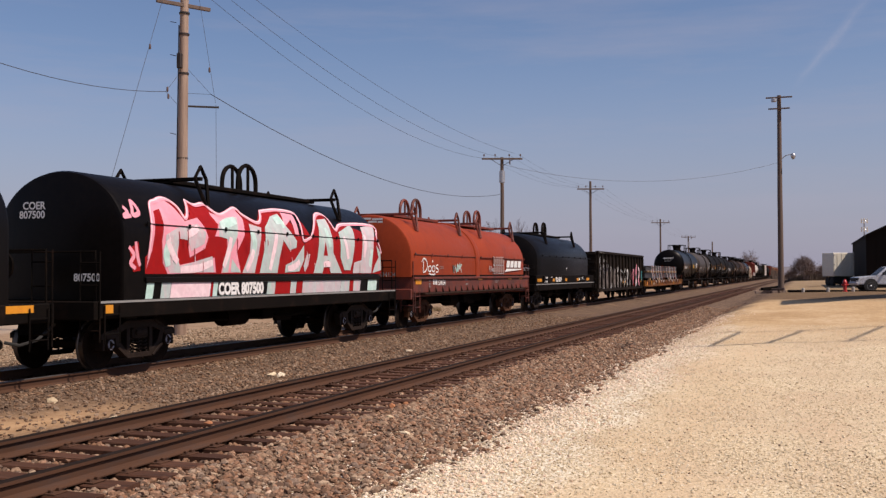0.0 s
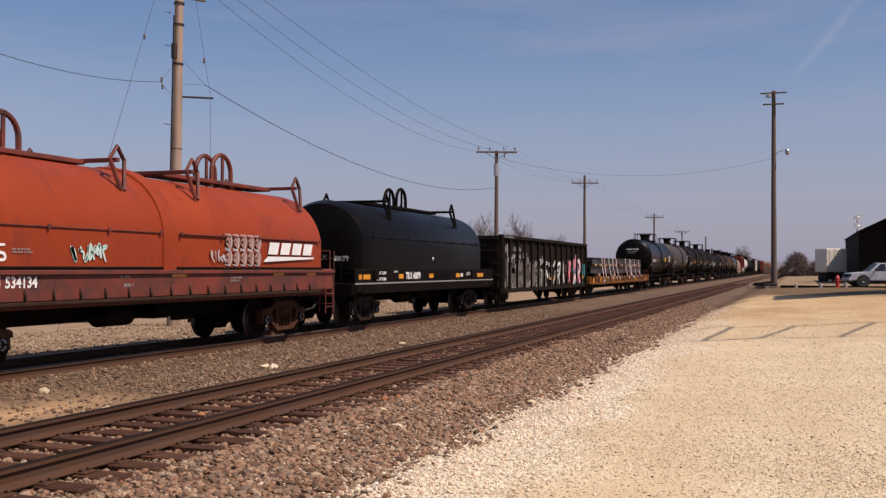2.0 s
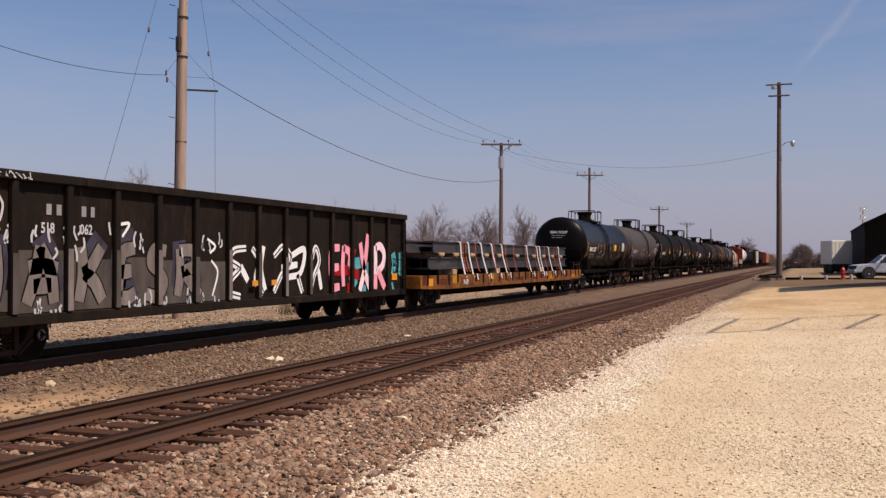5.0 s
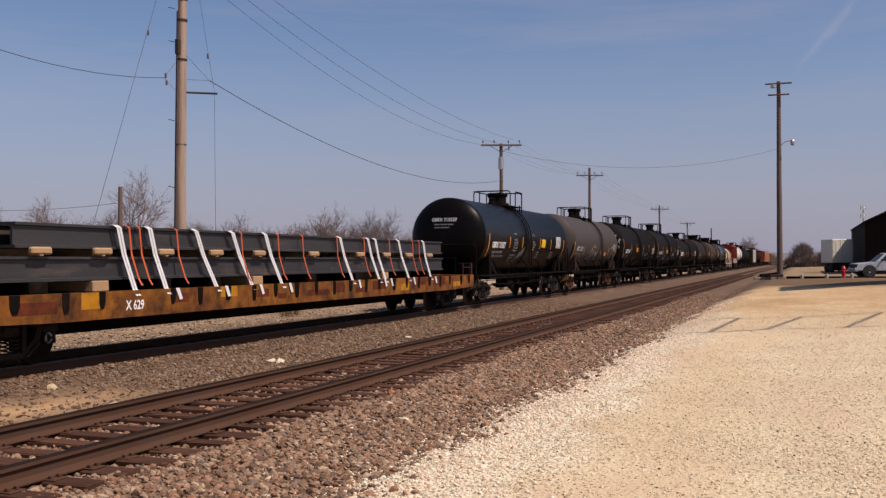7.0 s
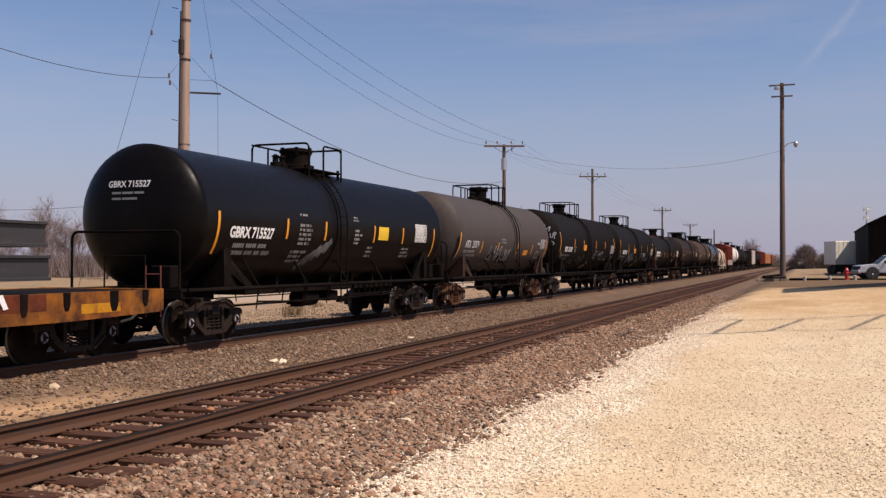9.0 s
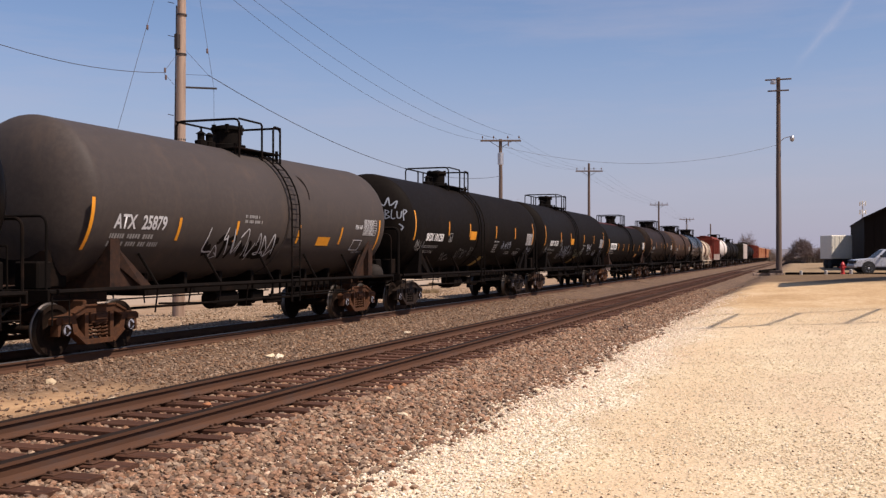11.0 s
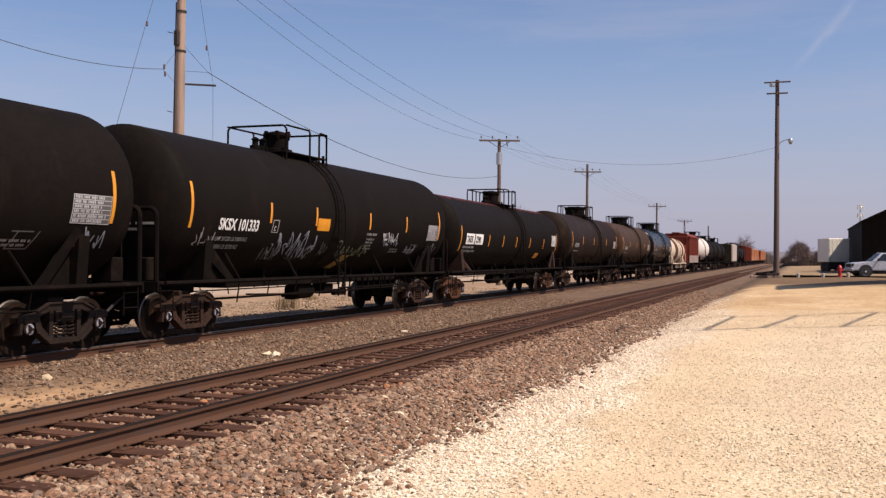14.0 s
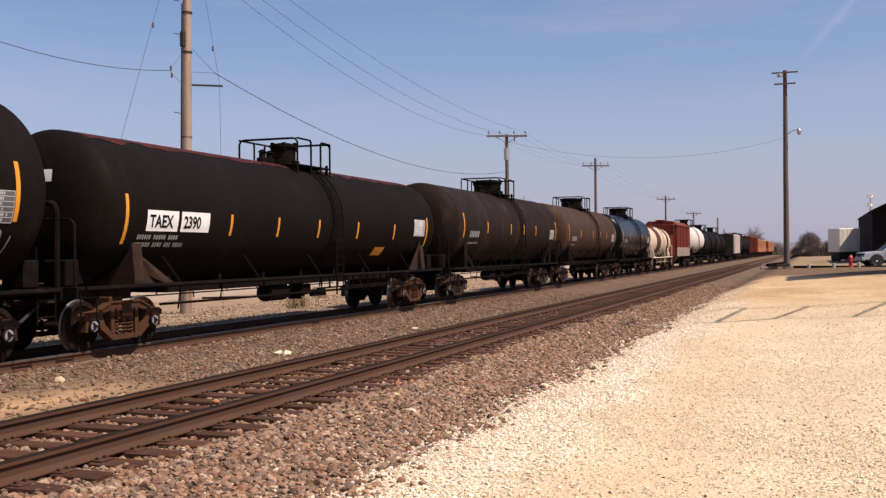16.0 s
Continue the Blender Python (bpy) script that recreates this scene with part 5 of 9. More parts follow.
    scribble(car, "graffiti", "thin grey spray scrawl", LETTER_GREY, a + 5.9 - yc, 1.45, 1.1, 0.42, TB, seed + 5, 6, 0.035, twist=4)
    scribble(car, "graffiti", "pale green spray scrawl", LETTER_GREY, a + 7.3 - yc, 1.55, 0.6, 0.4, TB, seed + 1, 3, 0.03)
    scribble(car, "graffiti", "small white spray tag", SPRAY_DIM, a + 11.15 - yc, 1.85, 1.35, 0.4, TB, seed + 2, 6, 0.035)
    if k == 1:
        scribble(car, "graffiti", "dull green spray letters", SPRAY_GREEN, a + 8.4 - yc, 1.52, 2.1, 0.42, TB, 71, 9, 0.05, 0.010, twist=3)
        scribble(car, "graffiti", "white looping spray tag", SPRAY_DIM, a + 4.75 - yc, 1.45, 2.3, 0.75, TB, 73, 11, 0.032, 0.010, twist=5)
        scribble(car, "graffiti", "white spray tag", SPRAY_WHITE, a + 11.25 - yc, 1.95, 1.1, 0.32, TB, 75, 6, 0.045, 0.010, twist=3)
        scribble(car, "graffiti", "pale blue spray tag", SPRAY_DIM, a + 13.4 - yc, 1.62, 0.7, 0.3, TB, 77, 4, 0.04, 0.010, twist=3)
    HF = tank_head(hl, RB, ZB)
    if k == 1:
        words("end_lettering", "SKSX 101333", 0.2, -0.62, 3.1, HF, -0.008, WHITE, car, 1.0, True)
        for x0, x1, z in ((-0.2, 0.1, 2.98), (0.16, 0.5, 2.98), (-0.2, 0.2, 2.86), (0.25, 0.6, 2.2), (0.7, 1.1, 2.2), (0.3, 0.8, 2.08)):
            part("small_print", end_plate(bmesh.new(), x0, x1, z - 0.05, z, HF), LETTER_DIM, car)
    if k == 0:
        words("end_lettering", "SKSX 101258", 0.2, -0.78, 3.06, HF, -0.008, WHITE, car, 1.0, True)
        for x0, x1, z in ((-0.25, 0.1, 2.98), (0.15, 0.45, 2.98), (-0.25, 0.3, 2.86)):
            part("small_print", end_plate(bmesh.new(), x0, x1, z - 0.05, z, HF), LETTER_DIM, car)
        for pts, w in ((((0.55, 3.0), (0.58, 2.75)), 0.05), (((0.5, 3.02), (0.75, 2.95), (0.72, 2.78), (0.55, 2.75)), 0.05), (((0.82, 3.05), (0.82, 2.76)), 0.05), (((0.8, 3.05), (0.93, 2.98), (0.84, 2.9), (0.95, 2.82), (0.82, 2.76)), 0.04), (((1.0, 3.05), (1.0, 2.78), (1.1, 2.78)), 0.05), (((1.14, 3.0), (1.16, 2.8), (1.24, 2.8), (1.26, 3.0)), 0.05), (((1.32, 2.7), (1.3, 3.02), (1.38, 3.0), (1.31, 2.88)), 0.05), (((0.65, 3.1), (0.6, 3.3), (0.78, 3.18), (0.88, 3.42), (0.95, 3.18), (1.12, 3.32), (1.08, 3.08)), 0.07), (((1.2, 2.6), (1.3, 2.5), (1.25, 2.4)), 0.06)):
            part("end_graffiti", end_stroke(bmesh.new(), [(0.93 + (x - 0.93) * 1.12, z) for x, z in pts], w * 0.62, HF), SPRAY_DIM, car, "blue-white spray tag stroke")

# tank car with a reddish top
RK, ZK = 1.46, 2.44
TK = tank_wrap(RK, ZK)
car, yc, hl = tank_car("tank_car", "black tank car with rust-red stained top and white number panels", 170.6, 189.6, BLACK_OLD, RK, ZK, ladder_y=0.85, dome=0.34, cage=(-1.0, 0.85), inset=1.4, truck=TRUCK_RUST, hoop=(2.2, 0.024), gusset=TRUCK_STEEL)
for (u, body) in ((172.9, "TAEX"), (174.0, "2390")):
    part("number_panel", plate(bmesh.new(), u - yc, u + 1.0 - yc, 2.02, 2.42, TK, 0.005), WHITE, car, "white number panel")
    words("lettering", body, 0.33, u + 0.08 - yc, 2.1, TK, 0.011, BLACK, car, 0.9)
HF = tank_head(hl, RK, ZK)
part("number_panel", end_plate(bmesh.new(), -0.26, 0.4, 2.9, 3.12, HF), WHITE, car, "white number panel")
words("end_lettering", "2390", 0.2, -0.2, 2.94, HF, -0.014, BLACK, car, 1.0, True)
reflectors(car, yc, (172.3, 175.85, 177.9, 179.98, 182.32, 184.9, 187.6), RK, ZK, 1.97, 2.42)
small_print(car, [(172.7 - yc, 1.95, 1.7, 2, 0.09)], TK)
part("placard", plate(bmesh.new(), 183.75 - yc, 184.45 - yc, 1.5, 1.74, TK, 0.006, 0.3), REFLECT, car, "orange placard")
data_table(car, 186.5 - yc, 187.4 - yc, 2.1, 2.6, TK, LETTER_DIM, WHITE)
bm = bmesh.new()
rnd = random.Random(4)
foot = [radians(60 + 8 * noise.noise((k * 0.35, 1.0, 0.0)) + 4 * rnd.random()) for k in range(81)]
rows = []
for k in range(81):
    y = -hl + 0.2 + k * (2 * hl - 0.4) / 80
    rows.append([bm.verts.new(((RK + 0.006) * math.cos(a), y, ZK + (RK + 0.006) * math.sin(a))) for a in [foot[k] + (radians(105) - foot[k]) * i / 6 for i in range(7)]])
for u, v in zip(rows, rows[1:]):
    for i in range(6):
        bm.faces.new((u[i], v[i], v[i + 1], u[i + 1]))
part("rust_stain", bm, surface("faded_red_oxide", (0.105, 0.024, 0.017), (0.022, 0.0105, 0.0085), 0.6, big=2.5, fine=9, spec=0.05, dirt=(0.012, 0.009, 0.0075), dirt_amount=0.4, bump=0.0), car, "faded red stain along the tank top")

# farther tank cars
for a, b, paint, txt in ((189.6, 206.4, surface("dark_brown_tank_paint", (0.014, 0.0088, 0.0063), (0.023, 0.0138, 0.0095), 0.6, fine=9, spec=0.05, dirt=(0.048, 0.028, 0.019), dirt_amount=0.3, bump=0.05, streak=(1, 1, 0.3)), "dark brown weathered tank car"), (206.4, 222.3, BROWN_TANK, "rusty brown tank car"), (222.3, 237.0, BLUE_TANK, "glossy blue-black tank car")):
    car, yc, hl = tank_car("tank_car", txt, a, b, paint, dome=0.6, ladder_y=0.9, cage=(-1.1, 1.1))
    reflectors(car, yc, (a + 1.6, a + 4.4, a + 7.6, a + 9.6, a + 11.6, b - 1.4), R0, ZC)
    small_print(car, [(a + 2.3 - yc, 2.35, 1.5, 1, 0.24), (a + 2.3 - yc, 1.95, 1.5, 1, 0.08)], TW)
    part("data_panel", plate(bmesh.new(), b - 2.6 - yc, b - 1.8 - yc, 2.15, 2.6, TW, 0.006), LETTER_DIM, car)
car, yc, hl = tank_car("tank_car", "short cream tank car with brown bands", 237.0, 250.6, CREAM_TANK, detail=False, turning=False, r=1.3, zc=2.3, ladder_y=1.2, rail=CREAM_TANK, bare=True)
BAND_BROWN = surface("brown_band_paint", (0.10, 0.045, 0.025), (0.075, 0.034, 0.02), 0.7, fine=8, spec=0.08, bump=0.0)
for a, b in ((-2.6, -0.5), (3.4, 4.2)):
    part("tank_band", lathe(bmesh.new(), [(1.28, a), (1.345, a), (1.345, b), (1.28, b)], "y", 28, at=(0, 0, 2.3)), BAND_BROWN, car, "brown band round the cream tank")
for a, b in ((278.5, 294.5), (294.5, 310.5)):
    tank_car("tank_car", "dark green-black tank car far down the train", a, b, BLACK_OLD, detail=False, turning=False)
tank_car("tank_car", "dirty white tank car far down the train", 264.4, 278.5, TARP_WHITE, detail=False, turning=False, r=1.6, zc=2.7)


# ------------------------------------------------------------------ box-shaped cars down the train
def box_car(name, label, category, y0, y1, paint, top=4.3, ribs=12, roof=True, lower=None):
    yc, half = (y0 + y1) / 2, (y1 - y0) / 2 - 0.5
    car = car_thing(name, label, category, yc)
    bm = bmesh.new()
    box(bm, -1.42, 1.42, -half, half, 1.0, top - 0.15, 0.02)
    part("body", bm, paint, car)
    bm = bmesh.new()
    if roof:
        prism(bm, [(-1.5, top - 0.16), (1.5, top - 0.16), (1.5, top - 0.06), (0, top + 0.06), (-1.5, top - 0.06)], -half - 0.03, half + 0.03)
    else:
        for x in (-1.42, 1.42):
            box(bm, x - 0.08, x + 0.08, -half, half, top - 0.16, top, 0.02)
    part("roof" if roof else "top_rail", bm, paint, car)
    for s in (-1, 1):
        for k in range(ribs):
            y = -half + 0.1 + k * (2 * half - 0.2) / (ribs - 1)
            part("rib", box(bmesh.new(), min(s * 1.42, s * 1.52), max(s * 1.42, s * 1.52), y - 0.06, y + 0.06, 1.02, top - 0.17, 0.01), paint, car)
        bm = bmesh.new()
        ladder(bm, s * 1.54, -half + 0.4, 0.6, top - 0.3, 0.42, "y", 8)
        part("ladder", bm, UNDER, car)
    if lower:
        for s in (-1, 1):
            part("side_band", box(bmesh.new(), min(s * 1.43, s * 1.46), max(s * 1.43, s * 1.46), -half + 0.2, half - 0.2, 1.05, 2.0), lower, car)
    bm = box(bmesh.new(), -1.3, 1.3, -half + 0.1, half - 0.1, 0.72, 1.0, 0.02)
    part("underframe", bm, UNDER, car)
    trucks(car, (-half + 1.7, half - 1.7), False)
    for s in (-1, 1):
        coupler(car, s * (half + 0.42), s)
    return car


def hopper_car(name, label, y0, y1, paint, lower):
    yc, half = (y0 + y1) / 2, (y1 - y0) / 2 - 0.5
    car = car_thing(name, label, "hopper car", yc)
    bm = bmesh.new()
    prism(bm, [(-1.5, 1.3), (1.5, 1.3), (1.52, 3.9), (1.1, 4.3), (-1.1, 4.3), (-1.52, 3.9)], -half + 1.3, half - 1.3)
    part("body", bm, paint, car)
    for s in (-1, 1):
        bm = bmesh.new()
        ye, yi = s * (half - 1.31), s * half
        for x in (-1.4, 1.4):
            tube(bm, [(x, yi, 1.0), (x, yi, 3.9), (x, ye, 4.0)], 0.05, 5)
        tube(bm, [(-1.4, yi, 3.9), (1.4, yi, 3.9)], 0.05, 5)
        ladder(bm, 1.1, yi, 1.0, 3.9, 0.5, "x", 9)
        part("end_frame", bm, paint, car)
        bm = bmesh.new()
        prism(bm, [(yi * 0.98, 1.1), (ye, 1.3), (ye, 3.0)], -1.3, 1.3, "x")
        part("slope_sheet", bm, paint, car)
        part("side_band", box(bmesh.new(), min(s * 1.51, s * 1.56), max(s * 1.51, s * 1.56), -half + 1.4, half - 1.4, 1.02, 1.85, 0.01), lower, car)
        part("roof_edge", box(bmesh.new(), min(s * 1.46, s * 1.60), max(s * 1.46, s * 1.60), -half + 0.9, half - 0.9, 3.86, 3.98, 0.01), paint, car)
        for k in range(9):
            y = -half + 1.5 + k * (2 * half - 3.0) / 8
            part("rib", box(bmesh.new(), min(s * 1.49, s * 1.575), max(s * 1.49, s * 1.575), y - 0.04, y + 0.04, 1.86, 3.86, 0.008), paint, car)
        coupler(car, s * (half + 0.42), s)
    for y in (-2.6, 0, 2.6):
        bm = bmesh.new()
        prism(bm, [(-1.1, 1.31), (1.1, 1.31), (0.3, 0.45), (-0.3, 0.45)], y - 0.8, y + 0.8)
        part("hopper_outlet", bm, lower, car)
    bm = box(bmesh.new(), -0.3, 0.3, -half, half, 0.85, 1.1)
    box(bm, -1.45, 1.45, -half, -half + 0.2, 0.9, 1.1)
    box(bm, -1.45, 1.45, half - 0.2, half, 0.9, 1.1)
    part("underframe", bm, UNDER, car)
    part("roof_walk", box(bmesh.new(), -0.4, 0.4, -half + 1.0, half - 1.0, 4.31, 4.42, 0.01), paint, car)
    trucks(car, (-half + 1.7, half - 1.7), False)
    return car


hopper_car("hopper_car", "red covered hopper car with faded grey lower side", 250.6, 264.4, surface("deep_red_hopper_paint", (0.185, 0.034, 0.020), (0.15, 0.028, 0.018), 0.65, big=0.6, fine=6, spec=0.1, dirt=(0.24, 0.11, 0.075), dirt_amount=0.25, bump=0.05, streak=(1, 1, 0.3)), surface("chalked_grey_red_paint", (0.33, 0.27, 0.23), (0.26, 0.19, 0.155), 0.65, big=0.8, fine=6, spec=0.1, dirt=(0.2, 0.1, 0.07), dirt_amount=0.3, bump=0.05, streak=(1, 1, 0.3)))
box_car("gondola_car", "dark open gondola car far down the train", "gondola car", 310.5, 326.5, surface("olive_black_gondola_paint", (0.022, 0.019, 0.012), (0.03, 0.024, 0.015), 0.75, fine=6, spec=0.06, dirt=(0.07, 0.045, 0.028), dirt_amount=0.3, bump=0.05), 4.1, 10, False)
box_car("box_car", "dirty white box car far down the train", "box car", 326.5, 342.5, TARP_WHITE, 4.2)
for k in range(11):
    a = 342.5 + 15.8 * k
    if k < 2:
        tank_car("tank_car", "black tank car far down the train", a, a + 15.8, BLACK_OLD, detail=False, turning=False)
    elif k < 4:
        box_car("box_car", "faded red box car far down the train", "box car", a, a + 15.8, RED_CAR, 4.4, 8)
    else:
        box_car("box_car", "faded orange box car far down the train", "box car", a, a + 15.8, RED_CAR if k == 7 else TAN_CAR, 4.1, 8, lower=TAN_CAR)


# ------------------------------------------------------------------ gondola with spray lettering
def gondola(y0, y1):
    yc = (y0 + y1) / 2
    half = (y1 - y0) / 2 - 0.55
    car = car_thing("gondola_car", "black ribbed gondola car covered with silver spray lettering", "gondola car", yc)
    z0, z1 = 0.62, 2.95
    for s in (-1, 1):
        part("side_wall", box(bmesh.new(), min(s * 1.38, s * 1.42), max(s * 1.38, s * 1.42), -half, half, z0, z1 - 0.02), GONDOLA_BLACK, car)
        bm = bmesh.new()
        segs = [(-half - 0.03, -half + 3.0), (-half + 3.02, half - 5.2), (half - 5.18, half + 0.03)]
        for a, b in segs:
            box(bm, min(s * 1.36, s * 1.55), max(s * 1.36, s * 1.55), a, b, z1 - 0.14, z1 + 0.02, 0.02)
        part("top_rail", bm, GONDOLA_BLACK, car)
        part("side_sill", box(bmesh.new(), min(s * 1.36, s * 1.5), max(s * 1.36, s * 1.5), -half, half, z0 - 0.12, z0 + 0.06, 0.015), GONDOLA_BLACK, car)
        n = 15
        for k in range(n):
            y = -half + 0.12 + k * (2 * half - 0.24) / (n - 1)
            part("rib", box(bmesh.new(), min(s * 1.42, s * 1.53), max(s * 1.42, s * 1.53), y - 0.07, y + 0.07, z0 + 0.06, z1 - 0.14, 0.02), GONDOLA_BLACK, car)
        part("end_wall", box(bmesh.new(), -1.38, 1.38, min(s * half, s * (half - 0.06)), max(s * half, s * (half - 0.06)), z0, z1 - 0.03), GONDOLA_BLACK, car)
        for z in (1.25, 1.75, 2.25, 2.78):
            part("end_rib", box(bmesh.new(), -1.38, 1.38, min(s * half, s * (half + 0.09)), max(s * half, s * (half + 0.09)), z - 0.06, z + 0.06, 0.02), GONDOLA_BLACK, car)
        for x in (-1.15, 1.15):
            part("ladder", ladder(bmesh.new(), x, s * (half + 0.12), 0.5, 2.7, 0.4, "x", 6), UNDER, car)
        part("ladder", ladder(bmesh.new(), 1.56, s * (half - 0.35), 0.45, 2.7, 0.4, "y", 6), UNDER, car)
        part("end_sill", box(bmesh.new(), -1.4, 1.4, min(s * half, s * (half + 0.25)), max(s * half, s * (half + 0.25)), 0.72, 0.98, 0.02), UNDER, car)
        coupler(car, s * (half + 0.48), s)
    part("floor", box(bmesh.new(), -1.38, 1.38, -half, half, 0.9, 0.98), UNDER, car)
    part("center_sill", box(bmesh.new(), -0.3, 0.3, -half, half, 0.62, 0.9), UNDER, car)
    brake_gear(car, half - 1, UNDER)
    trucks(car, (-half + 1.6, half - 1.6), steel=TRUCK_STEEL)
    # spray lettering: grey block letters, white letters, then pink, red and teal towards the far end
    side = lambda z: 1.425

    def paint(material, strokes, width, lift, label):
        for p in strokes:
            bm = bmesh.new()
            stroke(bm, p, width, side, lift, 6, 0.12)
            part("graffiti", bm, material, car, label)
    glyphs = {
        "J": [[(0.55, 1.0), (0.6, 0.45), (0.35, 0.0), (-0.05, 0.12)]],
        "A": [[(0.0, 0.0), (0.28, 0.55), (0.4, 1.0)], [(0.4, 1.0), (0.72, 0.55), (0.85, 0.0)], [(0.05, 0.62), (0.45, 0.66), (0.95, 0.6)], [(0.2, 0.3), (0.75, 0.32)]],
        "K": [[(0.2, 1.0), (0.25, 0.5), (0.12, 0.0)], [(0.9, 1.0), (0.5, 0.6), (0.25, 0.5)], [(0.3, 0.52), (0.65, 0.35), (0.95, 0.0)]],
        "E": [[(0.9, 1.0), (0.35, 0.9), (0.2, 0.5), (0.15, 0.05)], [(0.2, 0.52), (0.75, 0.55)], [(0.15, 0.04), (0.6, 0.02), (0.95, 0.12)]],
        "S": [[(0.95, 0.95), (0.4, 0.98), (0.2, 0.72), (0.6, 0.52), (0.85, 0.28), (0.5, 0.02), (0.0, 0.08)]],
        "R": [[(0.15, 1.0), (0.2, 0.5), (0.1, 0.0)], [(0.15, 0.97), (0.7, 0.95), (0.75, 0.65), (0.25, 0.5)], [(0.35, 0.5), (0.65, 0.25), (1.0, 0.0)]],
        "a": [[(0.85, 0.95), (0.3, 0.9), (0.15, 0.7), (0.55, 0.55), (0.2, 0.35), (0.1, 0.1), (0.6, 0.0)], [(0.6, 0.6), (0.95, 0.3)]],
        "b": [[(0.1, 0.95), (0.45, 0.7), (0.3, 0.3), (0.7, 0.0)], [(0.75, 1.0), (0.6, 0.55), (0.85, 0.1)]],
        "c": [[(0.1, 0.8), (0.35, 1.0), (0.55, 0.75), (0.3, 0.4), (0.1, 0.05)], [(0.55, 0.8), (0.95, 0.95), (0.85, 0.45), (0.5, 0.35)], [(0.75, 0.4), (0.9, 0.0)], [(0.3, 0.55), (0.75, 0.62)]],
        "d": [[(0.2, 0.65), (0.5, 1.0), (0.75, 0.7), (0.4, 0.35), (0.2, 0.0)], [(0.7, 0.5), (0.9, 0.05)]]}

    def letter(kind, y0, y1, zb, zt):
        return [[(y0 + (y1 - y0) * u, zb + (zt - zb) * v) for u, v in p] for p in glyphs[kind]]

    silver = surface("silver_spray_paint", (0.23, 0.19, 0.165), (0.11, 0.09, 0.078), 0.5, big=5, fine=9, bump=0.0, streak=(1, 1, 0.3), spec=0.2)
    halo = surface("dull_violet_overspray", (0.065, 0.058, 0.08), (0.028, 0.024, 0.03), 0.7, big=3, fine=8, bump=0.0, spec=0.1)
    haze = surface("thin_grey_overspray_patch", (0.11, 0.09, 0.077), (0.04, 0.032, 0.027), 0.7, big=2.2, fine=7, bump=0.0, streak=(1, 1, 0.4), spec=0.1)
    block = []
    for kind, a, b in (("J", -8.3, -7.6), ("A", -7.35, -6.4), ("K", -6.2, -5.25), ("E", -5.15, -4.32), ("S", -4.21, -3.36), ("R", -3.29, -2.21)):
        block += letter(kind, a + 0.1, b - 0.1, 0.84, 1.78)
    paint(haze, [[(-8.3, 0.95), (-7.4, 0.9), (-6.6, 0.92)], [(-6.6, 0.9), (-5.3, 0.92), (-3.8, 0.9)], [(-3.8, 0.92), (-2.2, 0.92)]], 0.34, 0.004, "thin grey overspray")
    for k in range(15):
        y = -half + 0.12 + k * (2 * half - 0.24) / 14
        if -8.6 < y < 3.0:
            part("overspray", plate(bmesh.new(), y - 0.066, y + 0.066, z0 + 0.08, 1.72 + 0.25 * noise.noise((y, 0.0, 0.0)), lambda z: 1.53, 0.004), haze if k % 2 else silver, car, "grey overspray on the rib")
            if y < -1.6:
                part("overspray", plate(bmesh.new(), y + 0.08, y + 1.2, z0 + 0.08, 1.6 + 0.3 * noise.noise((y, 5.0, 0.0)), side, 0.003), haze, car, "grey overspray between the ribs")
    paint(halo, [[(y, z + 0.16) for y, z in p] for p in block[::2]], 0.5, 0.006, "violet spray halo")
    paint(BLACK, block, 0.33, 0.0085, "black spray outline")
    paint(silver, block, 0.27, 0.011, "silver spray-painted letter stroke")
    tag = []
    for kind, a, b in (("a", -1.27, -0.35), ("b", -0.3, 0.5), ("c", 0.6, 2.4), ("d", 2.5, 3.35)):
        tag += letter(kind, a, b, 0.75, 1.88)
    paint(WHITE, tag, 0.17, 0.009, "white spray-painted letter stroke")
    paint(BLACK, [[(y + 0.02, z) for y, z in p] for p in tag[::2]], 0.035, 0.0125, "black spray core line")
    paint(SPRAY_WHITE, [[(-7.95, 2.62), (-8.15, 2.35), (-7.9, 2.12), (-7.78, 2.4), (-7.9, 2.6)], [(-8.05, 2.25), (-8.0, 2.5), (-7.88, 2.3)], [(-7.85, 2.05), (-7.95, 1.6), (-7.85, 1.3)]], 0.05, 0.012, "white spray initial")
    rnd = random.Random(31)
    flecks = []
    for k in range(64):
        y, z = rnd.uniform(-8.0, -1.5), rnd.choice((rnd.uniform(1.75, 2.25), rnd.uniform(0.72, 1.0)))
        flecks.append([(y, z), (y + rnd.uniform(-0.06, 0.06), z - rnd.uniform(0.06, 0.16)), (y + rnd.uniform(-0.08, 0.08), z - rnd.uniform(0.16, 0.3))])
    paint(SPRAY_WHITE, flecks, 0.05, 0.0135, "white spray highlight")
    paint(WHITE, [[(-2.05, 2.0), (-1.75, 1.85), (-1.95, 1.7)], [(-1.9, 1.55), (-1.65, 1.3), (-1.85, 0.8)], [(-4.95, 2.2), (-4.65, 2.22), (-4.85, 1.98)]], 0.06, 0.0138, "white spray mark")
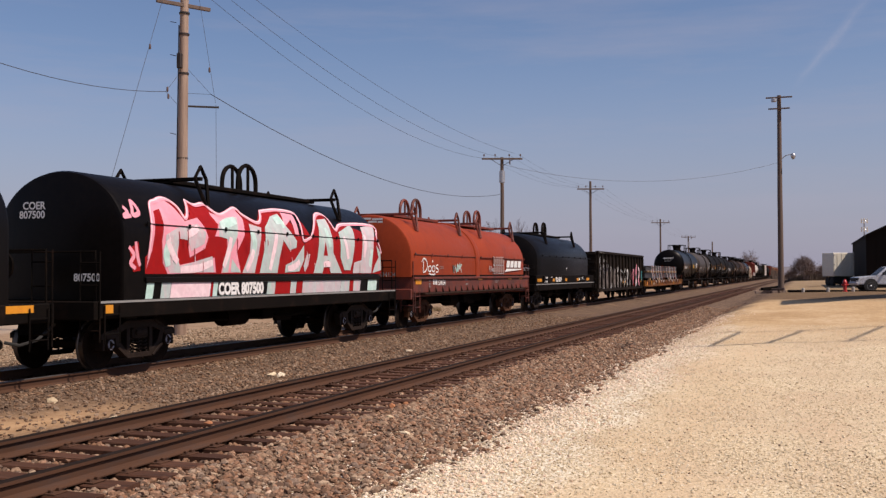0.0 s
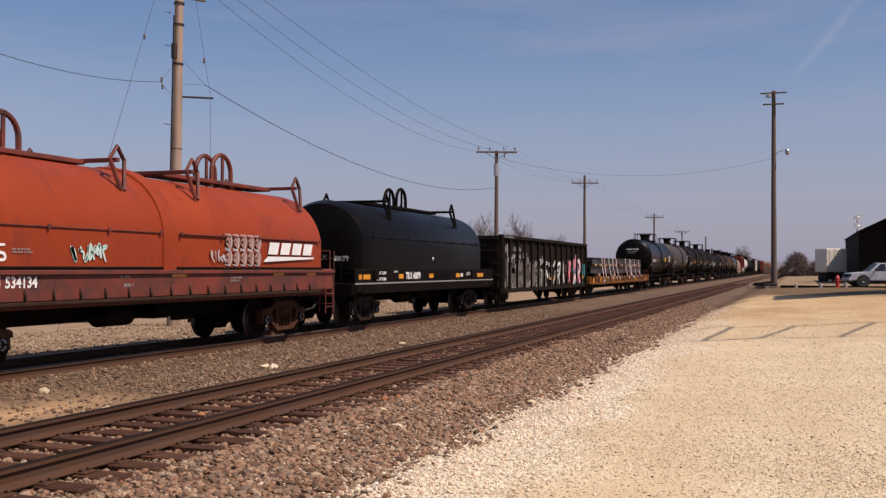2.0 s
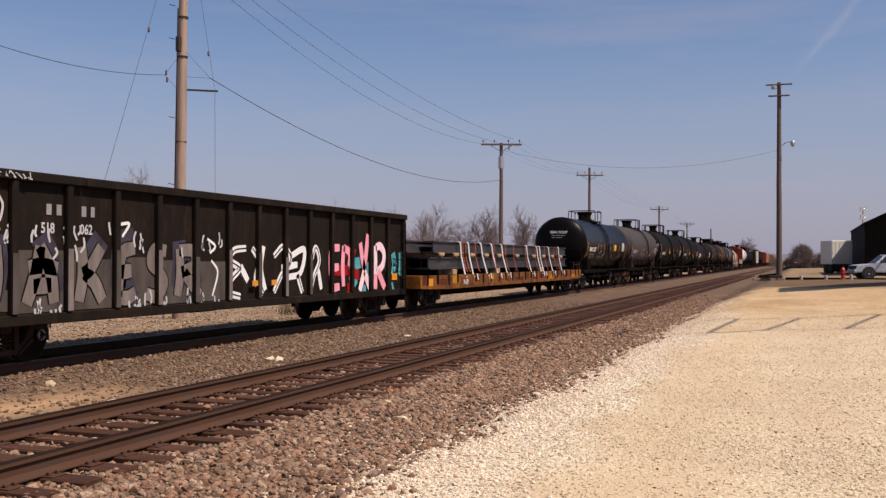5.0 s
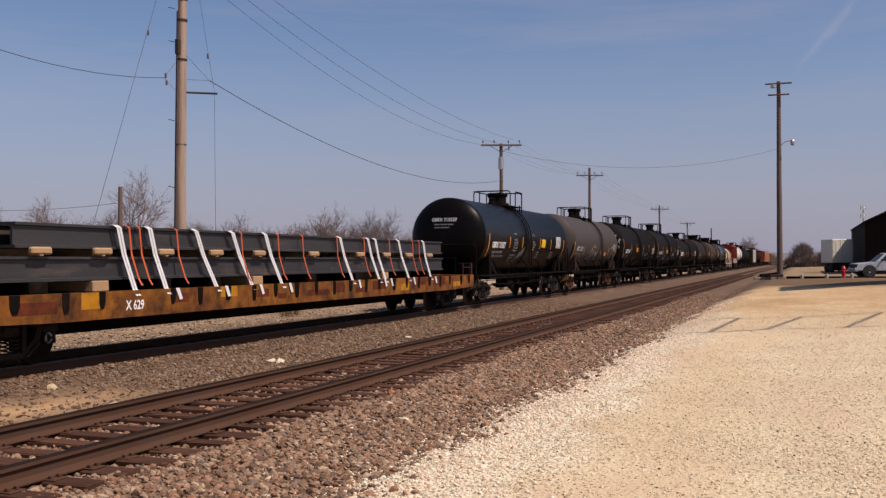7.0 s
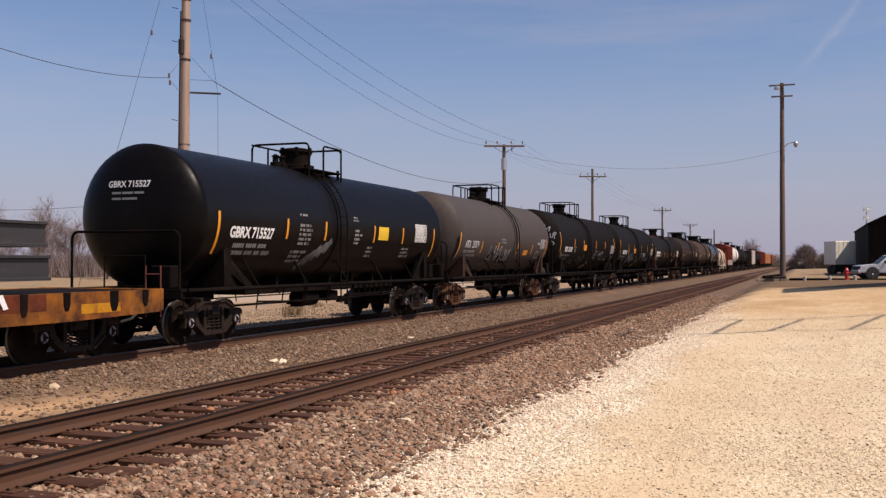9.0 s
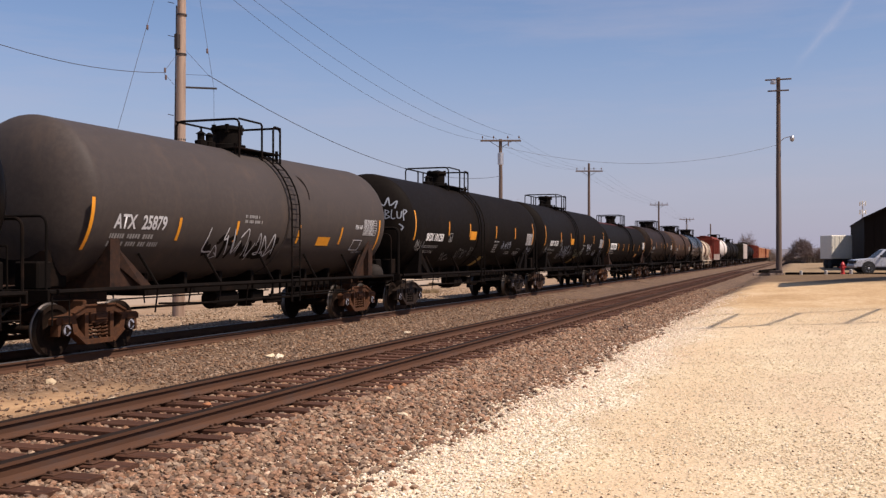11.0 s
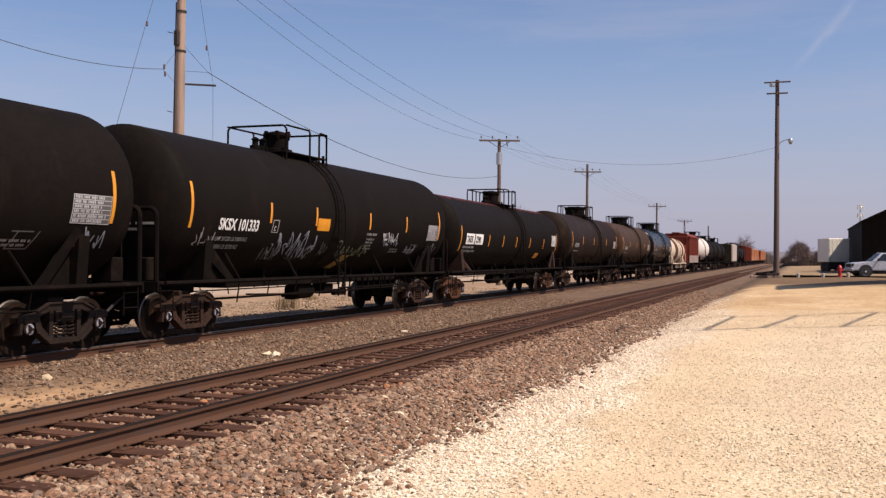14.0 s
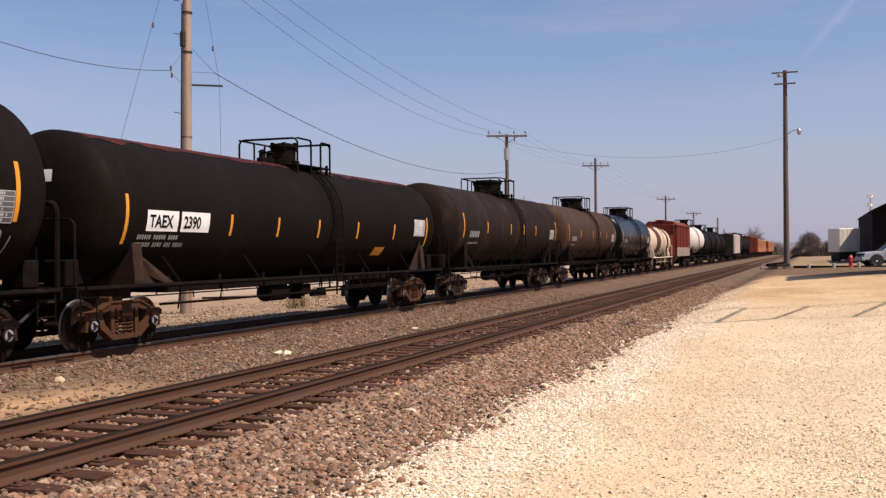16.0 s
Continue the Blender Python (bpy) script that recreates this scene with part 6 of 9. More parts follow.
    bluish = [[(4.95, 1.5), (5.3, 1.46), (5.75, 1.5)], [(5.0, 0.95), (5.25, 1.05), (5.4, 0.85)], [(6.15, 1.5), (6.2, 1.2), (6.35, 0.98)], [(6.4, 1.45), (6.45, 1.2), (6.5, 0.95)], [(7.45, 1.3), (7.6, 1.45), (7.8, 1.45)], [(8.1, 1.78), (8.2, 1.45), (8.1, 1.1)], [(8.7, 1.8), (8.75, 1.45), (8.65, 1.1)], [(8.15, 0.78), (8.05, 0.72)], [(5.75, 0.72), (6.1, 0.7)]]
    paint(TEAL, bluish, 0.34, 0.008, "teal spray-painted shape")
    paint(RED, [[(4.0, 1.3), (4.6, 1.28), (4.9, 1.3)], [(4.75, 1.78), (5.1, 1.82), (5.35, 1.72)], [(4.95, 1.2), (5.3, 1.2), (5.6, 1.12)], [(4.85, 0.8), (5.1, 0.8)]], 0.3, 0.0095, "dark red spray-painted shape")
    blush = [[(4.35, 1.9), (3.85, 1.82), (3.8, 1.3), (3.9, 0.8)], [(3.85, 1.35), (4.3, 1.38)], [(3.95, 0.82), (4.35, 0.85)], [(4.6, 1.95), (4.55, 1.4), (4.6, 0.85)], [(4.6, 1.9), (5.0, 1.75), (4.95, 1.4)]]
    paint(PINK, blush, 0.22, 0.0115, "pink spray-painted letter")
    cross = [[(5.68, 2.05), (5.82, 1.6), (5.95, 1.25), (5.65, 0.7)], [(6.2, 2.3), (6.08, 1.75), (5.98, 1.25), (6.4, 0.7)]]
    bowl = [[(6.74, 1.98), (6.76, 1.4), (6.74, 0.72)], [(6.76, 1.93), (7.1, 1.97), (7.38, 1.75), (7.28, 1.42), (6.85, 1.22)], [(6.95, 1.24), (7.2, 0.98), (7.45, 0.74)]]
    paint(BLACK, cross + bowl, 0.33, 0.0135, "black outline round the letters")
    paint(PINK, cross, 0.25, 0.0165, "pink spray-painted letter")
    paint(PALE_PINK, [p[2:] for p in cross] + bowl[:2], 0.245, 0.0185, "pale pink spray-painted letter")
    paint(PINK, [[(6.76, 1.15), (6.74, 0.72)], bowl[2]], 0.26, 0.0205, "pink spray-painted letter leg")
    paint(BLACK, [[(7.42, 1.36), (7.5, 1.42), (7.44, 1.22), (7.56, 1.22)], [(7.66, 1.45), (7.64, 1.22)], [(8.05, 1.62), (8.2, 1.6), (8.1, 1.5), (8.22, 1.42), (8.06, 1.4)], [(8.3, 1.62), (8.28, 1.4), (8.42, 1.42)], [(8.06, 1.3), (8.2, 1.18), (8.34, 1.3)]], 0.035, 0.0235, "black spray scrawl")
    for u0, u1 in ((-6.84, -6.66), (-6.6, -6.42), (-5.98, -5.8), (-5.74, -5.58)):
        part("emblem_bar", plate(bmesh.new(), u0 + 0.03, u1 - 0.03, 2.3, 2.48, side, 0.006), LETTER_DIM, car, "worn white initial as a bar")
    words("lettering", "518", 0.24, -6.95, 2.0, side, 0.016, SPRAY_WHITE, car, 0.9)
    words("lettering", "062", 0.24, -6.0, 2.0, side, 0.016, SPRAY_WHITE, car, 0.9)
    words("end_lettering", "518062", 0.22, -0.3, 2.5, lambda x, z: -half - 0.005, -0.01, surface("yellowed_lettering_paint", (0.50, 0.42, 0.26), (0.38, 0.31, 0.19), 0.6, big=3, fine=25, bump=0.0), car, 1.0, True)
    for r in range(6):
        for x0, x1 in ((-0.1, 0.08), (0.12, 0.26), (0.3, 0.5)):
            x1 -= 0.05 * ((r * 3 + int(x0 * 20)) % 3)
            part("small_print", end_plate(bmesh.new(), x0, x1, 2.1 - 0.1 * r, 2.14 - 0.1 * r, lambda x, z: -half - 0.002), LETTER_DIM, car)
    scribble(car, "chalk_marks", "white chalked scrawl on the top rail", SPRAY_WHITE, -half + 0.2, z1 - 0.12, 1.5, 0.13, lambda z: 1.553, 14, 11, 0.022, twist=3)
    part("reflector_strip", box(bmesh.new(), 1.422, 1.434, 8.03, 8.44, 0.96, 1.17), REFLECT, car, "amber reflector plate")
    for y in (-0.25, 0.62):
        part("reflector_strip", box(bmesh.new(), 1.53, 1.538, y - 0.12, y + 0.12, 0.98, 1.1), REFLECT, car, "amber reflector plate")


gondola(58.0, 77.05)


# ------------------------------------------------------------------ flat car and its steel load
def flat_car(y0, y1):
    yc = (y0 + y1) / 2
    half = (y1 - y0) / 2 - 0.65
    car = car_thing("flat_car", "worn yellow flat car with stake pockets", "flat car", yc)
    part("deck", box(bmesh.new(), -1.42, 1.42, -half, half, 0.94, 1.04, 0.01), UNDER, car, "dark timber deck")
    for s in (-1, 1):
        bm = bmesh.new()
        x0, x1 = min(s * 1.36, s * 1.46), max(s * 1.36, s * 1.46)
        out = [(-half, 0.62), (-half + 2.6, 0.56), (half - 2.6, 0.56), (half, 0.62), (half, 1.05), (-half, 1.05)]
        prism(bm, out, x0, x1, "x")
        part("side_sill", bm, YELLOW_DECK, car, "worn yellow side sill")
        for k in range(24):
            y = -half + 0.5 + k * (2 * half - 1.0) / 23
            if s > 0 and 82.0 < y + yc < 83.0:
                continue
            y += 0.22 * noise.noise((k * 1.7, 3.0, 0.0))
            w, zb = 0.085 + 0.03 * (k % 3 == 1), 0.70 + 0.05 * (k % 2)
            notch = [(y - w, 1.052), (y - w * 0.9, zb + 0.1), (y - w * 0.5, zb), (y + w * 0.5, zb), (y + w * 0.9, zb + 0.1), (y + w, 1.052)]
            part("stake_pocket", fixed(prism(bmesh.new(), notch, min(s * 1.452, s * 1.475), max(s * 1.452, s * 1.475), "x")), UNDER, car, "dark stake pocket")
        part("end_sill", box(bmesh.new(), -1.46, 1.46, min(s * half, s * (half + 0.12)), max(s * half, s * (half + 0.12)), 0.62, 1.06, 0.02), YELLOW_DECK, car)
        bm = bmesh.new()
        ladder(bm, 1.2, s * (half + 0.13), 0.5, 1.5, 0.34, "x", 3)
        if s > 0:
            part("grab_iron", bm, ORANGE_DIRTY, car)
        coupler(car, s * (half + 0.42), s)
    part("center_sill", box(bmesh.new(), -0.4, 0.4, -half + 3.2, half - 3.2, 0.26, 0.94), UNDER, car)
    bm = bmesh.new()
    for k in range(14):
        y = -half + 1 + k * (2 * half - 2) / 13
        box(bm, -1.36, 1.36, y - 0.06, y + 0.06, 0.66, 0.94)
    part("cross_bearers", bm, UNDER, car)
    rnd = random.Random(61)
    rust = surface("dull_red_patched_paint", (0.16, 0.036, 0.014), (0.10, 0.026, 0.012), 0.7, big=2, fine=10, spec=0.1, dirt=(0.03, 0.014, 0.009), dirt_amount=0.5, bump=0.1)
    fresh = surface("touched_up_yellow_paint", (0.48, 0.22, 0.012), (0.40, 0.15, 0.012), 0.6, big=2, fine=10, spec=0.15, dirt=(0.16, 0.05, 0.012), dirt_amount=0.3, bump=0.05)
    y = -half + 0.02
    while y < half - 1.2:
        w = rnd.uniform(0.35, 1.3)
        if not 81.5 < y + yc < 83.2 and not 81.5 < y + w + yc < 83.2:
            zb = rnd.uniform(0.63, 0.82)
            part("paint_patch", box(bmesh.new(), 1.45, 1.4635, y, y + w, zb, min(zb + rnd.uniform(0.12, 0.35), 1.04), 0.003), rust if rnd.random() < 0.5 or y < -half + 2 else fresh, car, "patched paint on the sill")
        y += w + rnd.uniform(0.3, 1.2)
    words("lettering", "X 629", 0.24, 81.95 - yc, 0.7, lambda z: 1.46, 0.006, WHITE, car, 0.9)
    part("reflector_strip", box(bmesh.new(), 1.462, 1.47, -half + 0.55, -half + 1.0, 0.7, 0.95), REFLECT, car)
    brake_gear(car, half - 1, UNDER)
    trucks(car, (-half + 1.8, half - 1.8), steel=TRUCK_DARK)
    return yc, half


def steel_load(yc):
    """Two tiers of steel beams on blocking, tied with straps; each piece rides on the car."""

    load = thing("steel_beams", "bundled dark steel beams strapped on a flat car", "steel beams", TRAIN_X, yc + slack(yc), RAIL_TOP)
    TRAIN.append((load, yc + slack(yc)))
    rnd = random.Random(2)
    for tier, z in enumerate((1.46, 2.02)):
        for k in range(5):
            x = -1.04 + 0.52 * k
            a = 78.9 + rnd.uniform(-0.5, 0.6) + (0.6 if tier == 0 else 0.0)
            if k == 4:
                a = 78.95 if tier == 0 else 79.4
            elif tier == 1 and k > 1:
                a = 77.15 if k == 2 else 78.15
            cut = 88.7 + rnd.uniform(-2, 2) if tier == 0 else 90.3 + rnd.uniform(-2, 2)
            if tier == 1:
                cut = 82.7 if k == 4 else cut
            for y0, y1, dz in ((a, cut, 0.0), (cut + 0.08, (99.7 if tier == 0 else 99.9) + rnd.uniform(-0.2, 0.2), 0.01)):
                # a flat-sided channel face outwards: web turned upright
                bm = bmesh.new()
                shape = [(-0.22, -0.21), (0.22, -0.21), (0.22, -0.165), (0.165, -0.15), (0.165, 0.15), (0.22, 0.165), (0.22, 0.21), (-0.22, 0.21), (-0.22, 0.17), (0.12, 0.16), (0.12, -0.16), (-0.22, -0.17)]
                prism(bm, [(x + u, z + v + dz) for u, v in shape], y0 - yc, y1 - yc)
                part("beam", fixed(bm), STEEL_BEAM, load)
    for k, y in enumerate((79.9, 81.46, 83.37, 85.18, 87.0, 89.75, 92.64, 94.55, 96.36, 98.22)):
        part("blocking", box(bmesh.new(), -1.35, 1.30, y - yc - 0.22, y - yc + 0.22, 1.045, 1.24, 0.015), TIMBER if k % 3 == 1 else UNDER, load, "timber blocking")
        part("spacer_block", box(bmesh.new(), -1.25, 1.36, y - yc - 0.05, y - yc + 0.05, 1.675, 1.80, 0.01), TIMBER, load)
        part("spacer_end", box(bmesh.new(), 1.27, 1.38, y - yc - 0.24, y - yc + 0.24, 1.70, 1.83, 0.03), TIMBER, load)
    def strap(y, lean, width, material, foot):
        bm = bmesh.new()
        pts = [(1.30, y, 2.245), (1.35, y + lean * 0.1, 2.2), (1.33, y + lean * 0.5, 1.7), (1.40, y + lean, foot), (1.47, y + lean * 1.05, foot - 0.12)]
        pts = [(-1.3, y, 2.25)] + pts
        for p, q in zip(pts, pts[1:]):
            v = [bm.verts.new((a[0] + o, a[1] - yc + w, a[2] + o)) for a, w, o in ((p, -width / 2, 0.0), (p, width / 2, 0.0), (q, width / 2, 0.0), (q, -width / 2, 0.0))]
            u = [bm.verts.new(c.co + Vector((0.007, 0, 0.007))) for c in v]
            bm.faces.new(v[::-1]), bm.faces.new(u)
            for i in range(4):
                bm.faces.new((v[i], v[(i + 1) % 4], u[(i + 1) % 4], u[i]))
        part("strap", fixed(bm), material, load, "white webbing strap" if material is STRAP_W else "orange webbing strap")
    for y, lean in ((81.85, 0.45), (82.78, 0.5), (84.32, 0.75), (85.73, 0.8), (87.17, 0.75), (91.2, 0.75), (93.05, 0.75), (93.58, 0.7), (95.36, 0.8), (97.55, 0.6)):
        strap(y - 0.05, lean, 0.062, STRAP_W, 1.06)
        strap(y + 0.03, lean, 0.062, STRAP_W, 1.06)
        if y > 82:
            part("strap_tail", fixed(prism(bmesh.new(), [(y + lean + 0.2 - yc, 1.06), (y + lean + 0.32 - yc, 1.06), (y + lean + 0.44 - yc, 0.84), (y + lean + 0.34 - yc, 0.82)], 1.478, 1.484, "x")), STRAP_W, load, "loose white strap tail")
    for y in (82.16, 82.47, 83.67, 86.13, 87.8, 89.05, 91.03, 92.8, 94.67, 96.6, 97.17):
        strap(y, 0.25, 0.05, STRAP_O, 1.25)


fc, fh = flat_car(77.05, 103.2)
steel_load(fc)


# ------------------------------------------------------------------ coil cars
def hood_wrap(w, zs, zt):
    """Half width of a hood with upright sides up to zs and a rounded top at zt."""
    return lambda z: w if z <= zs else w * math.sqrt(max(1 - ((z - zs) / (zt - zs)) ** 2, 0.0))


def hood_outline(w, z0, zs, zt, n=14):
    right = [(w, z0), (w, (z0 + zs) / 2), (w, zs)] + [(w * math.cos(a), zs + (zt - zs) * math.sin(a)) for a in [math.pi / 2 * i / n for i in range(1, n + 1)]]
    return right + [(-x, z) for x, z in right[-2::-1]]


def hood_mesh(w, z0, zs, zt, y0, y1, ease):
    """A hood with eased end corners."""
    bm = bmesh.new()
    rings = []
    for y, k in ((y0, ease), (y0 + ease * 0.3, ease * 0.3), (y0 + ease, 0), (y1 - ease, 0), (y1 - ease * 0.3, ease * 0.3), (y1, ease)):
        rings.append([bm.verts.new((x, y, z)) for x, z in hood_outline(w - k * 0.8, z0, zs - k * 0.3, zt - k * 0.8)])
    for u, v in zip(rings, rings[1:]):
        for i in range(len(u) - 1):
            bm.faces.new((u[i], u[i + 1], v[i + 1], v[i]))
        bm.faces.new((u[-1], u[0], v[0], v[-1]))
    bm.faces.new(rings[0][::-1]), bm.faces.new(rings[-1])
    return fixed(bm)


def lift_bracket(bm, y, zt, w, wrap, beam=True):
    """Upright A-shaped lifting bracket that straddles the hood top."""
    z = zt - 0.22
    for x in (-0.95, 0.95):
        s = 1 if x > 0 else -1
        foot = zt - 0.50
        tube(bm, [(s * (wrap(foot) + 0.01), y - 0.05, foot), (s * 1.02, y - 0.22, zt + 0.08), (s * 1.02, y, zt + 0.34), (s * 1.02, y + 0.22, zt + 0.08), (s * (wrap(foot) + 0.01), y + 0.05, foot)], 0.044, 5)
    if beam:
        box(bm, -1.05, 1.05, y - 0.05, y + 0.05, zt + 0.04, zt + 0.12, 0.01)


def loop_bracket(bm, y, zt):
    """Two hoops along the car, side by side, with a middle leg."""
    for x in (-0.22, 0.22):
        pts = [(x, y - 0.42 * math.cos(a), zt + 0.30 + 0.42 * math.sin(a)) for a in [math.pi * i / 12 for i in range(13)]]
        tube(bm, [(x, y - 0.43, zt - 0.05)] + pts + [(x, y + 0.43, zt - 0.05)], 0.055, 6)
        tube(bm, [(x, y + 0.05, zt - 0.05), (x, y + 0.05, zt + 0.70)], 0.04, 6)


def coil_car(label, y0, y1, h0, h1, paint, under, z0=1.12, zs=2.3, zt=3.55, w=1.47, ease=0.1, sill=(0.80, 1.12), truck_in=1.75, truck=None):
    yc, half = (y0 + y1) / 2, (y1 - y0) / 2 - 0.45
    car = car_thing("coil_car", label, "coil car", yc)
    wrap = hood_wrap(w, zs, zt)
    hood = part("hood", hood_mesh(w, z0, zs, zt, h0 - yc, h1 - yc, ease), paint, car, smooth=True)
    for s in (-1, 1):
        part("side_sill", box(bmesh.new(), min(s * 1.36, s * 1.50), max(s * 1.36, s * 1.50), -half, half, sill[0], sill[1], 0.02), under, car)
        part("end_sill", box(bmesh.new(), -1.48, 1.48, min(s * half, s * (half + 0.12)), max(s * half, s * (half + 0.12)), 0.78, 1.12, 0.02), under, car)
        coupler(car, s * (half + 0.4), s)
        bm = bmesh.new()
        ye = s * (half - 0.1)
        ladder(bm, 1.3, s * (half + 0.02), 0.4, 2.0, 0.42, "x", 4)
        ladder(bm, -1.2, s * (half + 0.02), 0.4, 2.0, 0.42, "x", 4)
        ladder(bm, 1.53, s * (half - 0.3), 0.36, 1.05, 0.42, "y", 2)
        tube(bm, [(-1.4, s * half, 1.1), (-1.4, s * half, 2.0), (1.4, s * half, 2.0), (1.4, s * half, 1.1)], 0.022, 5)
        part("end_ladder", bm, under, car)
        bm = bmesh.new()
        lathe(bm, [(0.28, 0.0), (0.28, 0.04), (0.24, 0.05), (0.05, 0.05)], "y", 18, at=(-0.6, s * (half + 0.12), 1.75))
        part("brake_wheel", bm, under, car)
    if z0 > 1.2:
        for ye in (h0 - yc + 0.06, h1 - yc - 0.12):
            part("end_plate", box(bmesh.new(), -1.46, 1.46, ye, ye + 0.06, 1.1, z0 + 0.01), under, car)
    part("deck", box(bmesh.new(), -1.36, 1.36, -half, half, 0.85, 1.1), under, car)
    part("center_sill", box(bmesh.new(), -0.3, 0.3, -half, half, 0.5, 0.85), UNDER, car)
    brake_gear(car, half - 1, UNDER)
    trucks(car, (-half + truck_in, half - truck_in), steel=truck or TRUCK_DARK)
    return car, yc, half, wrap


def hood_seam(car, a, b, z, wrap, paint):
    bm = box(bmesh.new(), wrap(z) - 0.02, wrap(z) + 0.028, a, b, z - 0.011, z + 0.011, 0.004)
    part("hood_seam", bm, paint, car)
    n = int((b - a) / 1.3)
    for k in range(n + 1):
        y = a + (b - a) * k / n
        part("lug", box(bmesh.new(), wrap(z) + 0.03, wrap(z) + 0.06, y - 0.035, y + 0.035, z - 0.04, z + 0.05, 0.01), paint, car)


def top_gear(car, brackets, loops, runs, zt, wrap, material):
    for y in brackets:
        bm = bmesh.new()
        lift_bracket(bm, y, zt, 1.47, wrap)
        part("lifting_bracket", bm, material, car, "upright steel lifting bracket")
    for y in loops:
        bm = bmesh.new()
        loop_bracket(bm, y, zt)
        part("lifting_loop", bm, material, car, "rounded steel lifting loops")
    for a, b in runs:
        part("hood_walk", box(bmesh.new(), -0.3, 0.3, a, b, zt + 0.005, zt + 0.10, 0.015), material, car)


# the coil car ahead, of which the far end shows
car, yc, half, wr = coil_car("black coil car with a rounded hood", -0.8, 13.9, 0.4, 12.6, BLACK, UNDER)
for y in (4.6, 6.5):
    part("reflector_strip", box(bmesh.new(), 1.502, 1.508, y - 0.6, y, 0.98, 1.1), REFLECT, car)

# coil car with the large painting
B0, B1 = 14.15, 28.6
car, yc, half, wr = coil_car("black coil car with a large pink, red and mint spray painting", B0, B1, 15.3, 27.1, BLACK, UNDER)
hood_seam(car, 16.0 - yc, 26.9 - yc, 2.55, wr, BLACK)
top_gear(car, (18.45 - yc, 24.95 - yc), (21.7 - yc,), ((18.4 - yc, 25.2 - yc),), 3.55, wr, UNDER)
part("hood_foot_rail", box(bmesh.new(), 1.47, 1.52, 15.9 - yc, 27.0 - yc, 1.44, 1.54, 0.01), BLACK, car, "dark rail along the hood foot")
part("sill_stripe", box(bmesh.new(), 1.502, 1.508, -half, half, 1.08, 1.12), LETTER_DIM, car, "pale stripe along the sill")
part("reflector_strip", box(bmesh.new(), 1.502, 1.508, -half + 0.1, -half + 0.35, 0.9, 1.05), REFLECT, car)
EF = lambda x, z: 15.3 - yc
words("end_lettering", "COER", 0.2, -0.84, 2.83, EF, -0.008, WHITE, car, 1.0, True)
words("end_lettering", "807500", 0.2, -0.92, 2.66, EF, -0.008, WHITE, car, 1.0, True)
words("end_lettering", "807500", 0.2, 0.35, 1.47, EF, -0.008, WHITE, car, 1.0, True)


def patch(bm, outline, wrap, lift):
    """A painted area with the given outline on a surface x = wrap(z)."""
    vs = [bm.verts.new((0, y, z)) for y, z in outline]
    for tri in geometry.tessellate_polygon([[v.co for v in vs]]):
        bm.faces.new([vs[i] for i in tri])
    for k in range(14):
        bmesh.ops.bisect_plane(bm, geom=bm.verts[:] + bm.edges[:] + bm.faces[:], plane_co=(0, 0, 1.7 + 0.11 * k), plane_no=(0, 0, 1))
    for v in bm.verts:
        v.co.x = wrap(v.co.z) + lift
    bmesh.ops.recalc_face_normals(bm, faces=bm.faces[:])
    if sum(f.normal.x for f in bm.faces) < 0:
        bmesh.ops.reverse_faces(bm, faces=bm.faces[:])
    return bm


